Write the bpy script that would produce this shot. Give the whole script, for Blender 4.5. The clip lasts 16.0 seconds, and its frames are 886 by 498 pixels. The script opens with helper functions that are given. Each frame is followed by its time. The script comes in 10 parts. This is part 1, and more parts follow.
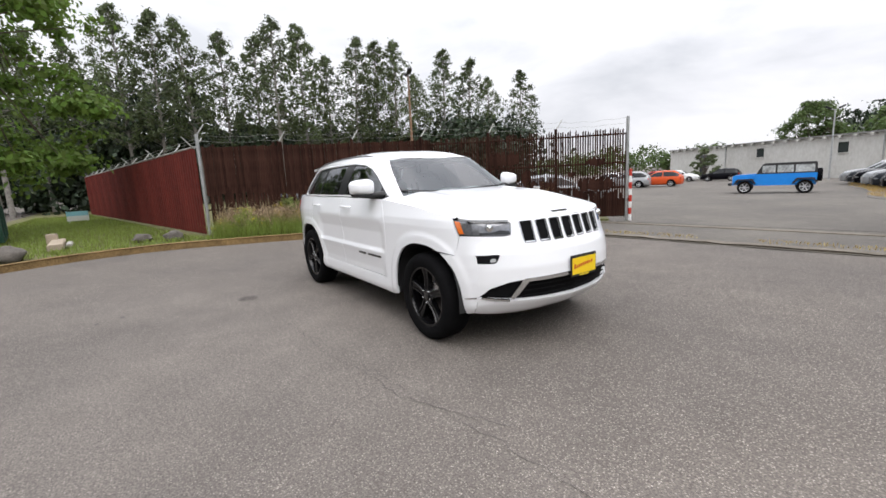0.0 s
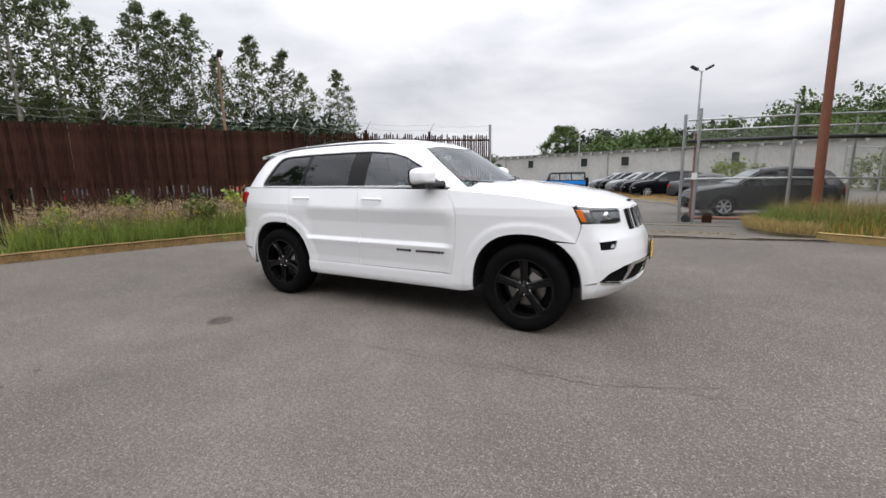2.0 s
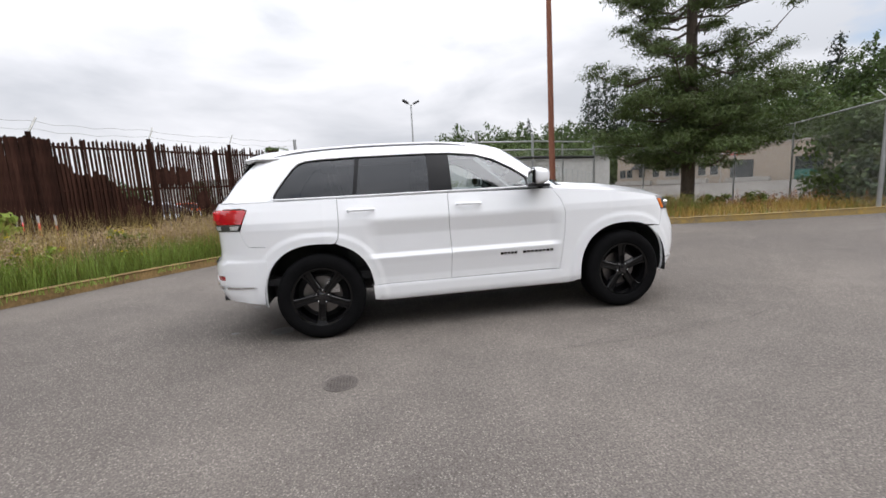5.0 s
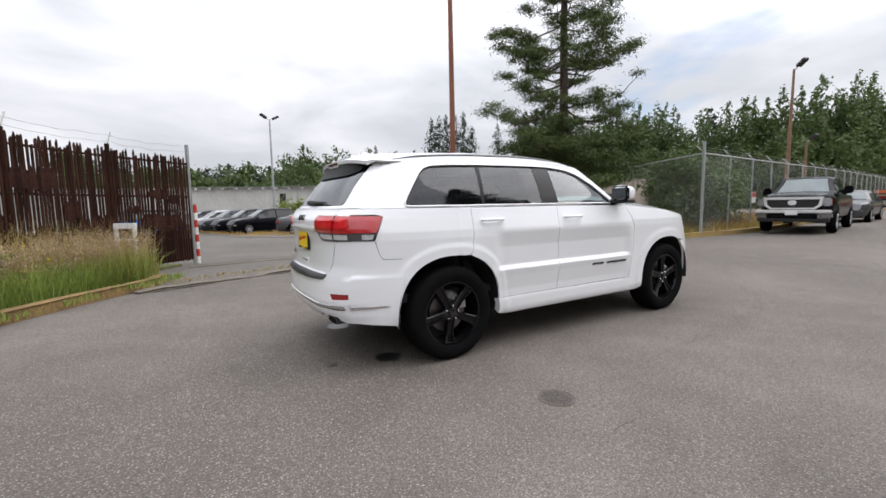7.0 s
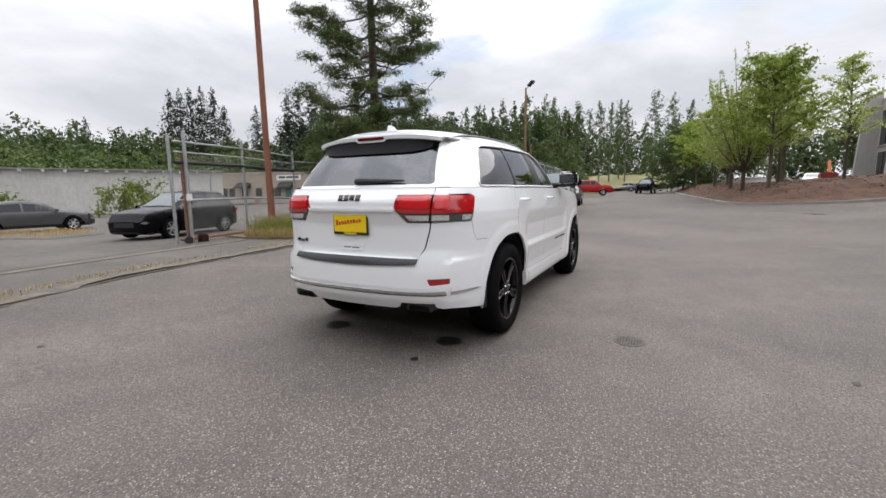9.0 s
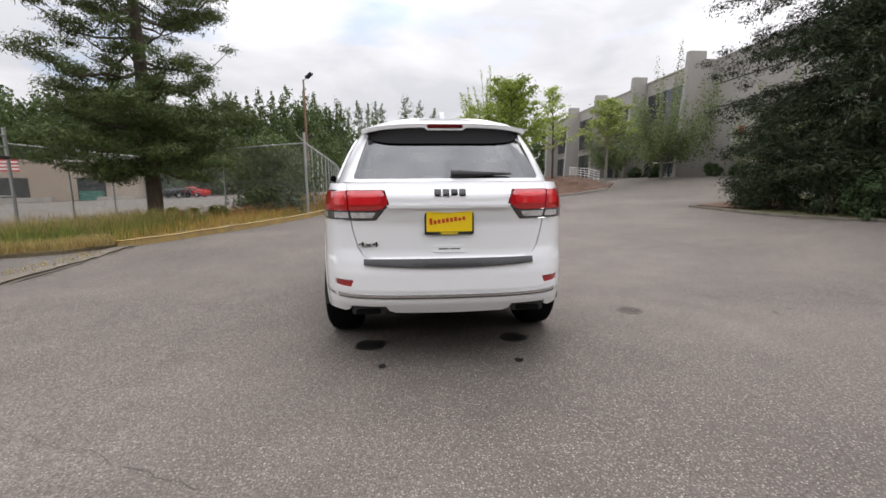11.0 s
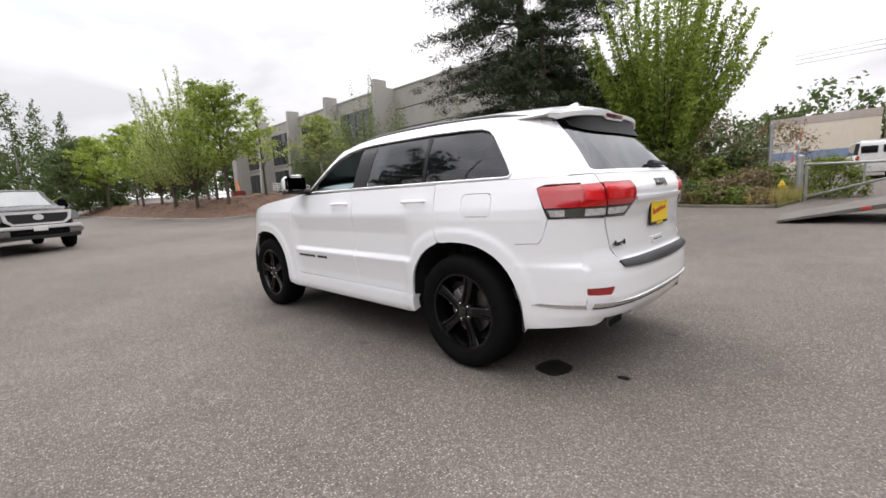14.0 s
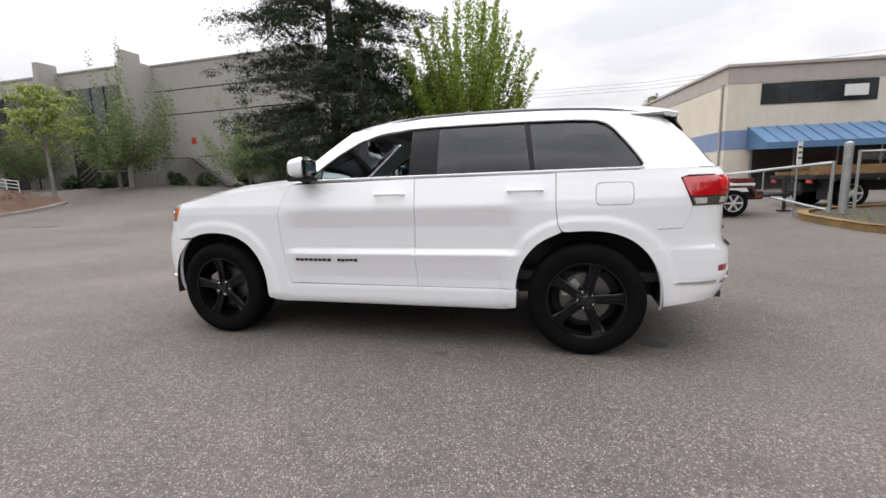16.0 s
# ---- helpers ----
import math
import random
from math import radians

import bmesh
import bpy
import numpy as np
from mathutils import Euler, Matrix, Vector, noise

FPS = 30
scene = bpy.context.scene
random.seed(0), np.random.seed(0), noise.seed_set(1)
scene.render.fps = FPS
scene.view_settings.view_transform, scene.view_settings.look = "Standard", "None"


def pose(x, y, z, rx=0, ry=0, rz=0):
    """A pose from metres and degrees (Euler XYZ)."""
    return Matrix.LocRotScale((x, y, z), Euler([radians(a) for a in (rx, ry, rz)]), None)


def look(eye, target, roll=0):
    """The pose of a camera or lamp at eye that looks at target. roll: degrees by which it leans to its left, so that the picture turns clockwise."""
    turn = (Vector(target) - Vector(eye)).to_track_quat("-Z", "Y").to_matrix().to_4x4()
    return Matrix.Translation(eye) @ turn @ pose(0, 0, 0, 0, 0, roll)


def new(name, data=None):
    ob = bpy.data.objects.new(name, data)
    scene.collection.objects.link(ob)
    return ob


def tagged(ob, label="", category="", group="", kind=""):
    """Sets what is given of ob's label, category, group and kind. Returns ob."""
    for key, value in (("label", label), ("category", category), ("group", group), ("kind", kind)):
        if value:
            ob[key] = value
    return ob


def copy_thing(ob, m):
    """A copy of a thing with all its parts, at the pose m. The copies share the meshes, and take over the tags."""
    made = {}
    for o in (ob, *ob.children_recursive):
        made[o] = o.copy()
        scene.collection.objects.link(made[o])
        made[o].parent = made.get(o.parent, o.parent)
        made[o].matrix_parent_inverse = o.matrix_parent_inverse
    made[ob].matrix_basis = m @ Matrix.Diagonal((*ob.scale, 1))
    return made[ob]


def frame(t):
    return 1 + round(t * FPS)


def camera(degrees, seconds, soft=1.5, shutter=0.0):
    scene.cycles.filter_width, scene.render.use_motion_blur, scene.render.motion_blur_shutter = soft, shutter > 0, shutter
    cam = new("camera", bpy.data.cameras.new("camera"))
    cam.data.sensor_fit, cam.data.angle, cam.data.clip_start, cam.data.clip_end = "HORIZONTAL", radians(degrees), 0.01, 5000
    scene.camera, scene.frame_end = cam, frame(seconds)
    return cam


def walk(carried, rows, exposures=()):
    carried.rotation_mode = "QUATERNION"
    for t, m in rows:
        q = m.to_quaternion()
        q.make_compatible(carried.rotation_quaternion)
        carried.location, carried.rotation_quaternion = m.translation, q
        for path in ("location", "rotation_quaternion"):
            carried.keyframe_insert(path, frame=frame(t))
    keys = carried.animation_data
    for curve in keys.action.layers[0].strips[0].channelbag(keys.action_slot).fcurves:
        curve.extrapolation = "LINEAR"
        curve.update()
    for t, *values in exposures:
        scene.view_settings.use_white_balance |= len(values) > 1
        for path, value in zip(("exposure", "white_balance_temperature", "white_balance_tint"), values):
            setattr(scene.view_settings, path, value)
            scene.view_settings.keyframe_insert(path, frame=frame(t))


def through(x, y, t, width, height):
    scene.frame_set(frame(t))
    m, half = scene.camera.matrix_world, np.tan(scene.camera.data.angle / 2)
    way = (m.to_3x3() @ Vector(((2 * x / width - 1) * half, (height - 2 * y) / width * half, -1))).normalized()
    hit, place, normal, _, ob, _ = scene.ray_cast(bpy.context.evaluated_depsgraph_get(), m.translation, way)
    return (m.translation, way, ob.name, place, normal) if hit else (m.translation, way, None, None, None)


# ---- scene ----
cam = camera(92.1, 16.0, soft=1.6)
PATH = [
    (0, (4.522, -2.827, 1.414), (2.904, -1.7, 1.078), -3.0),
    (0.5, (4.099, -3.24, 1.394), (2.652, -1.892, 1.1), -2.6),
    (1, (3.65, -3.657, 1.387), (2.387, -2.149, 1.027), -0.9),
    (1.5, (3.108, -4.004, 1.379), (1.988, -2.386, 1.022), -0.9),
    (2, (2.542, -4.321, 1.379), (1.603, -2.592, 1.024), -1.2),
    (2.5, (1.948, -4.505, 1.374), (1.19, -2.68, 1.065), -1.8),
    (3, (1.36, -4.692, 1.365), (0.829, -2.783, 1.095), -1.2),
    (3.5, (0.772, -4.774, 1.339), (0.402, -2.823, 1.101), -1.3),
    (4, (0.179, -4.803, 1.338), (0.075, -2.827, 1.044), -2.0),
    (6.5, (-2.745, -4.104, 1.273), (-1.91, -2.303, 1.026), -2.0),
    (7, (-3.281, -3.756, 1.267), (-2.247, -2.058, 1.056), -0.9),
    (7.5, (-3.753, -3.398, 1.254), (-2.505, -1.851, 1.036), -0.8),
    (8, (-4.201, -3.002, 1.237), (-2.738, -1.664, 0.975), -0.5),
    (8.5, (-4.577, -2.56, 1.228), (-2.967, -1.402, 0.967), -0.7),
    (9, (-4.885, -2.051, 1.22), (-3.125, -1.143, 0.947), -0.7),
    (11.5, (-5.136, 0.808, 1.225), (-3.193, 0.427, 0.943), -0.8),
    (12, (-4.919, 1.323, 1.224), (-3.031, 0.721, 0.95), -1.1),
    (12.5, (-4.621, 1.808, 1.211), (-2.839, 0.958, 0.894), -0.7),
    (13, (-4.229, 2.214, 1.2), (-2.545, 1.174, 0.915), -1.6),
    (13.5, (-3.825, 2.617, 1.204), (-2.296, 1.358, 0.926), -1.9),
    (14, (-3.346, 2.939, 1.203), (-1.947, 1.537, 0.927), -3.5),
    (14.5, (-2.872, 3.247, 1.201), (-1.673, 1.664, 0.962), -2.3),
    (15, (-2.389, 3.491, 1.207), (-1.409, 1.766, 0.957), -2.8),
    (15.5, (-1.843, 3.69, 1.223), (-1.118, 1.849, 0.936), -1.5),
    (16, (-1.271, 3.82, 1.204), (-0.755, 1.913, 0.894), -2.1),
]
walk(cam, [(t, look(eye, target, roll)) for t, eye, target, roll in PATH],
     [(0, 0.16, 6450, 12), (0.7, 0.06, 6450, 12), (1.5, -0.07, 6450, 12), (2.5, -0.04, 6440, 12), (4, 0.05, 6420, 12), (8, 0.02, 6430, 12), (9, 0.01, 6450, 12), (11.5, 0.13, 6650, 14), (12.5, 0.28, 6700, 15), (13.2, 0.30, 6700, 15), (14.5, 0.18, 6620, 13), (16, 0.16, 6580, 13)])

# ---------------------------------------------------------------- world and light
SUN_AZ, SUN_EL = radians(-25), radians(48)
world = bpy.data.worlds.new("overcast_sky")
scene.world = world
world.use_nodes = True
wn, wl = world.node_tree.nodes, world.node_tree.links
wn.clear()


def wnode(kind, **values):
    n = wn.new(kind)
    for k, v in values.items():
        n.inputs[k].default_value = v
    return n


w_out = wn.new("ShaderNodeOutputWorld")
w_bg = wnode("ShaderNodeBackground", Strength=1.0)
w_sky = wn.new("ShaderNodeTexSky")
w_sky.sky_type = "NISHITA"
w_sky.sun_disc = False
w_sky.sun_elevation = SUN_EL
w_sky.sun_rotation = radians(90) - SUN_AZ
w_gain = wn.new("ShaderNodeVectorMath")
w_gain.operation = "SCALE"
w_gain.inputs["Scale"].default_value = 0.13
w_tc = wn.new("ShaderNodeTexCoord")
w_map = wn.new("ShaderNodeMapping")
w_map.inputs["Scale"].default_value = (1.0, 1.0, 2.8)
w_n1 = wnode("ShaderNodeTexNoise", Scale=1.7, Detail=7.0, Roughness=0.52, Distortion=0.25)
w_cover = wn.new("ShaderNodeValToRGB")
w_cover.color_ramp.elements[0].position, w_cover.color_ramp.elements[0].color = 0.27, (0, 0, 0, 1)
w_cover.color_ramp.elements[1].position, w_cover.color_ramp.elements[1].color = 0.39, (1, 1, 1, 1)
w_n2 = wnode("ShaderNodeTexNoise", Scale=2.6, Detail=8.0, Roughness=0.5, Distortion=0.3)
w_tone = wn.new("ShaderNodeValToRGB")
w_tone.color_ramp.elements[0].position, w_tone.color_ramp.elements[0].color = 0.36, (0.67, 0.695, 0.735, 1)
w_tone.color_ramp.elements[1].position, w_tone.color_ramp.elements[1].color = 0.62, (0.98, 0.99, 1.02, 1)
w_mix = wn.new("ShaderNodeMix")
w_mix.data_type = "RGBA"
w_mix.clamp_factor = True
wl.new(w_tc.outputs["Generated"], w_map.inputs["Vector"])
wl.new(w_map.outputs["Vector"], w_n1.inputs["Vector"])
wl.new(w_map.outputs["Vector"], w_n2.inputs["Vector"])
wl.new(w_n1.outputs["Fac"], w_cover.inputs["Fac"])
wl.new(w_n2.outputs["Fac"], w_tone.inputs["Fac"])
wl.new(w_sky.outputs["Color"], w_gain.inputs[0])
wl.new(w_cover.outputs["Color"], w_mix.inputs[0])
wl.new(w_gain.outputs["Vector"], w_mix.inputs[6])
wl.new(w_tone.outputs["Color"], w_mix.inputs[7])
# an overcast sky is brightest overhead
w_sep = wn.new("ShaderNodeSeparateXYZ")
w_up = wn.new("ShaderNodeMapRange")
w_sq = wn.new("ShaderNodeMath")
w_sq.operation = "POWER"
w_sq.inputs[1].default_value = 1.8
for k, v in (("From Min", 0.0), ("From Max", 1.0), ("To Min", 0.90), ("To Max", 3.2)):
    w_up.inputs[k].default_value = v
w_lift = wn.new("ShaderNodeVectorMath")
w_lift.operation = "SCALE"
wl.new(w_tc.outputs["Generated"], w_sep.inputs[0])
wl.new(w_sep.outputs["Z"], w_sq.inputs[0])
wl.new(w_sq.outputs[0], w_up.inputs["Value"])
wl.new(w_mix.outputs[2], w_lift.inputs[0])
wl.new(w_up.outputs["Result"], w_lift.inputs["Scale"])
wl.new(w_lift.outputs["Vector"], w_bg.inputs["Color"])
wl.new(w_bg.outputs["Background"], w_out.inputs["Surface"])

sun = bpy.data.lights.new("sun", "SUN")
sun.energy, sun.angle, sun.color = 1.3, radians(50), (1.0, 0.97, 0.93)
sun_ob = new("sun", sun)
sun_ob.matrix_world = look((0, 0, 30), (-30 * math.cos(SUN_AZ) * math.cos(SUN_EL), -30 * math.sin(SUN_AZ) * math.cos(SUN_EL), 30 - 30 * math.sin(SUN_EL)))
scene.view_settings.exposure = 1.13

# ---------------------------------------------------------------- materials
def material(name, base, rough=0.6, metal=0.0, vary=0.0, scale=8.0, fine=60.0, bump=0.0, bump_scale=120.0, dark=None,
             coat=0.0, spec=0.5, island=0.0, streak=1.0, per_object=0.0):
    """A surface with colour variation at two scales and relief. dark: the colour of stains; streak: stretch along z."""
    m = bpy.data.materials.new(name)
    m.use_nodes = True
    nt = m.node_tree
    n, l = nt.nodes, nt.links
    b = n["Principled BSDF"]
    b.inputs["Roughness"].default_value = rough
    b.inputs["Metallic"].default_value = metal
    b.inputs["Specular IOR Level"].default_value = spec
    b.inputs["Coat Weight"].default_value = coat
    b.inputs["Coat Roughness"].default_value = 0.03
    col = (*base, 1)
    b.inputs["Base Color"].default_value = col
    tc = n.new("ShaderNodeTexCoord")
    mp = n.new("ShaderNodeMapping")
    mp.inputs["Scale"].default_value = (1, 1, 1 / streak)
    l.new(tc.outputs["Object"], mp.inputs["Vector"])
    last = None
    if vary or dark:
        n1 = n.new("ShaderNodeTexNoise")
        n1.inputs["Scale"].default_value, n1.inputs["Detail"].default_value = scale, 5
        n2 = n.new("ShaderNodeTexNoise")
        n2.inputs["Scale"].default_value, n2.inputs["Detail"].default_value = fine, 3
        l.new(mp.outputs["Vector"], n1.inputs["Vector"])
        l.new(mp.outputs["Vector"], n2.inputs["Vector"])
        add = n.new("ShaderNodeMath")
        add.operation = "ADD"
        l.new(n1.outputs["Fac"], add.inputs[0])
        l.new(n2.outputs["Fac"], add.inputs[1])
        mr = n.new("ShaderNodeMapRange")
        mr.inputs["From Min"].default_value, mr.inputs["From Max"].default_value = 0.65, 1.35
        l.new(add.outputs[0], mr.inputs["Value"])
        mix = n.new("ShaderNodeMix")
        mix.data_type = "RGBA"
        d = dark or tuple(c * (1 - vary) for c in base)
        hi = base if dark else tuple(min(1, c * (1 + vary)) for c in base)
        mix.inputs[6].default_value, mix.inputs[7].default_value = (*d, 1), (*hi, 1)
        l.new(mr.outputs["Result"], mix.inputs[0])
        last = mix.outputs[2]
    if island or per_object:
        src = n.new("ShaderNodeNewGeometry").outputs["Random Per Island"] if island else n.new("ShaderNodeObjectInfo").outputs["Random"]
        amount = island or per_object
        mr2 = n.new("ShaderNodeMapRange")
        mr2.inputs["To Min"].default_value, mr2.inputs["To Max"].default_value = 1 - amount, 1 + amount
        l.new(src, mr2.inputs["Value"])
        hsv = n.new("ShaderNodeHueSaturation")
        hsv.inputs["Color"].default_value = col
        if last:
            l.new(last, hsv.inputs["Color"])
        l.new(mr2.outputs["Result"], hsv.inputs["Value"])
        last = hsv.outputs["Color"]
    if last:
        l.new(last, b.inputs["Base Color"])
    if bump:
        nb = n.new("ShaderNodeTexNoise")
        nb.inputs["Scale"].default_value, nb.inputs["Detail"].default_value = bump_scale, 4
        l.new(mp.outputs["Vector"], nb.inputs["Vector"])
        bm_ = n.new("ShaderNodeBump")
        bm_.inputs["Strength"].default_value, bm_.inputs["Distance"].default_value = bump, 0.01
        l.new(nb.outputs["Fac"], bm_.inputs["Height"])
        l.new(bm_.outputs["Normal"], b.inputs["Normal"])
    return m


def asphalt_material(name, base, stones, worn):
    """Old asphalt: dark binder, pale exposed stones, broad worn and stained fields."""
    m = bpy.data.materials.new(name)
    m.use_nodes = True
    n, l = m.node_tree.nodes, m.node_tree.links
    b = n["Principled BSDF"]
    b.inputs["Roughness"].default_value = 0.82
    b.inputs["Specular IOR Level"].default_value = 0.2
    tc = n.new("ShaderNodeTexCoord")

    def tex(kind, scale, **kw):
        t = n.new(kind)
        t.inputs["Scale"].default_value = scale
        for k, v in kw.items():
            t.inputs[k].default_value = v
        l.new(tc.outputs["Object"], t.inputs["Vector"])
        return t

    def ramp(src, stops):
        r = n.new("ShaderNodeValToRGB")
        e = r.color_ramp.elements
        while len(e) < len(stops):
            e.new(0.5)
        for el, (p, c) in zip(e, stops):
            el.position, el.color = p, (*c, 1)
        l.new(src, r.inputs["Fac"])
        return r.outputs["Color"]

    def mix(a, bcol, fac, blend="MIX"):
        x = n.new("ShaderNodeMix")
        x.data_type, x.blend_type = "RGBA", blend
        for sock, v in ((6, a), (7, bcol)):
            if isinstance(v, tuple):
                x.inputs[sock].default_value = (*v, 1)
            else:
                l.new(v, x.inputs[sock])
        if isinstance(fac, float):
            x.inputs[0].default_value = fac
        else:
            l.new(fac, x.inputs[0])
        return x.outputs[2]

    cells = tex("ShaderNodeTexVoronoi", 82.0, Randomness=1.0)
    dots = ramp(cells.outputs["Distance"], [(0.0, (1, 1, 1)), (0.26, (1, 1, 1)), (0.46, (0, 0, 0))])
    pick = ramp(cells.outputs["Color"], [(0.36, (0, 0, 0)), (0.70, (1, 1, 1))])
    big = tex("ShaderNodeTexVoronoi", 52.0, Randomness=1.0)
    bdots = ramp(big.outputs["Distance"], [(0.0, (1, 1, 1)), (0.15, (1, 1, 1)), (0.26, (0, 0, 0))])
    bpick = ramp(big.outputs["Color"], [(0.66, (0, 0, 0)), (0.78, (1, 1, 1))])
    grain = ramp(tex("ShaderNodeTexNoise", 95.0, Detail=5.0).outputs["Fac"], [(0.32, (0.64, 0.64, 0.64)), (0.68, (1.36, 1.36, 1.36))])
    broad = ramp(tex("ShaderNodeTexNoise", 0.35, Detail=6.0, Roughness=0.6).outputs["Fac"], [(0.3, (0.86, 0.86, 0.87)), (0.7, (1.14, 1.13, 1.11))])
    mid = ramp(tex("ShaderNodeTexNoise", 2.6, Detail=6.0, Roughness=0.65).outputs["Fac"], [(0.25, (0.87, 0.87, 0.87)), (0.75, (1.12, 1.12, 1.12))])
    grit = ramp(tex("ShaderNodeTexNoise", 36.0, Detail=3.0, Roughness=0.7).outputs["Fac"], [(0.33, (0.80, 0.80, 0.80)), (0.67, (1.20, 1.20, 1.20))])
    wear = ramp(tex("ShaderNodeTexNoise", 0.16, Detail=4.0).outputs["Fac"], [(0.48, (0, 0, 0)), (0.64, (1, 1, 1))])
    c = mix(base, stones, mix(dots, pick, 1.0, "MULTIPLY"))
    c = mix(c, tuple(min(1.0, s * 1.32) for s in stones), mix(bdots, bpick, 1.0, "MULTIPLY"))
    c = mix(c, worn, mix(wear, (0.55, 0.55, 0.55), 1.0, "MULTIPLY"))
    c = mix(c, grain, 1.0, "MULTIPLY")
    c = mix(c, grit, 1.0, "MULTIPLY")
    c = mix(c, broad, 1.0, "MULTIPLY")
    c = mix(c, mid, 1.0, "MULTIPLY")
    l.new(c, b.inputs["Base Color"])
    bp = n.new("ShaderNodeBump")
    bp.inputs["Strength"].default_value, bp.inputs["Distance"].default_value = 0.55, 0.006
    l.new(mix(dots, grain, 0.5), bp.inputs["Height"])
    l.new(bp.outputs["Normal"], b.inputs["Normal"])
    return m


def leaf_material(name, base, island=0.45, through=0.35):
    m = bpy.data.materials.new(name)
    m.use_nodes = True
    n, l = m.node_tree.nodes, m.node_tree.links
    b = n["Principled BSDF"]
    b.inputs["Roughness"].default_value = 0.55
    b.inputs["Specular IOR Level"].default_value = 0.3
    geo = n.new("ShaderNodeNewGeometry")
    mr = n.new("ShaderNodeMapRange")
    mr.inputs["To Min"].default_value, mr.inputs["To Max"].default_value = 1 - island, 1 + island
    l.new(geo.outputs["Random Per Island"], mr.inputs["Value"])
    mh = n.new("ShaderNodeMapRange")
    mh.inputs["To Min"].default_value, mh.inputs["To Max"].default_value = 0.485, 0.515
    l.new(geo.outputs["Random Per Island"], mh.inputs["Value"])
    oi = n.new("ShaderNodeObjectInfo")
    mo = n.new("ShaderNodeMapRange")
    mo.inputs["To Min"].default_value, mo.inputs["To Max"].default_value = 0.82, 1.18
    l.new(oi.outputs["Random"], mo.inputs["Value"])
    mul = n.new("ShaderNodeMath")
    mul.operation = "MULTIPLY"
    l.new(mr.outputs["Result"], mul.inputs[0])
    l.new(mo.outputs["Result"], mul.inputs[1])
    h = n.new("ShaderNodeHueSaturation")
    h.inputs["Color"].default_value = (*base, 1)
    l.new(mh.outputs["Result"], h.inputs["Hue"])
    l.new(mul.outputs[0], h.inputs["Value"])
    l.new(h.outputs["Color"], b.inputs["Base Color"])
    t = n.new("ShaderNodeBsdfTranslucent")
    l.new(h.outputs["Color"], t.inputs["Color"])
    mx = n.new("ShaderNodeMixShader")
    mx.inputs["Fac"].default_value = through
    l.new(b.outputs["BSDF"], mx.inputs[1])
    l.new(t.outputs["BSDF"], mx.inputs[2])
    l.new(mx.outputs["Shader"], n["Material Output"].inputs["Surface"])
    return m


def glass_material(name, tint, clear, rough=0.02, gloss=1.8):
    """Thin car glass: a tinted see-through pane with a mirror-like gloss."""
    m = bpy.data.materials.new(name)
    m.use_nodes = True
    n, l = m.node_tree.nodes, m.node_tree.links
    n.remove(n["Principled BSDF"])
    tr = n.new("ShaderNodeBsdfTransparent")
    tr.inputs["Color"].default_value = (*tint, 1)
    df = n.new("ShaderNodeBsdfDiffuse")
    df.inputs["Color"].default_value = (0.008, 0.009, 0.010, 1)
    base = n.new("ShaderNodeMixShader")
    base.inputs["Fac"].default_value = clear
    l.new(df.outputs["BSDF"], base.inputs[1])
    l.new(tr.outputs["BSDF"], base.inputs[2])
    gl = n.new("ShaderNodeBsdfGlossy")
    gl.inputs["Roughness"].default_value = rough
    gl.inputs["Color"].default_value = (0.95, 0.97, 1, 1)
    fr = n.new("ShaderNodeFresnel")
    fr.inputs["IOR"].default_value = gloss
    mx = n.new("ShaderNodeMixShader")
    l.new(fr.outputs["Fac"], mx.inputs["Fac"])
    l.new(base.outputs["Shader"], mx.inputs[1])
    l.new(gl.outputs["BSDF"], mx.inputs[2])
    l.new(mx.outputs["Shader"], n["Material Output"].inputs["Surface"])
    return m


def mesh_material(name, base, pitch, wire):
    """Woven wire: open diamonds in the plane of the fence, along the object's own x and z."""
    m = bpy.data.materials.new(name)
    m.use_nodes = True
    n, l = m.node_tree.nodes, m.node_tree.links
    b = n["Principled BSDF"]
    b.inputs["Base Color"].default_value = (*base, 1)
    b.inputs["Metallic"].default_value, b.inputs["Roughness"].default_value = 0.6, 0.5
    tc = n.new("ShaderNodeTexCoord")
    sep = n.new("ShaderNodeSeparateXYZ")
    l.new(tc.outputs["Object"], sep.inputs[0])

    def op(kind, a, c):
        x = n.new("ShaderNodeMath")
        x.operation = kind
        for i, v in enumerate((a, c)):
            if isinstance(v, (int, float)):
                x.inputs[i].default_value = v
            else:
                l.new(v, x.inputs[i])
        return x.outputs[0]

    lines = []
    for sign in ("ADD", "SUBTRACT"):
        f = op("FRACT", op("DIVIDE", op(sign, sep.outputs["X"], sep.outputs["Z"]), pitch), 0)
        lines.append(op("LESS_THAN", f, wire))
    on = op("MAXIMUM", lines[0], lines[1])
    tr = n.new("ShaderNodeBsdfTransparent")
    mx = n.new("ShaderNodeMixShader")
    l.new(on, mx.inputs["Fac"])
    l.new(tr.outputs["BSDF"], mx.inputs[1])
    l.new(b.outputs["BSDF"], mx.inputs[2])
    l.new(mx.outputs["Shader"], n["Material Output"].inputs["Surface"])
    return m


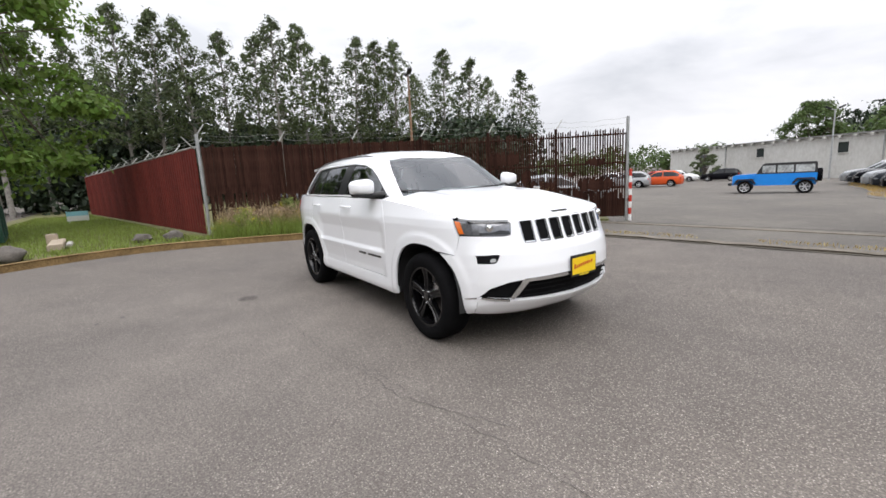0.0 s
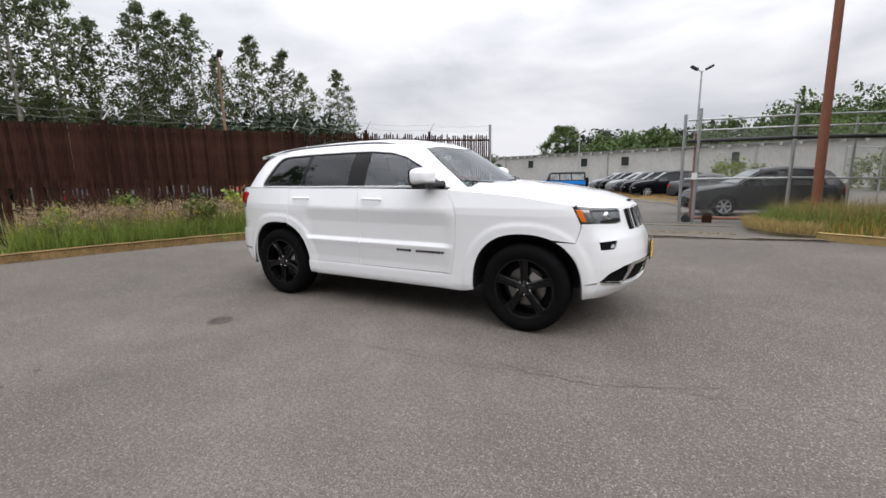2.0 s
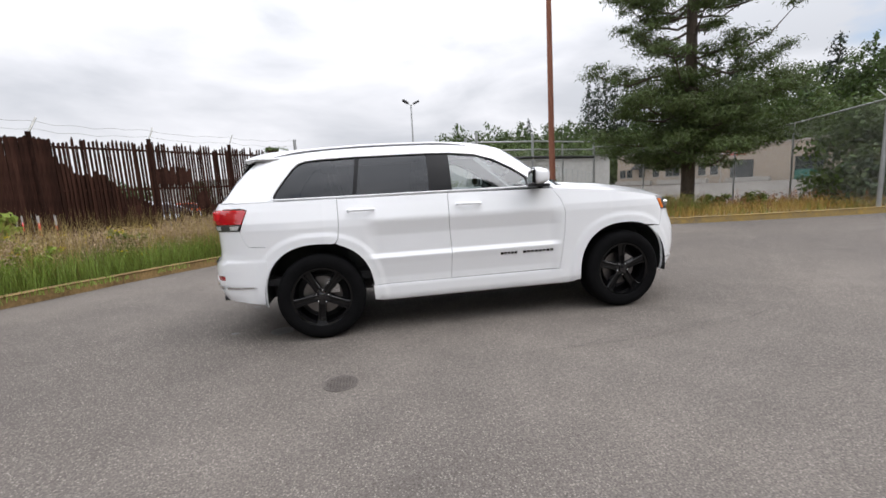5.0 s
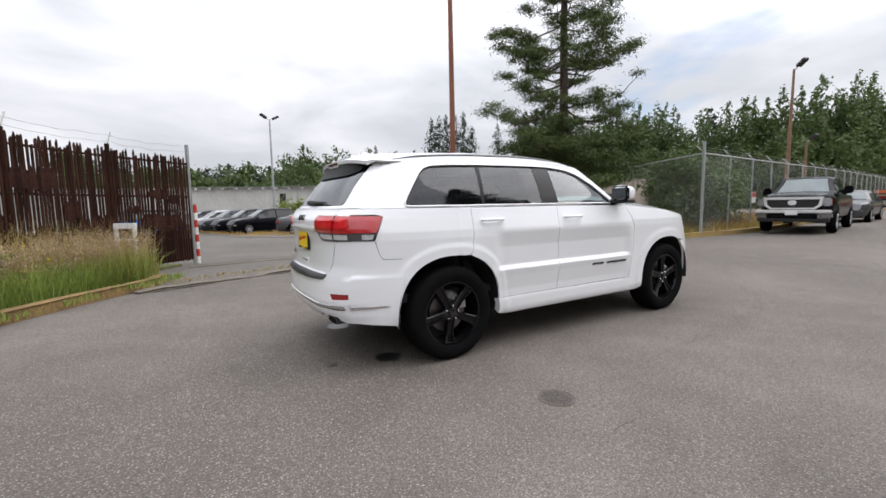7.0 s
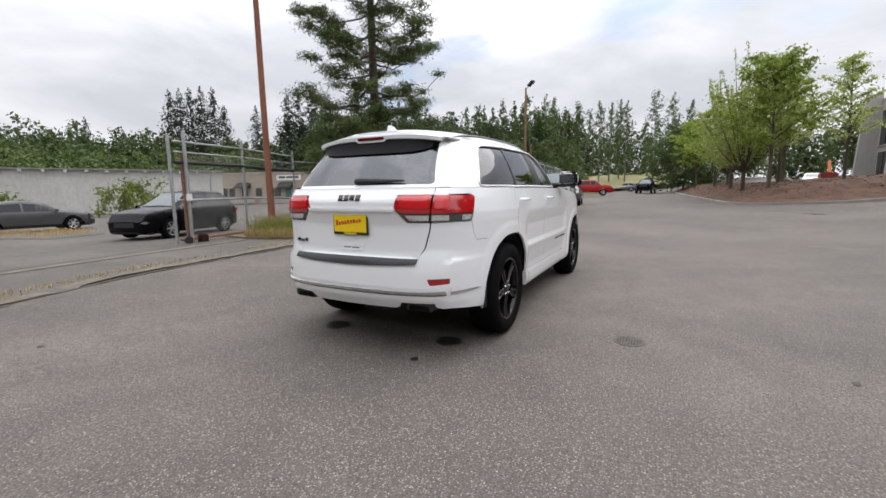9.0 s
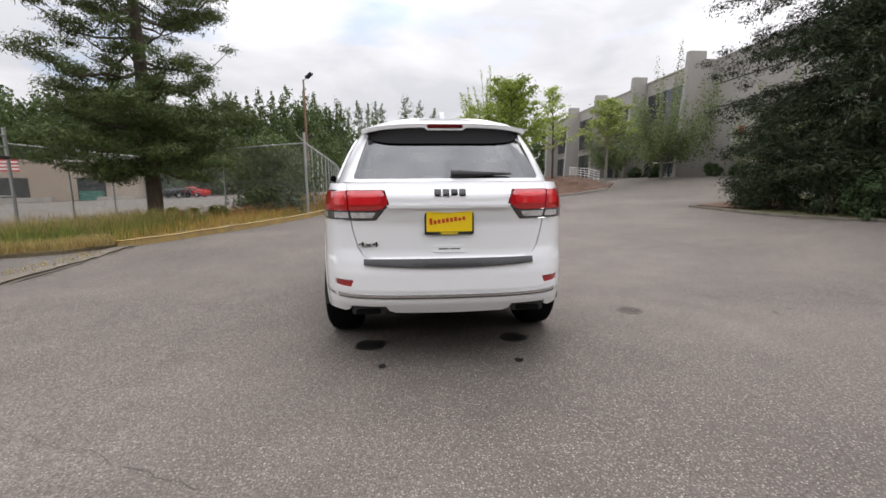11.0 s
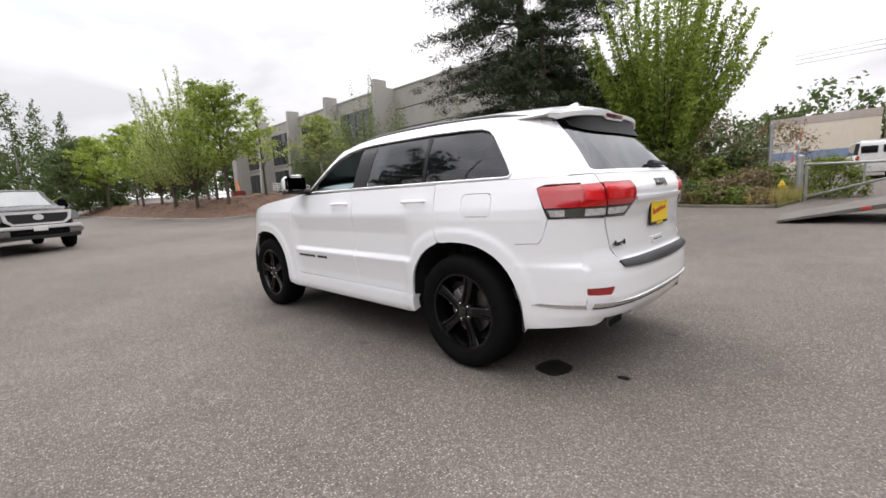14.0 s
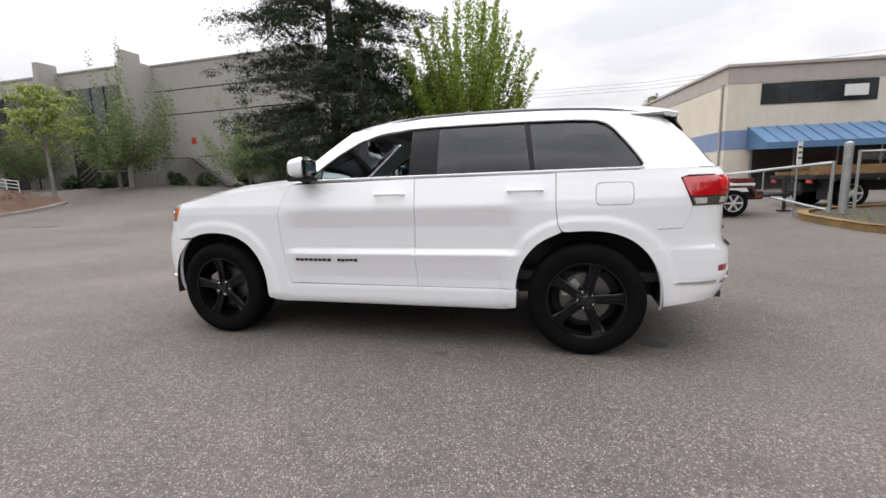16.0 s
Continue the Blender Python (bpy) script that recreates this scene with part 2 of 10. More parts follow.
M_ASPHALT = asphalt_material("asphalt", (0.116, 0.102, 0.091), (0.270, 0.246, 0.220), (0.160, 0.143, 0.129))
M_ASPHALT_LOT = asphalt_material("asphalt_lot", (0.112, 0.102, 0.090), (0.20, 0.186, 0.168), (0.155, 0.142, 0.124))
M_CONCRETE = material("concrete", (0.36, 0.34, 0.31), 0.85, vary=0.25, scale=1.3, fine=25, bump=0.3)
M_KERB = material("kerb_concrete", (0.205, 0.135, 0.060), 0.9, spec=0.2, vary=0.55, scale=2.5, fine=30, bump=0.5)
M_KERB_YELLOW = material("kerb_worn_yellow", (0.50, 0.33, 0.08), 0.8, dark=(0.24, 0.19, 0.12), scale=3, fine=22, bump=0.5)
M_SOIL = material("verge_soil", (0.16, 0.14, 0.055), 0.95, dark=(0.07, 0.085, 0.03), scale=1.2, fine=20, bump=0.8, bump_scale=40)
M_MULCH = material("bark_mulch", (0.112, 0.062, 0.040), 0.95, vary=0.5, scale=1.5, fine=28, bump=1.0, bump_scale=30)
M_STRAW_SOIL = material("dry_ground", (0.20, 0.165, 0.10), 0.95, vary=0.35, scale=1.0, fine=22, bump=0.6, bump_scale=40)
M_RUST = material("rusted_steel", (0.036, 0.0165, 0.0118), 0.9, vary=0.6, scale=3.0, fine=40, bump=0.35, streak=5.0, per_object=0.34, spec=0.08)
M_RED_PANEL = material("red_brown_paint", (0.100, 0.0190, 0.0145), 0.8, spec=0.15, vary=0.45, scale=1.1, fine=18, bump=0.25, streak=4.0)
M_GALV = material("galvanised_steel", (0.42, 0.43, 0.43), 0.45, metal=0.75, vary=0.2, scale=5, fine=50)
M_RUST_POLE = material("rusty_pole", (0.27, 0.115, 0.07), 0.85, dark=(0.20, 0.07, 0.04), scale=2, fine=30, bump=0.2, streak=5)
M_WOOD_POLE = material("wood_pole", (0.22, 0.13, 0.08), 0.9, vary=0.3, scale=3, fine=40, bump=0.4, streak=8)
M_BARK = material("bark", (0.085, 0.065, 0.05), 0.95, vary=0.4, scale=5, fine=30, bump=0.9, bump_scale=25, streak=4)
M_BARK_PALE = material("bark_pale", (0.30, 0.28, 0.25), 0.9, dark=(0.12, 0.11, 0.10), scale=6, fine=25, bump=0.4, bump_scale=25)
M_WALL_GREY = material("concrete_panel_grey", (0.34, 0.325, 0.30), 0.88, vary=0.08, scale=0.35, fine=3.0, bump=0.12, bump_scale=60, streak=3)
M_WALL_CREAM = material("painted_wall_cream", (0.66, 0.60, 0.50), 0.85, vary=0.06, scale=0.4, fine=4.0, bump=0.1, streak=3)
M_WALL_TAUPE = material("painted_band_taupe", (0.42, 0.37, 0.34), 0.85, vary=0.08, scale=0.5, fine=4, streak=3)
M_WALL_BLUE = material("painted_band_blue", (0.20, 0.27, 0.42), 0.8, vary=0.1, scale=0.6, fine=5, streak=3)
M_WALL_WHITE = material("weathered_white_wall", (0.56, 0.555, 0.53), 0.9, dark=(0.43, 0.42, 0.39), scale=0.5, fine=4, streak=2)
M_AWNING = material("awning_blue_steel", (0.10, 0.20, 0.34), 0.45, vary=0.1, scale=1, fine=10)
M_DARK = material("dark_interior", (0.02, 0.02, 0.022), 0.8, vary=0.2, scale=2)
M_WINDOW = material("dark_window_glass", (0.03, 0.034, 0.036), 0.06, vary=0.25, scale=0.6, fine=2.0, spec=0.8)
M_WHITE_METAL = material("white_painted_metal", (0.75, 0.75, 0.74), 0.45, vary=0.07, scale=3, fine=20)
M_RED = material("red_paint", (0.48, 0.035, 0.02), 0.4, vary=0.1, scale=4)
M_YELLOW = material("yellow_paint", (0.72, 0.50, 0.03), 0.45, vary=0.12, scale=5)
M_BLACK = material("black_plastic", (0.016, 0.016, 0.017), 0.5, vary=0.15, scale=10)
M_STONE = material("grey_stone", (0.095, 0.083, 0.072), 0.9, vary=0.4, scale=4, fine=25, bump=0.8, bump_scale=18)
M_TIMBER = material("weathered_timber", (0.34, 0.28, 0.21), 0.9, vary=0.3, scale=4, fine=30, bump=0.4)
M_GREEN_BIN = material("dumpster_green", (0.012, 0.05, 0.035), 0.5, vary=0.25, scale=2, fine=20)
M_PALE_SIGN = material("pale_blue_sign", (0.30, 0.62, 0.72), 0.5, vary=0.05)
M_CHAIN = mesh_material("chain_link", (0.50, 0.52, 0.52), 0.075, 0.085)
M_RAZOR = material("fence_wire", (0.36, 0.36, 0.34), 0.5, metal=0.6, vary=0.2)
L_POPLAR = leaf_material("poplar_leaves", (0.098, 0.124, 0.055), through=0.36)
L_MAPLE = leaf_material("maple_leaves", (0.270, 0.345, 0.062), through=0.5)
L_LIME = leaf_material("pale_green_leaves", (0.33, 0.385, 0.12), through=0.52)
L_PINE = leaf_material("pine_needles", (0.082, 0.112, 0.034), island=0.5, through=0.15)
L_FIR = leaf_material("fir_needles", (0.025, 0.038, 0.014), island=0.6, through=0.10)
L_BIRCH = leaf_material("birch_leaves", (0.175, 0.215, 0.095), through=0.5)
L_WOODS = leaf_material("wood_leaves", (0.080, 0.118, 0.036), island=0.35, through=0.32)
L_WOODS_OLIVE = leaf_material("olive_wood_leaves", (0.098, 0.138, 0.042), island=0.32, through=0.36)
# near black for firs; the shade inside dense woods is put into it too
L_FIR_AND_SHADE = leaf_material("fir_and_shade_leaves", (0.020, 0.033, 0.015), island=0.5, through=0.1)
L_HEDGE = leaf_material("hedge_leaves", (0.050, 0.080, 0.030), island=0.5, through=0.2)
L_SHRUB = leaf_material("shrub_leaves", (0.155, 0.190, 0.042), island=0.5)
L_GRASS = leaf_material("green_grass", (0.195, 0.250, 0.054), island=0.5, through=0.45)
L_STRAW = leaf_material("dry_grass", (0.36, 0.27, 0.105), island=0.35, through=0.3)
L_AMBER = leaf_material("amber_grass", (0.44, 0.285, 0.085), island=0.35, through=0.35)
L_BROWN = leaf_material("brown_twigs", (0.215, 0.165, 0.095), island=0.5, through=0.3)
L_FLOWER = leaf_material("yellow_flowers", (0.70, 0.55, 0.02), island=0.2, through=0.2)

# ---------------------------------------------------------------- helpers
from mathutils import geometry

RNG = np.random.default_rng(7)


def ramp01(v, a, b):
    t = np.clip((np.asarray(v, float) - a) / (b - a), 0, 1)
    return t * t * (3 - 2 * t)


def ground_z(x, y):
    """The lie of the land: level round the car, falling to the lot, rising to the buildings."""
    x, y = np.asarray(x, float), np.asarray(y, float)
    z = np.interp(y, [-60, -30, -6, 2, 10, 30, 70], [0.6, 0.53, 0.0, 0.0, -0.27, -0.71, -1.3])
    z = z + np.interp(x, [6, 20, 60, 90, 160], [0.0, 0.14, 0.42, 0.60, 2.6])
    return z + 1.1 * ramp01(x, 12, 30) * ramp01(-y, 9, 24)


def gz(x, y):
    return float(ground_z(x, y))


def part(name, bm, mat, parent=None, label="", smooth=False):
    """Links a bmesh as one mesh object under a thing or a part."""
    me = bpy.data.meshes.new(name)
    if isinstance(bm, tuple):
        me.from_pydata(*bm)
        if smooth:
            me.shade_smooth()
    else:
        bmesh.ops.recalc_face_normals(bm, faces=bm.faces)
        bm.to_mesh(me)
        bm.free()
        if smooth:
            me.shade_smooth()
            me.set_sharp_from_angle(angle=radians(38))
    me.materials.append(mat)
    ob = new(name, me)
    if parent:
        ob.parent = parent
    if label:
        ob["label"] = label
    return ob


def thing(name, label, category, m=None, group="", kind=""):
    ob = new(name)
    ob.empty_display_size = 0.2
    if m is not None:
        ob.matrix_basis = m
    return tagged(ob, label, category, group, kind)


def at_ground(x, y, yaw=0.0, up=0.0):
    return pose(x, y, gz(x, y) + up, 0, 0, yaw)


def box(bm, lo, hi, bevel=0.0, m=None):
    lo, hi = Vector(lo), Vector(hi)
    mat = Matrix.LocRotScale((lo + hi) / 2, None, hi - lo)
    made = bmesh.ops.create_cube(bm, size=1, matrix=(m @ mat) if m is not None else mat)
    if bevel:
        edges = {e for v in made["verts"] for e in v.link_edges}
        bmesh.ops.bevel(bm, geom=list(edges), offset=bevel, segments=2, affect="EDGES", clamp_overlap=True)
    return bm


def new_box(lo, hi, bevel=0.0, m=None):
    return box(bmesh.new(), lo, hi, bevel, m)


def tube(bm, pts, radius, seg=8, cap=True):
    """A round bar along a line of points; radius: one number, or one a point."""
    pts = [Vector(p) for p in pts]
    radii = [radius] * len(pts) if isinstance(radius, (int, float)) else radius
    rings, side = [], None
    for i, p in enumerate(pts):
        d = (pts[min(i + 1, len(pts) - 1)] - pts[max(i - 1, 0)]).normalized()
        if side is None:
            side = d.orthogonal().normalized()
        side = (side - d * side.dot(d)).normalized()
        other = d.cross(side)
        rings.append([bm.verts.new(p + radii[i] * (math.cos(a) * side + math.sin(a) * other)) for a in (2 * math.pi * k / seg for k in range(seg))])
    for a, b in zip(rings, rings[1:]):
        for k in range(seg):
            bm.faces.new((a[k], a[(k + 1) % seg], b[(k + 1) % seg], b[k]))
    if cap:
        bm.faces.new(rings[0][::-1])
        bm.faces.new(rings[-1])
    return bm


def new_tube(pts, radius, seg=8):
    return tube(bmesh.new(), pts, radius, seg)


def prism(bm, poly, lo, hi, axis="y"):
    """A flat outline pushed out along an axis: poly in (x, z) for y, (y, z) for x, (x, y) for z."""
    put = {"y": lambda a, b, c: (a, c, b), "x": lambda a, b, c: (c, a, b), "z": lambda a, b, c: (a, b, c)}[axis]
    r0 = [bm.verts.new(put(a, b, lo)) for a, b in poly]
    r1 = [bm.verts.new(put(a, b, hi)) for a, b in poly]
    n = len(poly)
    for k in range(n):
        bm.faces.new((r0[k], r0[(k + 1) % n], r1[(k + 1) % n], r1[k]))
    bm.faces.new(r0[::-1])
    bm.faces.new(r1)
    return bm


def lathe(bm, profile, seg=32, m=None):
    """A turned body about the y axis; profile: (y, radius)."""
    rings = []
    for y, r in profile:
        rings.append([bm.verts.new((m or Matrix()) @ Vector((r * math.cos(a), y, r * math.sin(a)))) for a in (2 * math.pi * k / seg for k in range(seg))])
    for a, b in zip(rings, rings[1:]):
        for k in range(seg):
            bm.faces.new((a[k], a[(k + 1) % seg], b[(k + 1) % seg], b[k]))
    return bm


def smooth_line(pts, steps=6, closed=False):
    """A Catmull-Rom line through the points."""
    p = [np.array(q, float) for q in pts]
    n = len(p)
    out = []
    for i in range(n if closed else n - 1):
        a, b, c, d = (p[(i - 1) % n] if closed or i else p[0], p[i % n], p[(i + 1) % n], p[(i + 2) % n] if closed or i + 2 < n else p[-1])
        for k in range(steps):
            t = k / steps
            out.append(0.5 * (2 * b + (c - a) * t + (2 * a - 5 * b + 4 * c - d) * t * t + (3 * b - a - 3 * c + d) * t ** 3))
    if not closed:
        out.append(p[-1])
    return np.array(out)


def inside(poly, pts):
    """Which points lie inside a closed outline."""
    x, y = pts[:, 0], pts[:, 1]
    res = np.zeros(len(pts), bool)
    q = np.roll(poly, -1, axis=0)
    for (x0, y0), (x1, y1) in zip(poly, q):
        c = (y0 > y) != (y1 > y)
        if y1 != y0:
            res ^= c & (x < (x1 - x0) * (y - y0) / (y1 - y0) + x0)
    return res


def resample(poly, step, closed=True):
    poly = np.array(poly, float)
    out = []
    n = len(poly)
    for i in range(n if closed else n - 1):
        a, b = poly[i], poly[(i + 1) % n]
        k = max(1, int(np.ceil(np.linalg.norm(b - a) / step)))
        out += [a + (b - a) * j / k for j in range(k)]
    if not closed:
        out.append(poly[-1])
    return np.array(out)


def fill(poly, step, holes=()):
    """Triangles over an outline with an even net of points inside it: (points, triangles)."""
    rings = [resample(r, step) for r in (poly, *holes)]
    lo, hi = rings[0].min(0), rings[0].max(0)
    gx, gy = np.meshgrid(np.arange(lo[0] + step / 2, hi[0], step), np.arange(lo[1] + step / 2, hi[1], step))
    net = np.stack([gx.ravel(), gy.ravel()], 1)
    keep = inside(rings[0], net)
    for r in rings[1:]:
        keep &= ~inside(r, net)
    edge = np.concatenate(rings)
    net = net[keep]
    if len(net):
        far = np.ones(len(net), bool)
        for k in range(0, len(net), 2000):
            d = np.linalg.norm(net[k:k + 2000, None] - edge[None], axis=2).min(1)
            far[k:k + 2000] = d > step * 0.45
        net = net[far]
    pts = np.concatenate([edge, net])
    edges, at = [], 0
    for r in rings:
        edges += [(at + i, at + (i + 1) % len(r)) for i in range(len(r))]
        at += len(r)
    vs, _, fs, *_ = geometry.delaunay_2d_cdt([Vector(p) for p in pts], edges, [], 0, 1e-6)
    vs = np.array([tuple(v) for v in vs])
    fs = np.array([tuple(f) for f in fs if len(f) == 3])
    mid = vs[fs].mean(1)
    ok = inside(rings[0], mid)
    for r in rings[1:]:
        ok &= ~inside(r, mid)
    fs = fs[ok]
    a, b, c = vs[fs[:, 0]], vs[fs[:, 1]], vs[fs[:, 2]]
    area = (b[:, 0] - a[:, 0]) * (c[:, 1] - a[:, 1]) - (b[:, 1] - a[:, 1]) * (c[:, 0] - a[:, 0])
    fs = np.where(area[:, None] > 0, fs, fs[:, ::-1])
    return vs, fs[np.abs(area) > 1e-9]


def land(name, poly, step, up, mat, hump=None, skirt=0.25):
    """A piece of ground over an outline, raised by up over the lie of the land, with its side going down into it."""
    vs, fs = fill(poly, step)
    z = ground_z(vs[:, 0], vs[:, 1]) + up
    if hump is not None:
        z = z + hump(vs[:, 0], vs[:, 1])
    v3 = [tuple(v) for v in np.column_stack([vs, z])]
    faces = [tuple(int(i) for i in f) for f in fs]
    ring = resample(poly, step)
    n, k = len(ring), len(v3)
    rz = ground_z(ring[:, 0], ring[:, 1]) + up + (hump(ring[:, 0], ring[:, 1]) if hump is not None else 0)
    v3 += [(x, y, z) for (x, y), z in zip(ring, rz)] + [(x, y, z - skirt) for (x, y), z in zip(ring, rz)]
    faces += [(k + i, k + (i + 1) % n, k + n + (i + 1) % n, k + n + i) for i in range(n)]
    ob = part(name, (v3, [], faces), mat)
    return ob


def inset(line, w):
    """A smooth line moved w to its left."""
    p = smooth_line(line, 6)
    d = np.gradient(p, axis=0)
    d /= np.linalg.norm(d, axis=1)[:, None]
    return (p + np.column_stack([-d[:, 1], d[:, 0]]) * w).tolist()


def kerb(name, line, width, height, mat, label, broken=0.0):
    """A kerb swept along a line, in cast lengths with open joints."""
    pts = resample(smooth_line(line, 8), 0.22, closed=False)
    bm = bmesh.new()
    sect = [(0, -0.12), (0, height - 0.02), (0.02, height), (width - 0.02, height), (width, height - 0.03), (width + 0.015, -0.12)]
    prev = None
    for i, p in enumerate(pts):
        d = pts[min(i + 1, len(pts) - 1)] - pts[max(i - 1, 0)]
        d = d / np.linalg.norm(d)
        side = np.array([d[1], -d[0]])
        drop = broken * abs(noise.noise(Vector((p[0] * 1.7, p[1] * 1.7, 0.3))))
        ring = []
        for o, h in sect:
            q = p + side * o
            ring.append(bm.verts.new((q[0], q[1], gz(q[0], q[1]) + h - (drop if h > 0 else 0))))
        if prev:
            for k in range(len(sect) - 1):
                bm.faces.new((prev[k], prev[k + 1], ring[k + 1], ring[k]))
        prev = ring
    ob = part(name, bm, mat)
    return tagged(ob, label, "kerb", kind="structure")


def leaf_mesh(points, size, spread=0.45, normals=None, loose=0.75, slim=0.62):
    """Small pointed leaves (two triangles each) at the points, turned at random or loosely along normals."""
    n = len(points)
    c = RNG.normal(size=(n, 3))
    if normals is not None:
        k = np.linalg.norm(normals, axis=1)[:, None] + 1e-9
        c = normals / k + c * (loose / 1.7)
    c /= np.linalg.norm(c, axis=1)[:, None]
    a = RNG.normal(size=(n, 3))
    a -= c * (a * c).sum(1)[:, None]
    a /= np.linalg.norm(a, axis=1)[:, None]
    b = np.cross(c, a)
    s = size * (1 + spread * RNG.uniform(-1, 1, n))[:, None]
    fold = c * s * 0.18
    v = np.stack([points - a * s, points - b * s * slim + fold, points + a * s, points + b * s * slim + fold], 1).reshape(-1, 3)
    k = np.arange(n) * 4
    f = np.stack([np.stack([k, k + 1, k + 2], 1), np.stack([k, k + 2, k + 3], 1)], 1).reshape(-1, 3)
    return np_mesh(v, f)


def np_mesh(v, f):
    me = bpy.data.meshes.new("mesh")
    v, f = np.ascontiguousarray(v, np.float32), np.ascontiguousarray(f, np.int32)
    w = f.shape[1]
    me.vertices.add(len(v))
    me.vertices.foreach_set("co", v.ravel())
    me.loops.add(f.size)
    me.loops.foreach_set("vertex_index", f.ravel())
    me.polygons.add(len(f))
    me.polygons.foreach_set("loop_start", np.arange(len(f), dtype=np.int32) * w)
    me.polygons.foreach_set("loop_total", np.full(len(f), w, np.int32))
    me.update(calc_edges=True)
    return me


def mesh_part(name, me, mat, parent=None, label=""):
    me.name = name
    me.materials.append(mat)
    ob = new(name, me)
    if parent:
        ob.parent = parent
    if label:
        ob["label"] = label
    return ob


def clumps(centres, radii, per, squash=(1, 1, 1), mean=0.62, ragged=0.38, up=0.45):
    """Points in loose, ragged clumps round the centres, and the way out of each clump."""
    out, way = [], []
    for c, r, k in zip(centres, radii, per):
        d = RNG.normal(size=(k, 3))
        d /= np.linalg.norm(d, axis=1)[:, None]
        rad = r * np.abs(RNG.normal(mean, ragged, k))
        out.append(np.array(c) + d * rad[:, None] * np.array(squash))
        way.append(d + [0, 0, up])
    return np.concatenate(out), np.concatenate(way)


def foliage(centres, radii, per, size, squash=(1, 1, 1), slim=0.62, **kw):
    """A mesh of leaves in clumps, each leaf facing loosely out of its clump."""
    p, way = clumps(centres, radii, per, squash, **kw)
    return leaf_mesh(p, size, normals=way, slim=slim)


def blades(points, height, width, lean=0.35, spread=0.5):
    """Grass blades: a slim bent strip each."""
    n = len(points)
    h = height * (1 + spread * RNG.uniform(-1, 1, n))
    ang = RNG.uniform(0, 2 * np.pi, n)
    side = np.stack([np.cos(ang), np.sin(ang), np.zeros(n)], 1) * width / 2
    bend = RNG.normal(size=(n, 2)) * lean
    mid = points + np.column_stack([bend * h[:, None] * 0.3, h * 0.55])
    tip = points + np.column_stack([bend * h[:, None], h * (1 - 0.25 * np.minimum(1, np.abs(bend).sum(1)))])
    v = np.stack([points - side, points + side, mid + side * 0.8, mid - side * 0.8, tip], 1).reshape(-1, 3)
    k = np.arange(n) * 5
    f = np.concatenate([np.stack([k, k + 1, k + 2], 1), np.stack([k, k + 2, k + 3], 1), np.stack([k + 3, k + 2, k + 4], 1)])
    return np_mesh(v, f)


def scatter(poly, n):
    """n random places inside an outline."""
    poly = np.array(poly, float)
    lo, hi = poly.min(0), poly.max(0)
    got = np.zeros((0, 2))
    while len(got) < n:
        p = RNG.uniform(lo, hi, (n * 2, 2))
        got = np.concatenate([got, p[inside(poly, p)]])
    return got[:n]


def place(points2, up=0.0):
    return np.column_stack([points2, ground_z(points2[:, 0], points2[:, 1]) + up])

# ---------------------------------------------------------------- the ground
def axis_steps(near, far):
    a = list(np.arange(-near, near + 0.1, 1.5))
    s = 2.0
    while a[-1] < far:
        a.append(a[-1] + s)
        a.insert(0, -a[-1])
        s *= 1.22
    return np.array(a)


ax = axis_steps(36, 900)
gx_, gy_ = np.meshgrid(ax, ax, indexing="ij")
gv = np.column_stack([gx_.ravel(), gy_.ravel(), ground_z(gx_, gy_).ravel()])
na = len(ax)
gi = np.arange(na * na).reshape(na, na)
gf = np.stack([gi[:-1, :-1], gi[1:, :-1], gi[1:, 1:], gi[:-1, 1:]], -1).reshape(-1, 4)
tagged(mesh_part("ground", np_mesh(gv, gf), M_ASPHALT), "grey weathered asphalt yard with exposed pale stones", "ground", kind="structure")

LOT = [(-3.9, 4.55), (-0.8, 5.75), (2.6, 6.25), (5.5, 6.75), (9, 12), (40, 14), (60, 40), (30, 70), (-60, 95), (-70, 40), (-20, 22), (-8, 14), (-4.4, 9.6)]
tagged(land("pavement_lot", LOT, 1.6, 0.012, M_ASPHALT_LOT, skirt=0.1), "pale worn asphalt of the storage lot behind the gate", "pavement", kind="structure")

# crumbling raised lip where the yard meets the lot, and the worn strip under the sliding gate
LOT_LIP = [(-3.95, 4.45), (-3.4, 4.72), (-2.3, 5.22), (-0.8, 5.78), (2.5, 6.2), (5.3, 6.72)]
M_LIP = material("worn_lip", (0.205, 0.178, 0.140), 0.92, dark=(0.085, 0.072, 0.052), scale=2.2, fine=14, bump=0.8, bump_scale=30)
kerb("lot_lip", LOT_LIP, -0.26, 0.050, M_LIP, "crumbling low concrete lip across the lot entrance", broken=0.07)
kerb("lot_lip_edge", [(x, y - 0.10) for x, y in LOT_LIP], -0.13, 0.016, material("dark_edge", (0.095, 0.083, 0.066), 0.95, vary=0.4, scale=3, bump=0.6), "dark broken asphalt edge before the lip", broken=0.05)
STRIP = [(-3.2, 8.30), (-1.4, 8.62), (1.4, 9.02), (4.0, 9.3), (4.0, 9.62), (1.4, 9.34), (-1.4, 8.92), (-3.2, 8.58)]
tagged(land("gate_strip", STRIP, 0.4, 0.030, M_LIP, skirt=0.08), "pale worn concrete strip under the sliding gate", "pavement", kind="structure")
LIP = [(-3.0, 8.9), (0.2, 9.6), (3.2, 10.2), (3.2, 10.75), (0.2, 10.15), (-3.0, 9.5)]
tagged(land("threshold", LIP, 0.6, 0.02, M_ASPHALT_LOT, skirt=0.1), "worn strip of asphalt under the sliding gate", "pavement", kind="structure")

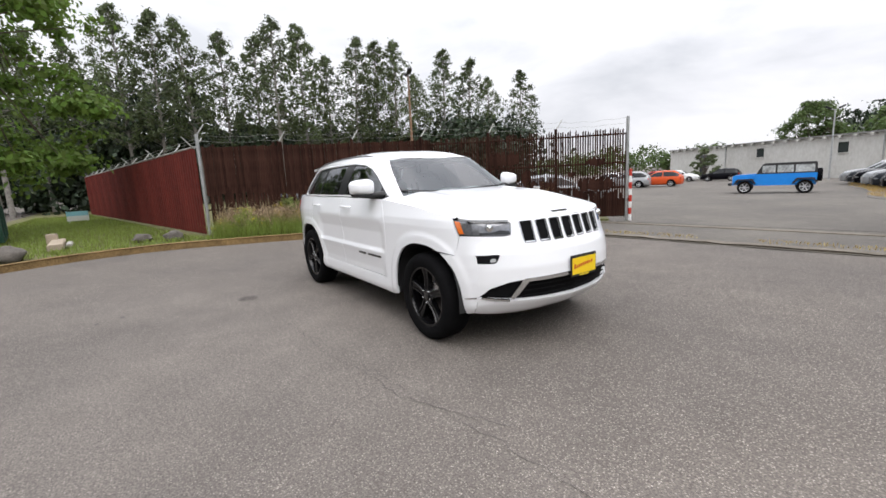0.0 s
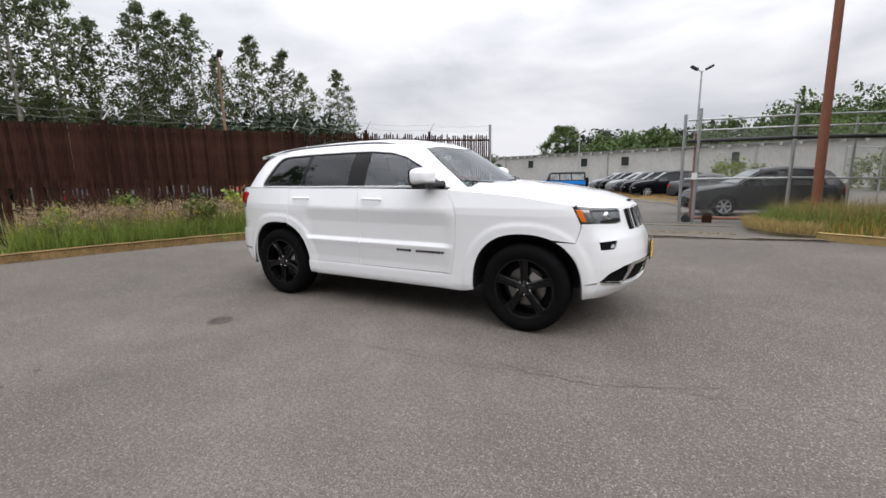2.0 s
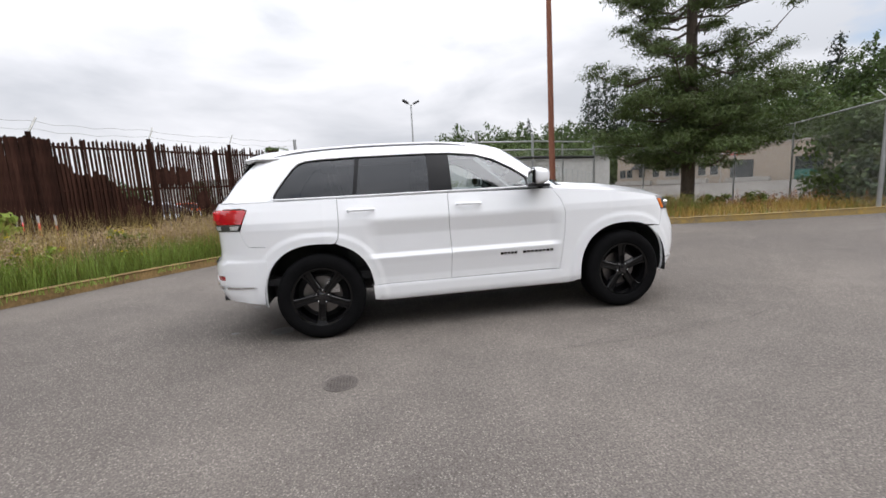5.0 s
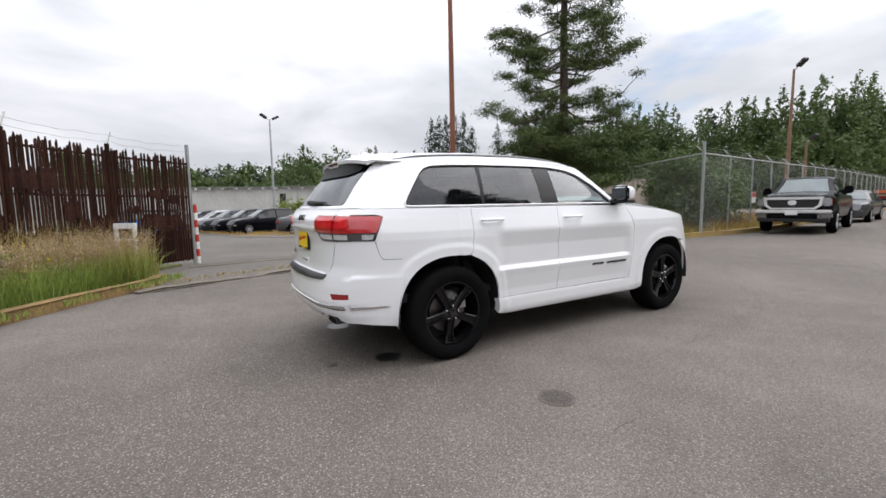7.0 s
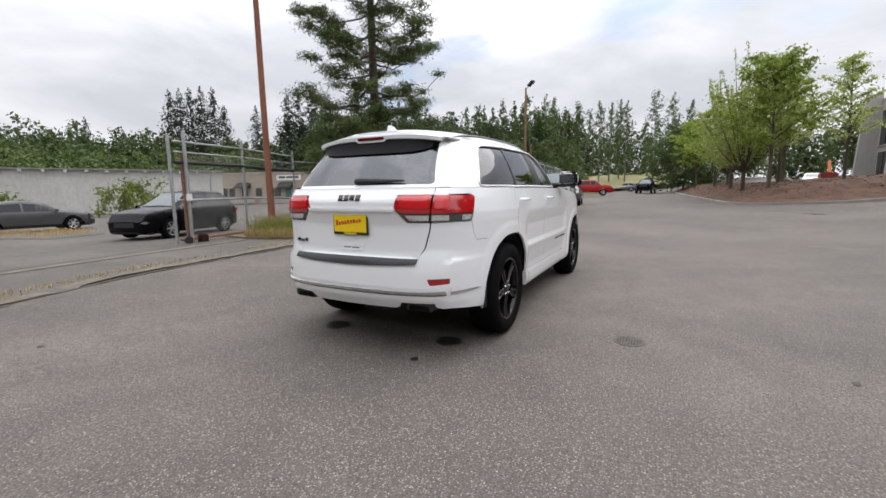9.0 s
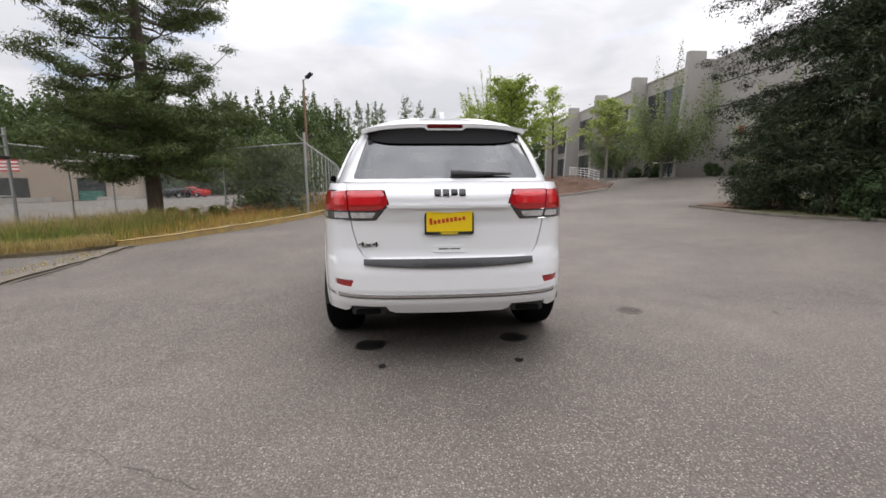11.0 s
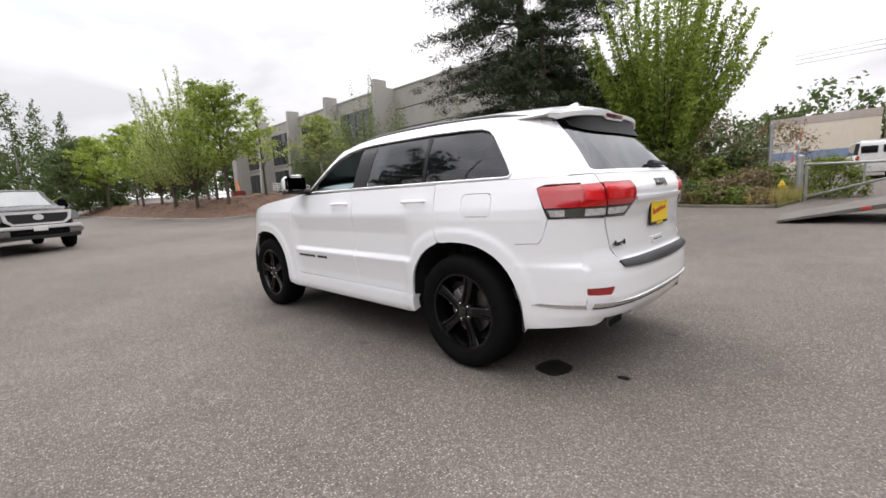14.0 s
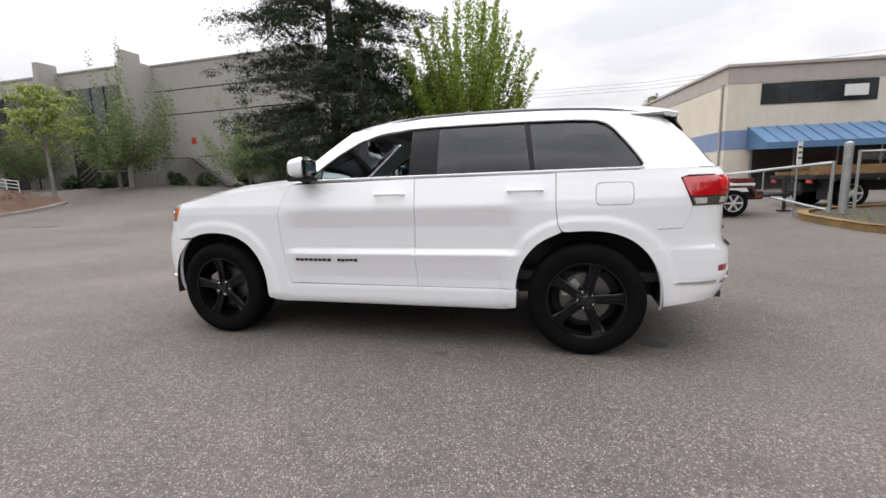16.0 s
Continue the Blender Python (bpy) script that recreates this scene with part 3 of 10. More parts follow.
# ---------------------------------------------------------------- verges and kerbs
KERB_W = [(-9.6, -9.9), (-8.2, -9.4), (-7.2, -8.75), (-6.72, -7.9), (-6.72, -6.7), (-6.95, -5.4), (-7.5, -4.1), (-7.6, -2.6), (-7.05, -0.9), (-6.25, 0.8), (-5.45, 2.2), (-4.75, 3.5), (-4.15, 4.5), (-3.75, 5.15), (-3.6, 5.9)]
VERGE_W = inset(KERB_W, 0.09) + [(-4.25, 7.35), (-3.35, 9.0), (-6.5, 13), (-30, 22), (-45, 10), (-45, -9.5), (-20, -8.6), (-13, -10.6)]
tagged(land("verge_west", VERGE_W, 0.5, 0.08, M_SOIL), "grassy verge between the yard and the rusty fence", "verge", kind="structure")
kerb("kerb_west", KERB_W, -0.16, 0.155, M_KERB, "low kerb with worn yellow-brown paint along the grass verge", broken=0.012)
KERB_E = [(5.15, 6.95), (5.9, 6.45), (7.8, 5.5), (10.5, 4.45), (14.0, 3.75), (18, 3.9), (26, 4.9), (44, 7.2), (80, 12)]
VERGE_E = inset(KERB_E, 0.10) + [(82, 17), (44, 10.0), (26, 7.6), (16.5, 6.9), (12.8, 8.5), (12.5, 11.5), (7.6, 12.4), (4.6, 11.2), (4.3, 9.8), (4.2, 8.6), (4.45, 7.6)]
tagged(land("verge_east", VERGE_E, 0.5, 0.08, M_STRAW_SOIL), "dry grass verge with a worn yellow kerb", "verge", kind="structure")
kerb("kerb_east", KERB_E, -0.17, 0.165, M_KERB_YELLOW, "chipped yellow-painted concrete kerb beside dry grass", broken=0.02)
KERB_S = [(12.0, -11.6), (10.5, -11.5), (7.6, -11.4), (5.2, -12.3), (2.8, -13.1), (0.0, -12.4), (-1.6, -12.0)]
VERGE_S = inset(KERB_S, -0.08) + [(-2.2, -15.6), (-2.4, -19.5), (6, -22), (12, -22), (15, -19.5), (13.6, -14.0)]
tagged(land("verge_south", VERGE_S, 0.5, 0.06, M_SOIL), "planted bed of shrubs and dry weeds by the yard", "verge", kind="structure")
kerb("kerb_south", KERB_S, 0.14, 0.10, material("kerb_grey", (0.135, 0.120, 0.098), 0.92, spec=0.2, vary=0.4, scale=2.5, fine=30, bump=0.5), "low dirty concrete kerb in front of the shrubs", broken=0.05)

DIRT = [(-6.95, -5.9), (-6.88, -7.9), (-7.3, -8.6), (-8.25, -9.25), (-9.6, -9.72), (-12.5, -9.4), (-12.0, -6.6), (-9.0, -5.9)]
tagged(land("dirt_patch", DIRT, 0.5, 0.098, material("dark_trodden_soil", (0.060, 0.050, 0.038), 0.95, vary=0.45, scale=1.6, fine=24, bump=0.9, bump_scale=30), skirt=0.05), "dark trodden soil on the tip of the verge by the pipe gate", "soil", kind="structure")

BARK = [(11.9, -11.75), (10.3, -11.75), (9.2, -12.4), (10.4, -14.2), (13.3, -14.2)]
tagged(land("bark_patch", BARK, 0.6, 0.105, M_MULCH, skirt=0.05), "patch of red-brown bark at the corner of the shrub bed", "mulch", kind="structure")

MULCH = [(24.0, -7.0), (25.5, -5.7), (29, -5.2), (38, -4.6), (52, -3.8), (72, -2.8), (76, -6.5), (70, -11.5), (50, -13.2), (40, -17.2), (31, -17.4), (26.6, -14.8), (24.6, -10.6)]


def mulch_hump(x, y):
    d = np.full(np.shape(x), 9.0)
    m = np.array(MULCH)
    for a, b in zip(m, np.roll(m, -1, 0)):
        ab = b - a
        t = np.clip(((x - a[0]) * ab[0] + (y - a[1]) * ab[1]) / (ab @ ab), 0, 1)
        d = np.minimum(d, np.hypot(x - a[0] - t * ab[0], y - a[1] - t * ab[1]))
    return 1.0 * ramp01(d, 0.0, 3.2) + 0.10 * np.sin(x * 1.9) * np.sin(y * 2.3) * ramp01(d, 0.5, 2)


tagged(land("mulch_bank", MULCH, 0.7, 0.10, M_MULCH, hump=mulch_hump), "raised planting bank covered in red-brown bark mulch", "planting bed", kind="structure")
kerb("kerb_bank", MULCH[-2:] + MULCH[:6], -0.16, 0.14, M_CONCRETE, "pale concrete kerb round the bark mulch bank")
STRAW = smooth_line([(2.6, 18.5), (4.8, 19.5), (5.0, 23.5), (3.0, 29), (0.8, 36), (-2.5, 46), (-5.2, 46.5), (-4.0, 39), (-2.3, 34), (-1.2, 29.5), (-0.4, 25), (0.9, 22.5), (2.2, 21)], 4).tolist()
tagged(land("dry_strip", STRAW, 1.0, 0.03, M_ASPHALT_LOT, skirt=0.05), "strip of dry straw-coloured grass under the parked row", "verge", kind="structure")
HILL = [(68, 6), (90, 12), (100, -2), (130, -8), (170, -20), (240, 20), (200, 60), (90, 40)]
tagged(land("grass_hill", HILL, 6.0, 0.15, material("hill_grass", (0.25, 0.23, 0.10), 0.95, vary=0.3, scale=0.3, fine=2.0), hump=lambda x, y: 3.4 * ramp01(x, 80, 130)), "distant rise of dry yellow-green grass beside the road", "hill", kind="structure")

# ---------------------------------------------------------------- the white car
M_PAINT = material("white_paint", (0.855, 0.865, 0.885), 0.30, coat=1.0, spec=0.5)
M_GLOSS_BLACK = material("gloss_black", (0.006, 0.006, 0.007), 0.12, spec=0.6, coat=0.4)
M_RIM = material("black_alloy", (0.004, 0.004, 0.0045), 0.12, spec=0.36)
M_INTAKE = material("intake_black", (0.004, 0.004, 0.0045), 0.7, spec=0.1)
M_TYRE = material("tyre_rubber", (0.0065, 0.0065, 0.007), 0.8, vary=0.25, scale=9, fine=70, bump=0.15, spec=0.04)
M_CHROME = material("chrome", (0.78, 0.79, 0.80), 0.07, metal=1.0)
M_SATIN = material("satin_metal", (0.50, 0.50, 0.51), 0.25, metal=1.0, vary=0.06, scale=20)
M_MOULD = material("bright_moulding", (0.80, 0.80, 0.81), 0.4, metal=0.5)
M_DISC = material("brake_disc", (0.20, 0.19, 0.185), 0.35, metal=0.9, vary=0.15, scale=14)
M_PILLAR = material("black_pillar", (0.008, 0.008, 0.009), 0.35, spec=0.2)
M_TRIM = material("black_trim", (0.018, 0.018, 0.019), 0.55, vary=0.15, scale=12)
M_GREY_PAD = material("grey_step_pad", (0.034, 0.035, 0.038), 0.5, vary=0.12, scale=14, bump=0.2)
M_SEAT = material("dark_leather", (0.022, 0.021, 0.021), 0.5, vary=0.2, scale=8, bump=0.1)
M_RED_LENS = material("red_lamp_lens", (0.46, 0.008, 0.013), 0.07, coat=1.0, vary=0.12, scale=7, fine=30, spec=0.8)
M_RED_LENS2 = material("bright_red_lamp", (0.66, 0.020, 0.026), 0.1, coat=1.0, vary=0.10, scale=10)
M_SMOKE_LENS = material("smoked_lamp_lens", (0.07, 0.066, 0.066), 0.10, coat=0.5, vary=0.3, scale=9, spec=0.4)
M_CLEAR_LENS = material("clear_lamp_lens", (0.68, 0.68, 0.69), 0.12, coat=1.0, metal=0.35, vary=0.35, scale=24)
M_HEADLAMP = material("headlamp_inside", (0.20, 0.205, 0.22), 0.08, coat=1.0, metal=0.5, vary=0.35, scale=6)
M_AMBER = material("amber_lens", (0.72, 0.16, 0.02), 0.12, coat=1.0)
G_CLEAR = glass_material("clear_glass", (0.46, 0.56, 0.54), 0.92, gloss=1.85)
G_SCREEN = glass_material("windscreen_glass", (0.52, 0.68, 0.66), 0.80, gloss=1.75)
G_DARK = glass_material("privacy_glass", (0.10, 0.10, 0.115), 0.60, gloss=1.55)
G_REAR = glass_material("rear_screen_glass", (0.10, 0.10, 0.105), 0.55, gloss=2.0)
G_MIRROR = material("mirror_glass", (0.30, 0.31, 0.32), 0.02, metal=1.0)

CAR = thing("car", "white four-door sport utility car with black wheels on asphalt", "car")


def table(pairs):
    k, v = np.array(pairs, float).T
    return lambda q: np.interp(q, k, v)


def template(pairs):
    line = smooth_line(pairs, 14)
    a, b = line[:, 0], np.maximum.accumulate(line[:, 1])
    return (lambda q: np.interp(q, a[::-1], b[::-1])), (lambda q: np.interp(q, b, a))


FB, FA = template([(1, 0), (0.970, 0.32), (0.895, 0.58), (0.745, 0.83), (0.59, 0.925), (0.32, 0.985), (0, 1)])
RB, RA = template([(1, 0), (0.990, 0.36), (0.960, 0.59), (0.895, 0.76), (0.77, 0.865), (0.60, 0.928), (0.3, 0.983), (0, 1)])
GFB, GFA = template([(1, 0), (0.990, 0.30), (0.966, 0.55), (0.928, 0.72), (0.893, 0.80), (0.80, 0.872), (0.62, 0.932), (0.35, 0.98), (0, 1)])
GRB, GRA = template([(1, 0), (0.992, 0.35), (0.97, 0.6), (0.935, 0.73), (0.87, 0.81), (0.72, 0.89), (0.45, 0.965), (0, 1)])
X_F, X_R, X_G = 1.30, -1.40, -0.60
BELT, RIM = 1.235, 1.62
nose = table([(0.28, 2.15), (0.33, 2.25), (0.40, 2.32), (0.46, 2.345), (0.58, 2.37), (0.70, 2.365), (0.80, 2.34), (0.86, 2.305), (0.90, 2.285), (1.05, 2.235), (1.10, 2.20)])
tail = table([(0.28, -2.28), (0.36, -2.36), (0.44, -2.415), (0.50, -2.43), (0.525, -2.445), (0.66, -2.445), (0.72, -2.435), (0.745, -2.40), (0.80, -2.385), (0.98, -2.385), (1.08, -2.415), (1.16, -2.415), (1.24, -2.365)])
wide = table([(0.28, 0.875), (0.31, 0.905), (0.35, 0.918), (0.43, 0.922), (0.448, 0.903), (0.52, 0.906), (0.64, 0.926), (0.688, 0.937), (0.738, 0.906), (0.90, 0.912), (1.022, 0.938), (1.05, 0.934), (1.15, 0.908), (1.24, 0.884)])
g_front = table([(1.20, 1.08), (1.235, 1.035), (1.40, 0.785), (1.55, 0.555), (1.62, 0.445)])
g_rear = table([(1.20, -2.38), (1.235, -2.36), (1.42, -2.22), (1.62, -2.04)])
g_wide = table([(1.20, 0.895), (1.235, 0.884), (1.30, 0.862), (1.40, 0.820), (1.50, 0.770), (1.57, 0.728), (1.62, 0.690)])
fender_top = table([(0.6, 1.235), (0.9, 1.208), (1.4, 1.165), (1.85, 1.090), (2.05, 1.065), (2.25, 1.052)])
hood_mid = table([(0.6, 1.30), (0.9, 1.283), (1.4, 1.243), (1.9, 1.165), (2.1, 1.112), (2.2, 1.072), (2.24, 1.055)])
roof_mid = table([(-2.12, 1.672), (-1.9, 1.702), (-1.5, 1.728), (-1.0, 1.750), (-0.6, 1.752), (-0.3, 1.752), (0.0, 1.733), (0.2, 1.702), (0.36, 1.655), (0.445, 1.622)])


def flare(x, z):
    """The wheel arches stand a little proud of the side."""
    out = 0
    for cx in (-1.4575, 1.4575):
        r = (np.abs(x - cx) ** 2.35 + np.abs(z - 0.385) ** 2.35) ** (1 / 2.35)
        out = out + 0.011 * (1 - ramp01(r, 0.528, 0.582)) * ramp01(z, 0.26, 0.42)
    return out


def side(p):
    x, z = p[:, 0], p[:, 1]
    a = np.where(x > X_F, (x - X_F) / (nose(z) - X_F), np.where(x < X_R, (X_R - x) / (X_R - tail(z)), 0))
    b = np.where(x > X_F, FB(a), RB(a))
    keep = 1 - ramp01(np.abs(x + 0.12), 0.80, 0.95)
    w = wide(z) * keep + np.interp(z, [0.28, 0.31, 0.36, 0.6, 1.0, 1.06, 1.24], [0.885, 0.91, 0.922, 0.926, 0.934, 0.928, 0.884]) * (1 - keep)
    return np.column_stack([x, w * b + flare(x, z) * np.clip(b * 3 - 2, 0, 1), z])


def plain_wide(z):
    return np.interp(z, [0.28, 0.31, 0.36, 0.6, 1.0, 1.06, 1.24], [0.885, 0.91, 0.922, 0.926, 0.934, 0.928, 0.884])


def front(p):
    y, z = p[:, 0], p[:, 1]
    return np.column_stack([X_F + (nose(z) - X_F) * FA(np.abs(y) / plain_wide(z)), y, z])


def rear(p):
    y, z = p[:, 0], p[:, 1]
    return np.column_stack([X_R + (tail(z) - X_R) * RA(np.abs(y) / plain_wide(z)), y, z])


def cab_side(p):
    x, z = p[:, 0], p[:, 1]
    a = np.where(x > X_G, (x - X_G) / (g_front(z) - X_G), (X_G - x) / (X_G - g_rear(z)))
    return np.column_stack([x, g_wide(z) * np.where(x > X_G, GFB(a), GRB(a)), z])


def screen(p):
    y, z = p[:, 0], p[:, 1]
    return np.column_stack([X_G + (g_front(z) - X_G) * GFA(np.abs(y) / g_wide(z)), y, z])


def back_glass(p):
    y, z = p[:, 0], p[:, 1]
    return np.column_stack([X_G + (g_rear(z) - X_G) * GRA(np.abs(y) / g_wide(z)), y, z])


def hood_wide(x):
    z = fender_top(x)
    a = np.clip((x - X_F) / (nose(z) - X_F), 0, 1)
    return plain_wide(z) * np.where(x > X_F, FB(a), 1.0)


def hood(p):
    x, y = p[:, 0], p[:, 1]
    z = fender_top(x)
    r = np.clip(np.abs(y) / np.maximum(hood_wide(x), 0.02), 0, 1)
    crease = 0.010 * np.exp(-((r - 0.62) / 0.07) ** 2) * ramp01(x, 2.2, 1.6)
    return np.column_stack([x, y, z + (hood_mid(x) - z) * (1 - r ** 3.2) + crease])


def roof_wide(x):
    a = np.where(x > X_G, (x - X_G) / (g_front(RIM) - X_G), (X_G - x) / (X_G - g_rear(RIM)))
    return g_wide(RIM) * np.where(x > X_G, GFB(a), GRB(a))


def roof(p):
    x, y = p[:, 0], p[:, 1]
    r = np.clip(np.abs(y) / np.maximum(roof_wide(x), 0.02), 0, 1)
    return np.column_stack([x, y, RIM + (roof_mid(x) - RIM) * (1 - r ** 4.0)])


def chunk(chart, poly, step=0.05, holes=(), mirror=False, rim=0.018, raise_by=0.0):
    """A piece of skin over an outline in a chart, with its edge turned in: points, normals, triangles."""
    vs, fs = fill(np.array(poly, float), step, [np.array(h, float) for h in holes])
    e = 2e-3
    p = chart(vs)
    du = chart(vs + [e, 0]) - chart(vs - [e, 0])
    dv = chart(vs + [0, e]) - chart(vs - [0, e])
    n = np.cross(du, dv)
    n /= np.linalg.norm(n, axis=1)[:, None] + 1e-12
    out = p - np.array([np.clip(p[:, 0].mean(), -1.3, 1.1), 0, 0.7])
    if (n * out).sum() < 0:
        n = -n
    a, b, c = p[fs[:, 0]], p[fs[:, 1]], p[fs[:, 2]]
    flip = (np.cross(b - a, c - a) * n[fs[:, 0]]).sum() < 0
    if flip:
        fs = fs[:, ::-1]
    p = p + n * raise_by
    count = {}
    for f in fs:
        for i in range(3):
            k = (int(f[i]), int(f[(i + 1) % 3]))
            count[k] = count.get(k, 0) + 1
    edge = [k for k in count if (k[1], k[0]) not in count]
    if rim:
        extra, en, ef = [], [], []
        base = len(p)
        for i, j in edge:
            d = p[j] - p[i]
            m = np.cross(d, n[i])
            m /= np.linalg.norm(m) + 1e-12
            k = base + len(extra)
            extra += [p[i], p[j], p[j] - n[j] * rim, p[i] - n[i] * rim]
            en += [m, m, m, m]
            ef += [(k, k + 3, k + 2), (k, k + 2, k + 1)]
        p, n, fs = np.concatenate([p, extra]), np.concatenate([n, en]), np.concatenate([fs, ef])
    if mirror:
        p, n, fs = p * [1, -1, 1], n * [1, -1, 1], fs[:, ::-1]
    return p, n, fs


def skin(name, chunks, mat, parent=None, label=""):
    vs, ns, fs, at = [], [], [], 0
    for p, n, f in chunks:
        vs.append(p)
        ns.append(n)
        fs.append(f + at)
        at += len(p)
    me = np_mesh(np.concatenate(vs), np.concatenate(fs))
    me.shade_smooth()
    me.normals_split_custom_set_from_vertices([tuple(v) for v in np.concatenate(ns)])
    return mesh_part(name, me, mat, parent or CAR, label)


def arch_line(cx, a0, a1, r=0.466, steps=22):
    t = np.radians(np.linspace(a0, a1, steps))
    c, s = np.cos(t), np.sin(t)
    k = (np.abs(c) ** 2.35 + np.abs(s) ** 2.35) ** (-1 / 2.35)
    return [(cx + r * k_ * c_, 0.385 + (r + 0.007) * k_ * s_) for k_, c_, s_ in zip(k, c, s)]


def rounded(poly, r=0.02, steps=4):
    """An outline with its corners rounded."""
    p = np.array(poly, float)
    n, out = len(p), []
    for i in range(n):
        a, b, c = p[i - 1], p[i], p[(i + 1) % n]
        u, v = (a - b), (c - b)
        lu, lv = np.linalg.norm(u), np.linalg.norm(v)
        q = min(r, lu / 2.2, lv / 2.2)
        s, e = b + u / lu * q, b + v / lv * q
        for k in range(steps + 1):
            t = k / steps
            out.append((1 - t) ** 2 * s + 2 * t * (1 - t) * b + t * t * e)
    return np.array(out)


def column(fx, z0, z1, k=8):
    """Points up a line given by x (or y) as a function of z."""
    return [(float(fx(z)), float(z)) for z in np.linspace(z0, z1, k)]


GAP = 0.0022
B_F, B_R = 0.86, 0.82
front_x = lambda z: X_F + (nose(z) - X_F) * FA(B_F)
front_y = lambda z: B_F * plain_wide(z)
rear_x = lambda z: X_R + (tail(z) - X_R) * RA(B_R)
rear_y = lambda z: B_R * plain_wide(z)
S_F, S_R = 0.805, 0.80
screen_x = lambda z: X_G + (g_front(z) - X_G) * GFA(S_F)
screen_y = lambda z: S_F * g_wide(z)
hatch_x = lambda z: X_G + (g_rear(z) - X_G) * GRA(S_R)
hatch_y = lambda z: S_R * g_wide(z)

DOOR_F = [(0.775, 0.455), (0.805, 0.62), (0.828, 0.80), (0.835, 1.00), (0.795, 1.12), (0.715, 1.222)]
DOOR_B = [(-0.285, 1.233), (-0.288, 1.0), (-0.272, 0.75), (-0.285, 0.452)]
DOOR_R = [(-1.262, 1.233), (-1.262, 1.02), (-1.275, 0.90), (-1.300, 0.852)]


def shift(line, d):
    return [(x + d, z) for x, z in line]


for mirror in (False, True):
    left = not mirror
    fdoor = shift(DOOR_F, -GAP) + shift(DOOR_B, GAP)
    rdoor = shift(DOOR_B[::-1], -GAP) + shift(DOOR_R, GAP) + arch_line(-1.4575, 69, 8, 0.468)[1:] + [(-1.0, 0.452)]
    d1 = skin("front_door", [chunk(side, fdoor, 0.02, mirror=mirror)], M_PAINT)
    d2 = skin("rear_door", [chunk(side, rdoor, 0.02, mirror=mirror)], M_PAINT)
    fender = shift(DOOR_F, GAP) + [(x, float(fender_top(x))) for x in np.linspace(0.80, 1.82, 12)] + [(1.842, 1.07), (1.902, 0.945), (1.90, 0.90), (1.87, 0.80)] + [
        q for q in arch_line(1.4575, 62, 187)] + [(0.958, 0.325), (0.80, 0.330), (0.772, 0.44)]
    wing = chunk(side, fender, 0.02, mirror=mirror)
    top = [(x, float(hood_wide(x)) * 0.84) for x in np.linspace(0.74, 1.850, 16)]
    top2 = [(x, float(hood_wide(x)) * 0.999) for x in np.linspace(1.850, 0.74, 16)]
    skin("front_wing", [wing, chunk(hood, top + top2, 0.05, mirror=mirror, rim=0.01, raise_by=-0.001)], M_PAINT)
    quarter = [(-1.262 - GAP, 1.236), (-1.262 - GAP, 1.02), (-1.275 - GAP, 0.90), (-1.302 - GAP, 0.856)] + arch_line(-1.4575, 72, 160)[1:-2] + [(-1.885, 0.86), (-2.03, 0.866), (-2.055, 0.90), (-2.085, 1.005),
        (-2.015, 1.178), (-2.06, 1.195)] + column(rear_x, 1.195, 1.236, 3) + [(-2.0, 1.236), (-1.6, 1.236)]
    fuel = rounded([(-1.507, 1.165), (-1.738, 1.165), (-1.738, 1.020), (-1.507, 1.020)], 0.04)
    skin("quarter_panel", [chunk(side, quarter, 0.02, [fuel] if left else [], mirror)], M_PAINT)
    if left:
        skin("fuel_flap", [chunk(side, rounded([(-1.511, 1.161), (-1.734, 1.161), (-1.734, 1.024), (-1.511, 1.024)], 0.036), 0.05)], M_PAINT)
    sill = [(0.955, 0.318), (0.955, 0.335), (0.77, 0.449), (-1.0, 0.449), (-0.995, 0.318), (-0.9, 0.302), (0.86, 0.302)]
    skin("sill", [chunk(side, sill, 0.045, mirror=mirror, rim=0.06)], M_PAINT)
    # handles: a bar on two feet over a shallow cup
    for door, x0 in ((d1, -0.21), (d2, -1.175)):
        s = -1 if mirror else 1
        y = float(side(np.array([[x0 + 0.1, 1.125]]))[0, 1])
        bm = bmesh.new()
        pts = [(x0, s * (y + 0.004), 1.128), (x0 + 0.02, s * (y + 0.032), 1.130), (x0 + 0.11, s * (y + 0.042), 1.131), (x0 + 0.20, s * (y + 0.034), 1.130), (x0 + 0.222, s * (y + 0.004), 1.128)]
        tube(bm, smooth_line(pts, 5), 0.0125, 8)
        part("handle", bm, M_PAINT, door, smooth=True)

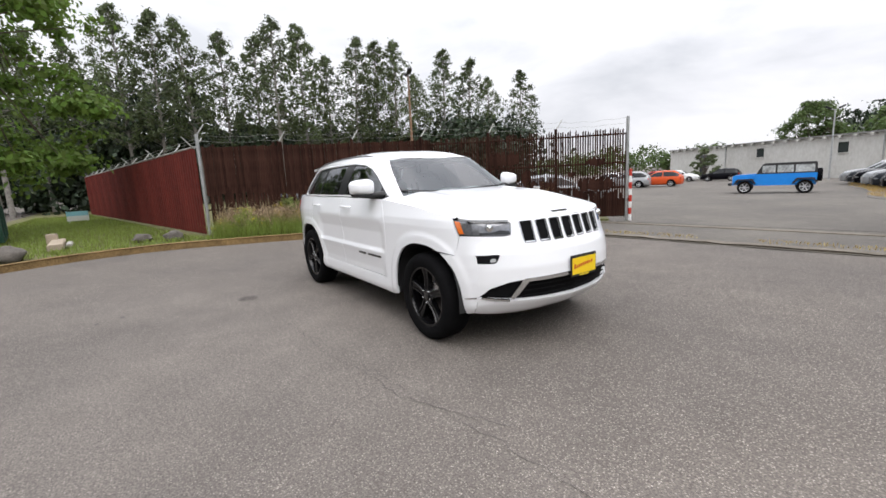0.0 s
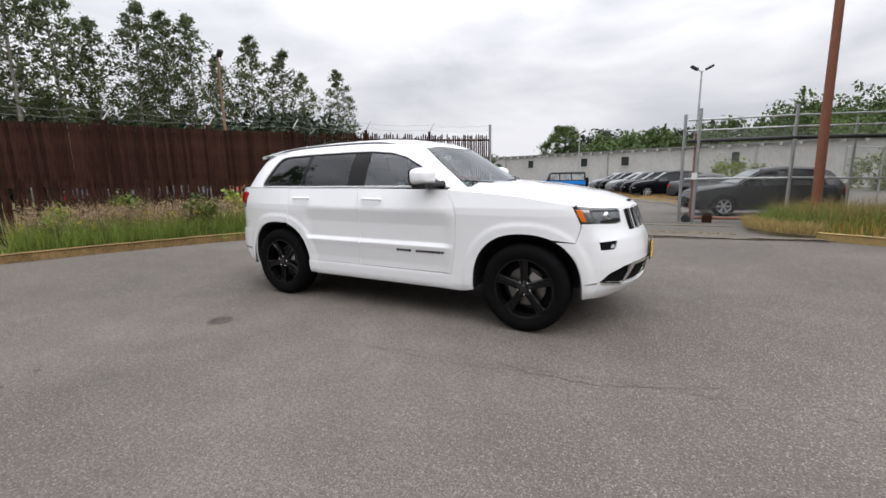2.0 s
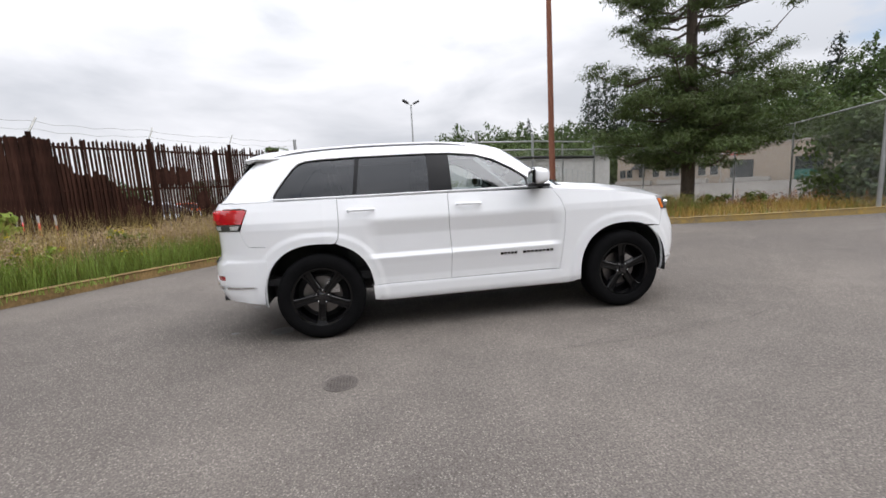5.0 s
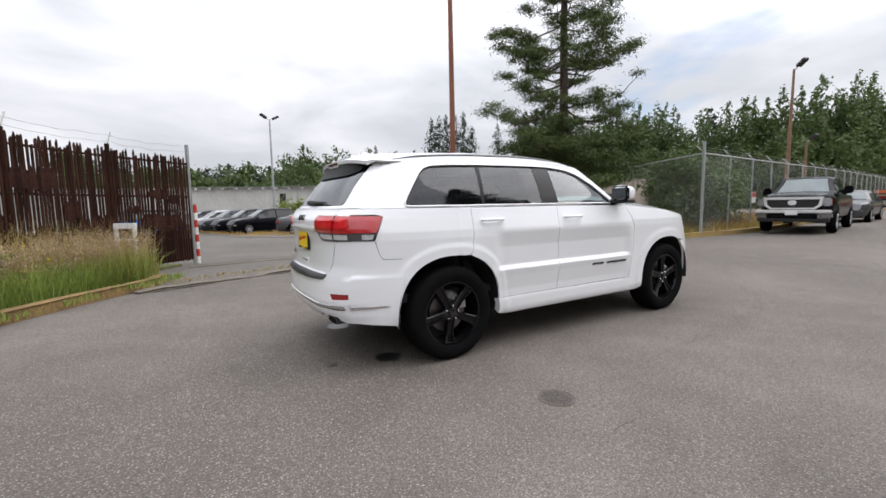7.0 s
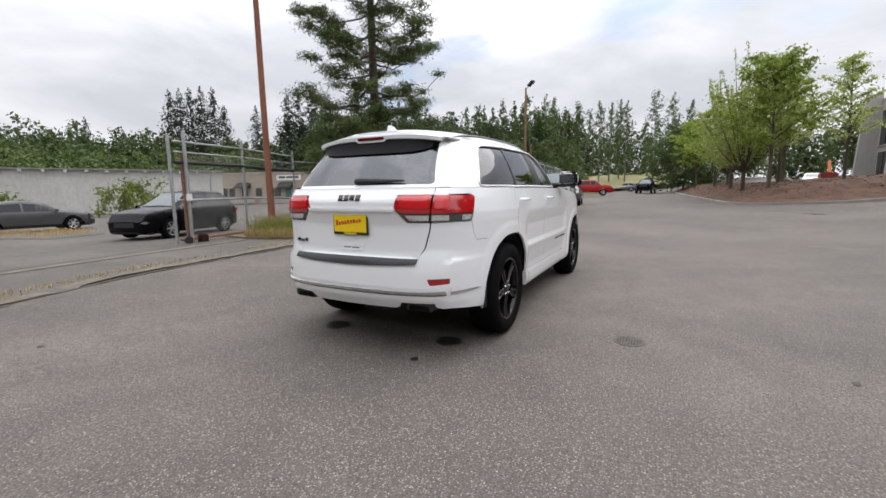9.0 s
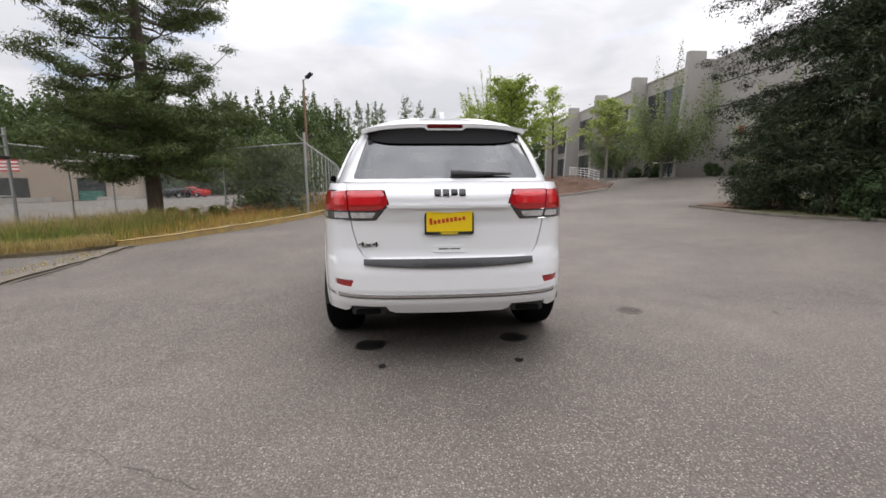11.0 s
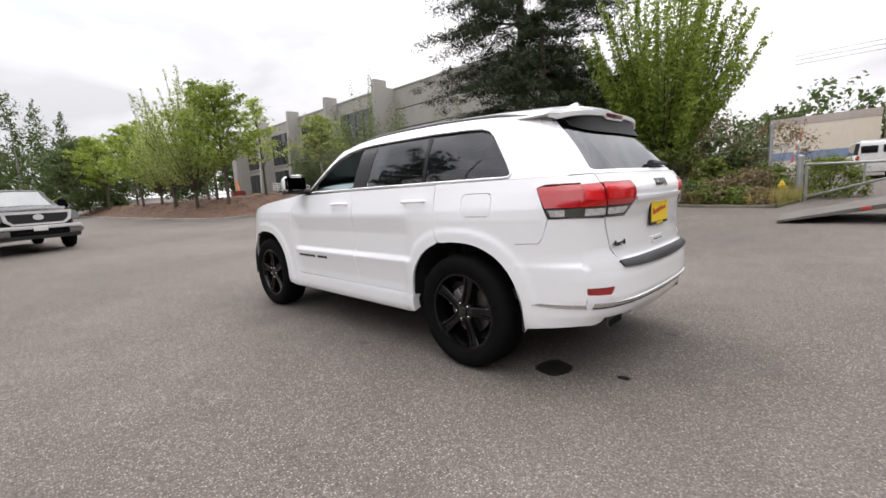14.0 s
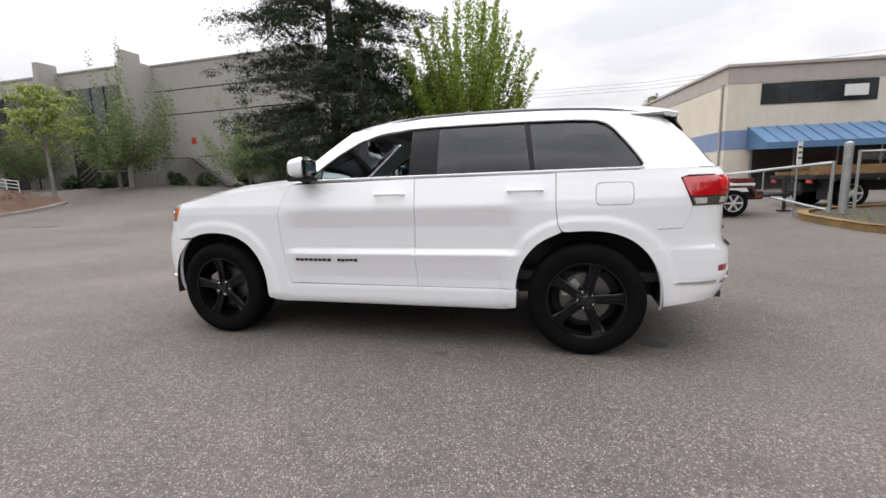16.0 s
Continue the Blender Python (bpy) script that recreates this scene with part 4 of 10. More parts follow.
# cab: roof, pillars, glass
DLO = [(-1.770, 1.249), (-1.803, 1.254), (-1.812, 1.276), (-1.780, 1.328), (-1.712, 1.422), (-1.640, 1.512), (-1.585, 1.558), (-1.52, 1.580), (-1.40, 1.590), (-1.08, 1.600), (-0.43, 1.606), (-0.20, 1.602), (0.02, 1.582),
       (0.20, 1.532), (0.38, 1.440), (0.55, 1.328), (0.665, 1.249)]
PANES = {
    "front_window": ([(-0.235, 1.253), (-0.228, 1.597), (-0.10, 1.593), (0.03, 1.572), (0.19, 1.522), (0.36, 1.432), (0.50, 1.340), (0.505, 1.253)], G_CLEAR),
    "vent_window": ([(0.525, 1.253), (0.522, 1.328), (0.635, 1.256)], G_DARK),
    "rear_window": ([(-0.445, 1.253), (-0.438, 1.600), (-1.045, 1.592), (-1.095, 1.253)], G_DARK),
    "quarter_window": ([(-1.125, 1.255), (-1.085, 1.594), (-1.40, 1.580), (-1.515, 1.569), (-1.578, 1.547), (-1.627, 1.506), (-1.699, 1.416), (-1.766, 1.324), (-1.795, 1.280), (-1.788, 1.262), (-1.762, 1.257)], G_DARK),
}
for mirror in (False, True):
    s = -1 if mirror else 1
    outer = [(-2.0, 1.238), (-1.6, 1.238), (-0.6, 1.238), (0.3, 1.238), (0.66, 1.238)] + column(screen_x, 1.238, RIM, 10) + [(x, RIM) for x in np.linspace(0.25, -1.7, 14)] + column(hatch_x, RIM, 1.238, 8)
    pillar = skin("side_frame", [chunk(cab_side, outer, 0.05, [DLO], mirror)], M_PAINT)
    skin("window_surround", [chunk(cab_side, DLO, 0.06, [rounded(p, 0.025 if n != "vent_window" else 0.008) for n, (p, _) in PANES.items()], mirror, rim=0.0, raise_by=-0.006)], M_PILLAR, pillar)
    for n, (p, mat) in PANES.items():
        if n == "front_window" and not mirror:
            continue  # the driver's window is wound down
        skin(n, [chunk(cab_side, rounded(p, 0.025 if n != "vent_window" else 0.008), 0.07, mirror=mirror, rim=0.0, raise_by=-0.009)], mat, pillar)
    loop = resample(np.array(DLO, float), 0.04, True)
    line = cab_side(np.concatenate([loop, loop[:2]])) * [1, s, 1] + [0, s * 0.004, 0]
    part("window_moulding", new_tube(line, 0.008, 6), M_MOULD, pillar, "bright moulding round the side windows", smooth=True)
    # roof rail
    rp = [roof(np.array([(x, 0.555)]))[0] + [0, 0, 0.002 if 0 < k < 9 else -0.010] for k, x in enumerate(np.linspace(-1.80, -0.02, 10))]
    part("roof_rail", new_tube(smooth_line(rp, 3) * [1, s, 1], 0.012, 8), material("rail_grey", (0.10, 0.10, 0.105), 0.35, metal=0.5, vary=0.1), CAR, "dark grey roof rail", smooth=True)

rx = np.linspace(g_rear(RIM) + 0.02, float(g_front(RIM)) - 0.004, 30)
ry = roof_wide(rx)
skin("roof", [chunk(roof, [(x, y) for x, y in zip(rx, ry)] + [(x, -y) for x, y in zip(rx[::-1], ry[::-1])], 0.055)], M_PAINT)
zs = np.linspace(1.245, RIM - 0.004, 9)
skin("windscreen", [chunk(screen, [(screen_y(z) - 0.004, z) for z in zs] + [(0.35, RIM - 0.004), (0, RIM - 0.004), (-0.35, RIM - 0.004)] + [(-screen_y(z) + 0.004, z) for z in zs[::-1]], 0.06, rim=0.0)], G_SCREEN)
hx = np.concatenate([np.linspace(0.90, 1.75, 14), np.linspace(1.80, 2.229, 22)])
hood_in = [(x, float(hood_wide(x)) * (0.836 + 0.160 * float(ramp01(x, 1.80, 1.88)))) for x in hx]
skin("bonnet", [chunk(hood, hood_in + [(x, -y) for x, y in hood_in[::-1]], 0.055)], M_PAINT)
bm = bmesh.new()
rows = []
for y in np.linspace(-0.80, 0.80, 15):
    x1 = float(screen(np.array([[min(max(y, -0.70), 0.70), 1.25]]))[0, 0])
    rows.append([bm.verts.new(v) for v in ((0.885, y, float(hood(np.array([[0.9, y]]))[0, 2]) - 0.03), (x1 - 0.02, y * 0.97, 1.232 + 0.012 * (1 - (y / 0.8) ** 2)), (x1 - 0.16, y * 0.97, 1.20))])
for a, b in zip(rows, rows[1:]):
    for k in range(2):
        bm.faces.new((a[k], a[k + 1], b[k + 1], b[k]))
part("cowl", bm, M_TRIM, CAR, "black plastic scuttle panel")
for s in (-1, 1):
    pts = [screen(np.array([[0.08 * s + 0.62 * s * t - 0.30 * (1 - t), 1.262 + 0.028 * t]]))[0] + [0.014, 0, 0.006] for t in np.linspace(0, 1, 8)]
    part("wiper", new_tube(pts, 0.008, 6), M_TRIM, CAR)

# tailgate, its glass and spoiler
gl = rounded([(0.625, 1.262), (0.53, 1.595), (-0.53, 1.595), (-0.625, 1.262)], 0.03)
frame_out = column(hatch_y, 1.243, RIM, 7) + [(-y, z) for y, z in column(hatch_y, 1.243, RIM, 7)[::-1]]


def gate_outline():
    """The gate's outline with the lamps taken out of its sides."""
    half = [(0.500, 0.742), (0.555, 0.765), (0.590, 0.82), (0.622, 0.94), (0.631, 0.994), (0.472, 0.994), (0.382, 1.10), (0.410, 1.192), (0.653, 1.192), (0.655, 1.24)]
    return half + [(-y, z) for y, z in half[::-1]]


gate = skin("tailgate", [chunk(rear, gate_outline(), 0.045), chunk(back_glass, frame_out, 0.06, [gl])], M_PAINT)
skin("rear_screen", [chunk(back_glass, gl, 0.07, rim=0.0, raise_by=-0.004)], G_REAR, gate)
bm = bmesh.new()
sp = []
for y in np.linspace(-0.578, 0.578, 21):
    k = 1 - (abs(y) / 0.60) ** 3.2
    x0 = -1.90
    x1 = -2.025 - 0.090 * k
    zt = float(roof(np.array([[x0, y * 0.98]]))[0, 2])
    ze = 1.602 + 0.036 * k
    sp.append([bm.verts.new(v) for v in ((x0, y, zt - 0.004), ((x0 + x1) / 2, y, (zt + ze) / 2 + 0.006), (x1, y, ze), (x1 + 0.004, y, ze - 0.026), (x1 + 0.02, y, ze - 0.032), (-1.99, y * 0.96, 1.590))])
for a, b in zip(sp, sp[1:]):
    for k in range(5):
        bm.faces.new((a[k], a[k + 1], b[k + 1], b[k]))
bm.faces.new(sp[0])
bm.faces.new(sp[-1][::-1])
spoiler = part("spoiler", bm, M_PAINT, gate, smooth=True)
part("brake_lamp", new_box((-2.121, -0.125, 1.606), (-2.07, 0.125, 1.630), 0.006), material("dark_red_lens", (0.13, 0.006, 0.008), 0.15, coat=1.0), spoiler, "dark red high brake lamp")
# black hollow underside from the spoiler's lip to the glass, its reflection built in
bm = bmesh.new()
under = []
for y in np.linspace(-0.565, 0.565, 31):
    k = 1 - (abs(y) / 0.60) ** 3.2
    foot = 1.588 - 0.088 * (1 - (abs(y) / 0.566) ** 6) ** 0.5
    gx = float(back_glass(np.array([[y * 0.965, foot]]))[0, 0])
    lip = Vector((-2.025 - 0.090 * k + 0.014, y, 1.602 + 0.036 * k - 0.0285))
    low_ = Vector((gx - 0.010, y * 0.965, foot))
    under.append([bm.verts.new(v) for v in (lip, lip.lerp(low_, 0.5) + Vector((0.016, 0, 0.010)), low_, low_ + Vector((0.03, 0, 0)))])
for a, b in zip(under, under[1:]):
    for k in range(3):
        bm.faces.new((a[k], a[k + 1], b[k + 1], b[k]))
part("spoiler_underside", bm, material("spoiler_black", (0.004, 0.004, 0.0045), 0.45, spec=0.12, vary=0.1), spoiler, "matt black underside with its reflection built in", smooth=True)
bm = bmesh.new()
prism(bm, [(-0.150, 1.612), (0.150, 1.612), (0.120, 1.592), (-0.120, 1.592)], -2.112, -2.075, "x")
part("lamp_surround", bm, M_PAINT, spoiler)
wb = [back_glass(np.array([[y, 1.290]]))[0] + [-0.02, 0, 0] for y in np.linspace(-0.02, -0.42, 8)]
bm = new_tube(wb, [0.022, 0.024, 0.020, 0.017, 0.014, 0.012, 0.010, 0.006], 8)
part("rear_wiper", bm, M_TRIM, gate, smooth=True)
fin = bmesh.new()
prism(fin, [(-1.86, 1.69), (-1.70, 1.705), (-1.80, 1.745), (-1.845, 1.755)], -0.018, 0.018, "y")
part("antenna_fin", fin, M_PAINT, CAR)
# gate trim, grip, badges and plate
skin("gate_bar", [chunk(rear, [(0.40, 1.098), (0.385, 1.075), (-0.385, 1.075), (-0.40, 1.098)], 0.05, rim=0.014, raise_by=0.012)], M_PAINT, gate)
skin("gate_grip", [chunk(rear, rounded([(0.10, 0.83), (0.10, 0.785), (-0.10, 0.785), (-0.10, 0.83)], 0.012), 0.05, raise_by=0.008)], M_PAINT, gate)
skin("grip_slot", [chunk(rear, rounded([(0.07, 0.812), (0.07, 0.804), (-0.07, 0.804), (-0.07, 0.812)], 0.003), 0.05, raise_by=0.010, rim=0.004)], M_TRIM, gate)


def letter_bars(chart, u0, u1, z0, z1, n, mat, parent, name="lettering", mirror=False, seed=3):
    """A row of plain bars where a name badge sits."""
    rng = random.Random(seed)
    cs = []
    step = (u1 - u0) / n
    for k in range(n):
        a, b = u0 + step * k, u0 + step * (k + 0.80)
        lo = z0 + (z1 - z0) * rng.choice((0.0, 0.0, 0.12))
        cs.append(chunk(chart, [(a, lo), (b, lo), (b, z1), (a, z1)], 0.05, mirror=mirror, rim=0.004, raise_by=0.004))
    return skin(name, cs, mat, parent)


letter_bars(rear, -0.105, 0.105, 1.150, 1.192, 4, M_GLOSS_BLACK, gate, "badge", seed=1)
for ob in bpy.data.objects:
    if ob.name.startswith("front_door"):
        right = ob.name == "front_door.001"
        for u0, u1, n in ((0.185, 0.355, 5), (0.405, 0.715, 8)):
            letter_bars(side, u0, u1, 0.634, 0.656, n, M_GLOSS_BLACK, ob, "name_badge", mirror=right)
txt = bpy.data.curves.new("drive_badge", "FONT")
txt.body, txt.size, txt.extrude, txt.align_x = "4x4", 0.072, 0.004, "CENTER"
tm = bpy.data.meshes.new_from_object(bpy.data.objects.new("tmp_badge", txt))
tb = mesh_part("drive_badge", tm, M_GLOSS_BLACK, gate, "black 4x4 badge")
ty = 0.525
tx = float(rear(np.array([[ty, 0.85]]))[0, 0])
tb.matrix_basis = pose(tx - 0.006, ty, 0.828, 90, 0, -90 - 8) @ Matrix.Diagonal((1.25, 0.62, 1, 1))


M_PLATE = material("plate_yellow", (0.86, 0.60, 0.012), 0.4, vary=0.04, scale=20)


def plate(parent, x, yc, zc, sgn):
    """A yellow dealer plate in a black frame, with plain bars for its lettering."""
    t = 0.012 * sgn
    p = part("plate_frame", new_box((min(x, x + t), yc - 0.160, zc - 0.088), (max(x, x + t), yc + 0.160, zc + 0.088), 0.004), M_TRIM, parent, "black licence plate frame")
    xo = x + t
    part("plate", new_box((min(xo, xo + 0.003 * sgn), yc - 0.148, zc - 0.068), (max(xo, xo + 0.003 * sgn), yc + 0.148, zc + 0.066)), M_PLATE, p, "yellow dealer plate")
    bm = bmesh.new()
    xt = xo + 0.0045 * sgn
    rng = random.Random(5)
    for k in range(9):
        u = -0.118 + 0.0265 * k
        h = 0.040 if k == 0 else rng.uniform(0.018, 0.028)
        y0 = yc - sgn * u if sgn > 0 else yc - u
        y0 = yc + (u if sgn > 0 else -u)
        z0 = zc - 0.022 + 0.0035 * k
        prism(bm, [(y0 - 0.009, z0), (y0 + 0.009, z0), (y0 + 0.011, z0 + h), (y0 - 0.007, z0 + h)], min(xt, xt - 0.002 * sgn), max(xt, xt - 0.002 * sgn), "x")
    part("plate_bars", bm, M_RED, p, "red bars of script")
    part("plate_foot", new_box((min(xo, xt), yc - 0.055, zc - 0.086), (max(xo, xt), yc + 0.055, zc - 0.072)), M_YELLOW, p)


plate(gate, tail(0.95) - 0.004, 0.0, 0.990, -1)

# lamps
for mirror in (False, True):
    s = -1 if mirror else 1
    red_s = [(-2.036, 1.180), (-2.024, 1.168), (-2.045, 1.12), (-2.072, 1.062)] + column(rear_x, 1.062, 1.184, 5)
    dark_s = [(-2.074, 1.058), (-2.095, 1.008)] + column(rear_x, 1.004, 1.058, 4)
    red_r = column(rear_y, 1.062, 1.184, 5) + [(0.662, 1.186), (0.648, 1.062)]
    dark_r = column(rear_y, 1.004, 1.058, 4) + [(0.647, 1.058), (0.634, 1.004)]
    lamp = skin("tail_lamp", [chunk(side, red_s, 0.03, mirror=mirror, raise_by=0.006), chunk(rear, red_r, 0.03, mirror=mirror, raise_by=0.006)], M_RED_LENS, CAR, "glossy red tail lamp")
    skin("lamp_base", [chunk(side, dark_s, 0.03, mirror=mirror, raise_by=0.003), chunk(rear, dark_r, 0.03, mirror=mirror, raise_by=0.003)], M_SMOKE_LENS, lamp, "smoked lower lamp lens")
    skin("reversing_lamp", [chunk(rear, [(0.745, 1.051), (0.745, 1.014), (0.644, 1.014), (0.650, 1.051)], 0.03, mirror=mirror, raise_by=0.006)], M_CLEAR_LENS, lamp)
    skin("corner_lens", [chunk(side, [(-2.090, 1.050), (-2.105, 1.014), (-2.172, 1.014), (-2.172, 1.050)], 0.03, mirror=mirror, raise_by=0.006)], M_CLEAR_LENS, lamp)
    skin("light_band", [chunk(rear, rounded([(0.742, 1.168), (0.742, 1.098), (0.664, 1.094), (0.672, 1.168)], 0.02), 0.03, mirror=mirror, raise_by=0.009)], M_RED_LENS2, lamp)
    glamp = skin("gate_lamp", [chunk(rear, rounded([(0.650, 1.186), (0.425, 1.186), (0.402, 1.150), (0.389, 1.112), (0.424, 1.072), (0.470, 1.062), (0.642, 1.062)], 0.016), 0.03, mirror=mirror, raise_by=0.006)], M_RED_LENS, gate, "glossy red inner tail lamp")
    skin("lamp_base", [chunk(rear, [(0.640, 1.058), (0.468, 1.058), (0.421, 1.068), (0.392, 1.100), (0.385, 1.098), (0.474, 1.002), (0.626, 1.004)], 0.03, mirror=mirror, raise_by=0.003)], M_SMOKE_LENS, glamp, "smoked lower lamp lens")
    skin("reversing_lamp", [chunk(rear, rounded([(0.634, 1.050), (0.468, 1.050), (0.494, 1.014), (0.628, 1.014)], 0.008), 0.03, mirror=mirror, raise_by=0.006)], M_CLEAR_LENS, glamp)
    skin("light_band", [chunk(rear, rounded([(0.640, 1.168), (0.446, 1.166), (0.424, 1.118), (0.455, 1.098), (0.635, 1.094)], 0.02), 0.03, mirror=mirror, raise_by=0.009)], M_RED_LENS2, glamp)
    # headlamp
    hs = [(1.852, 1.070), (1.908, 0.958)] + column(front_x, 0.956, 1.062, 4)
    hf = column(front_y, 0.956, 1.062, 4) + [(0.55, 1.046), (0.535, 1.03), (0.545, 0.950), (0.60, 0.944)]
    hl = skin("headlamp", [chunk(side, hs, 0.03, mirror=mirror, raise_by=-0.006), chunk(front, hf, 0.03, mirror=mirror, raise_by=-0.006)], M_HEADLAMP, CAR, "smoky clear headlamp")
    skin("indicator", [chunk(side, [(1.858, 1.064), (1.908, 0.966), (1.945, 0.966), (1.905, 1.058)], 0.03, mirror=mirror, raise_by=-0.002)], M_AMBER, hl, "amber side lens")
    skin("lamp_brow", [chunk(front, [(0.805, 1.060), (0.55, 1.044), (0.55, 1.030), (0.80, 1.045)], 0.03, mirror=mirror, raise_by=-0.001)], M_GLOSS_BLACK, hl)
    skin("lamp_sill", [chunk(front, [(0.75, 0.956), (0.55, 0.950), (0.55, 0.975), (0.62, 0.985), (0.66, 0.972), (0.75, 0.972)], 0.03, mirror=mirror, raise_by=-0.001)], M_GLOSS_BLACK, hl)
    c = front(np.array([[0.68, 1.005]]))[0] * [1, s, 1]
    part("projector", lathe(bmesh.new(), [(0.03, 0.0), (0.02, 0.028), (0.0, 0.034), (-0.03, 0.034)], 16, Matrix.Translation(c - [0.012, 0, 0]) @ pose(0, 0, 0, 0, 0, -90 - 20 * -s)), M_CHROME, hl, smooth=True)

# front bumper and grille
slots = []
for k in range(-3, 4):
    yc = 0.137 * k
    slots.append(rounded([(yc - 0.051, 1.040), (yc + 0.051, 1.040), (yc + 0.047, 0.876), (yc - 0.047, 0.876)], 0.012, 3))
fog = rounded([(0.655, 0.808), (0.845, 0.802), (0.84, 0.76), (0.80, 0.738), (0.69, 0.738)], 0.02)
intake = [(-0.80, 0.470), (-0.735, 0.545), (-0.62, 0.590), (-0.45, 0.612), (0, 0.618), (0.45, 0.612), (0.62, 0.590), (0.735, 0.545), (0.80, 0.470), (0.60, 0.440), (0.3, 0.425), (0, 0.420), (-0.3, 0.425), (-0.60, 0.440)]
lo_edge = [(y, 0.315 - 0.02 * (1 - (y / 0.8) ** 2)) for y in np.linspace(0.6, -0.6, 9)]
lampcut = [(0.545, 0.944), (0.528, 1.032), (0.545, 1.054)]
fascia = column(front_y, 0.33, 0.948, 12) + [(0.60, 0.936)] + lampcut + [(y, 1.052) for y in np.linspace(0.48, -0.48, 9)] + [(-y, z) for y, z in lampcut[::-1]] + [(-0.60, 0.936)] + [
    (-y, z) for y, z in column(front_y, 0.33, 0.948, 12)[::-1]] + [(y, z) for y, z in lo_edge[::-1]]
bump = [chunk(front, fascia, 0.04, slots + [fog, fog * [-1, 1], intake], rim=0.035)]
for mirror in (False, True):
    corner = column(front_x, 0.33, 0.948, 12) + [(1.912, 0.948), (1.905, 0.90), (1.872, 0.795)] + arch_line(1.4575, 60, -7)[1:] + [(1.93, 0.322)]
    bump.append(chunk(side, corner, 0.024, mirror=mirror, rim=0.02))
fb = skin("front_bumper", bump, M_PAINT)
for k, sl in enumerate(slots):
    c = sl.mean(0)
    skin("grille_slot", [chunk(front, c + (sl - c) * [0.99, 0.995], 0.05, rim=0.0, raise_by=-0.007)], M_INTAKE, fb, "black grille mesh")
    skin("slot_ring", [chunk(front, c + (sl - c) * [1.13, 1.045], 0.05, [c + (sl - c) * [0.97, 0.985]], rim=0.006, raise_by=0.004)], M_SATIN, fb)
    skin("slot_foot", [chunk(front, [(c[0] - 0.040, 0.887), (c[0] + 0.040, 0.887), (c[0] + 0.038, 0.880), (c[0] - 0.038, 0.880)], 0.03, rim=0.006, raise_by=0.007)], M_CHROME, fb)
for f in (fog, fog * [-1, 1]):
    skin("fog_lamp_bezel", [chunk(front, f, 0.04, rim=0.0, raise_by=-0.012)], M_INTAKE, fb, "black fog lamp surround")
    c = f.mean(0)
    s = 1 if c[0] > 0 else -1
    skin("fog_lamp", [chunk(front, rounded([(c[0] - 0.080 * s, 0.778), (c[0] - 0.05 * s, 0.778), (c[0] - 0.035 * s, 0.750), (c[0] - 0.075 * s, 0.750)], 0.012), 0.03, rim=0.0, raise_by=-0.006)], M_CLEAR_LENS, fb)
skin("lower_grille", [chunk(front, intake, 0.05, rim=0.0, raise_by=-0.030)], M_INTAKE, fb, "black lower grille")
for zz in (0.47, 0.51, 0.55):
    pts = [front(np.array([[y, zz]]))[0] - [0.012, 0, 0] for y in np.linspace(-0.50, 0.50, 11)]
    part("grille_bar", new_tube(pts, 0.005, 6), M_INTAKE, fb)
bar = [(y, 0.598) for y in np.linspace(-0.50, 0.50, 13)]
cs = [chunk(front, [(y, z + 0.014) for y, z in bar] + [(y, z - 0.012) for y, z in bar[::-1]], 0.03, rim=0.02, raise_by=0.004)]
for s in (-1, 1):
    leg = [(0.50, 0.612), (0.525, 0.60), (0.600, 0.462), (0.575, 0.450), (0.545, 0.482), (0.48, 0.586)]
    cs.append(chunk(front, [(s * y, z) for y, z in leg], 0.03, rim=0.02, raise_by=0.002))
    blade = [(0.60, 0.447), (0.70, 0.462), (0.775, 0.474), (0.785, 0.462), (0.70, 0.446), (0.60, 0.434)]
    cs.append(chunk(front, [(s * y, z) for y, z in blade], 0.03, rim=0.02, raise_by=0.006))
    cs.append(chunk(side, [(float(front_x(0.47)) - 0.01, 0.476), (1.955, 0.462), (1.945, 0.452), (float(front_x(0.46)) - 0.01, 0.462)], 0.03, mirror=s < 0, rim=0.01, raise_by=0.003))
skin("chrome_trim", cs, M_CHROME, fb, "chrome bumper trim")
plate(fb, float(nose(0.65)) + 0.004, 0.055, 0.650, 1)
p0 = hood(np.array([[2.16, 0.0]]))[0]
bm = bmesh.new()
for k in range(4):
    box(bm, (2.150, -0.085 + 0.046 * k, p0[2] - 0.004), (2.185, -0.050 + 0.046 * k, p0[2] + 0.006), m=Matrix.Translation((0, 0, 0)))
part("bonnet_badge", bm, M_GLOSS_BLACK, CAR, "small dark badge")

# rear bumper
r_top = [(y, 0.742) for y in np.linspace(0.50, -0.50, 7)]
side_top = [(0.56, 0.765), (0.600, 0.82), (0.632, 0.94), (0.640, 0.992)]
refl = rounded([(0.625, 0.612), (0.765, 0.612), (0.760, 0.572), (0.645, 0.565)], 0.012)
low_r = [(-0.70, 0.385), (-0.665, 0.40), (-0.66, 0.43), (-0.42, 0.43), (-0.40, 0.395), (-0.36, 0.378), (0, 0.372), (0.36, 0.378), (0.40, 0.395), (0.42, 0.43), (0.66, 0.43), (0.665, 0.40), (0.70, 0.385)]
rear_poly = low_r + column(rear_y, 0.385, 1.0, 12) + side_top[::-1] + r_top + [(-y, z) for y, z in side_top] + [(-y, z) for y, z in column(rear_y, 0.385, 1.0, 12)[::-1]]
rb = [chunk(rear, rear_poly, 0.04, [refl, refl * [-1, 1]], rim=0.03)]
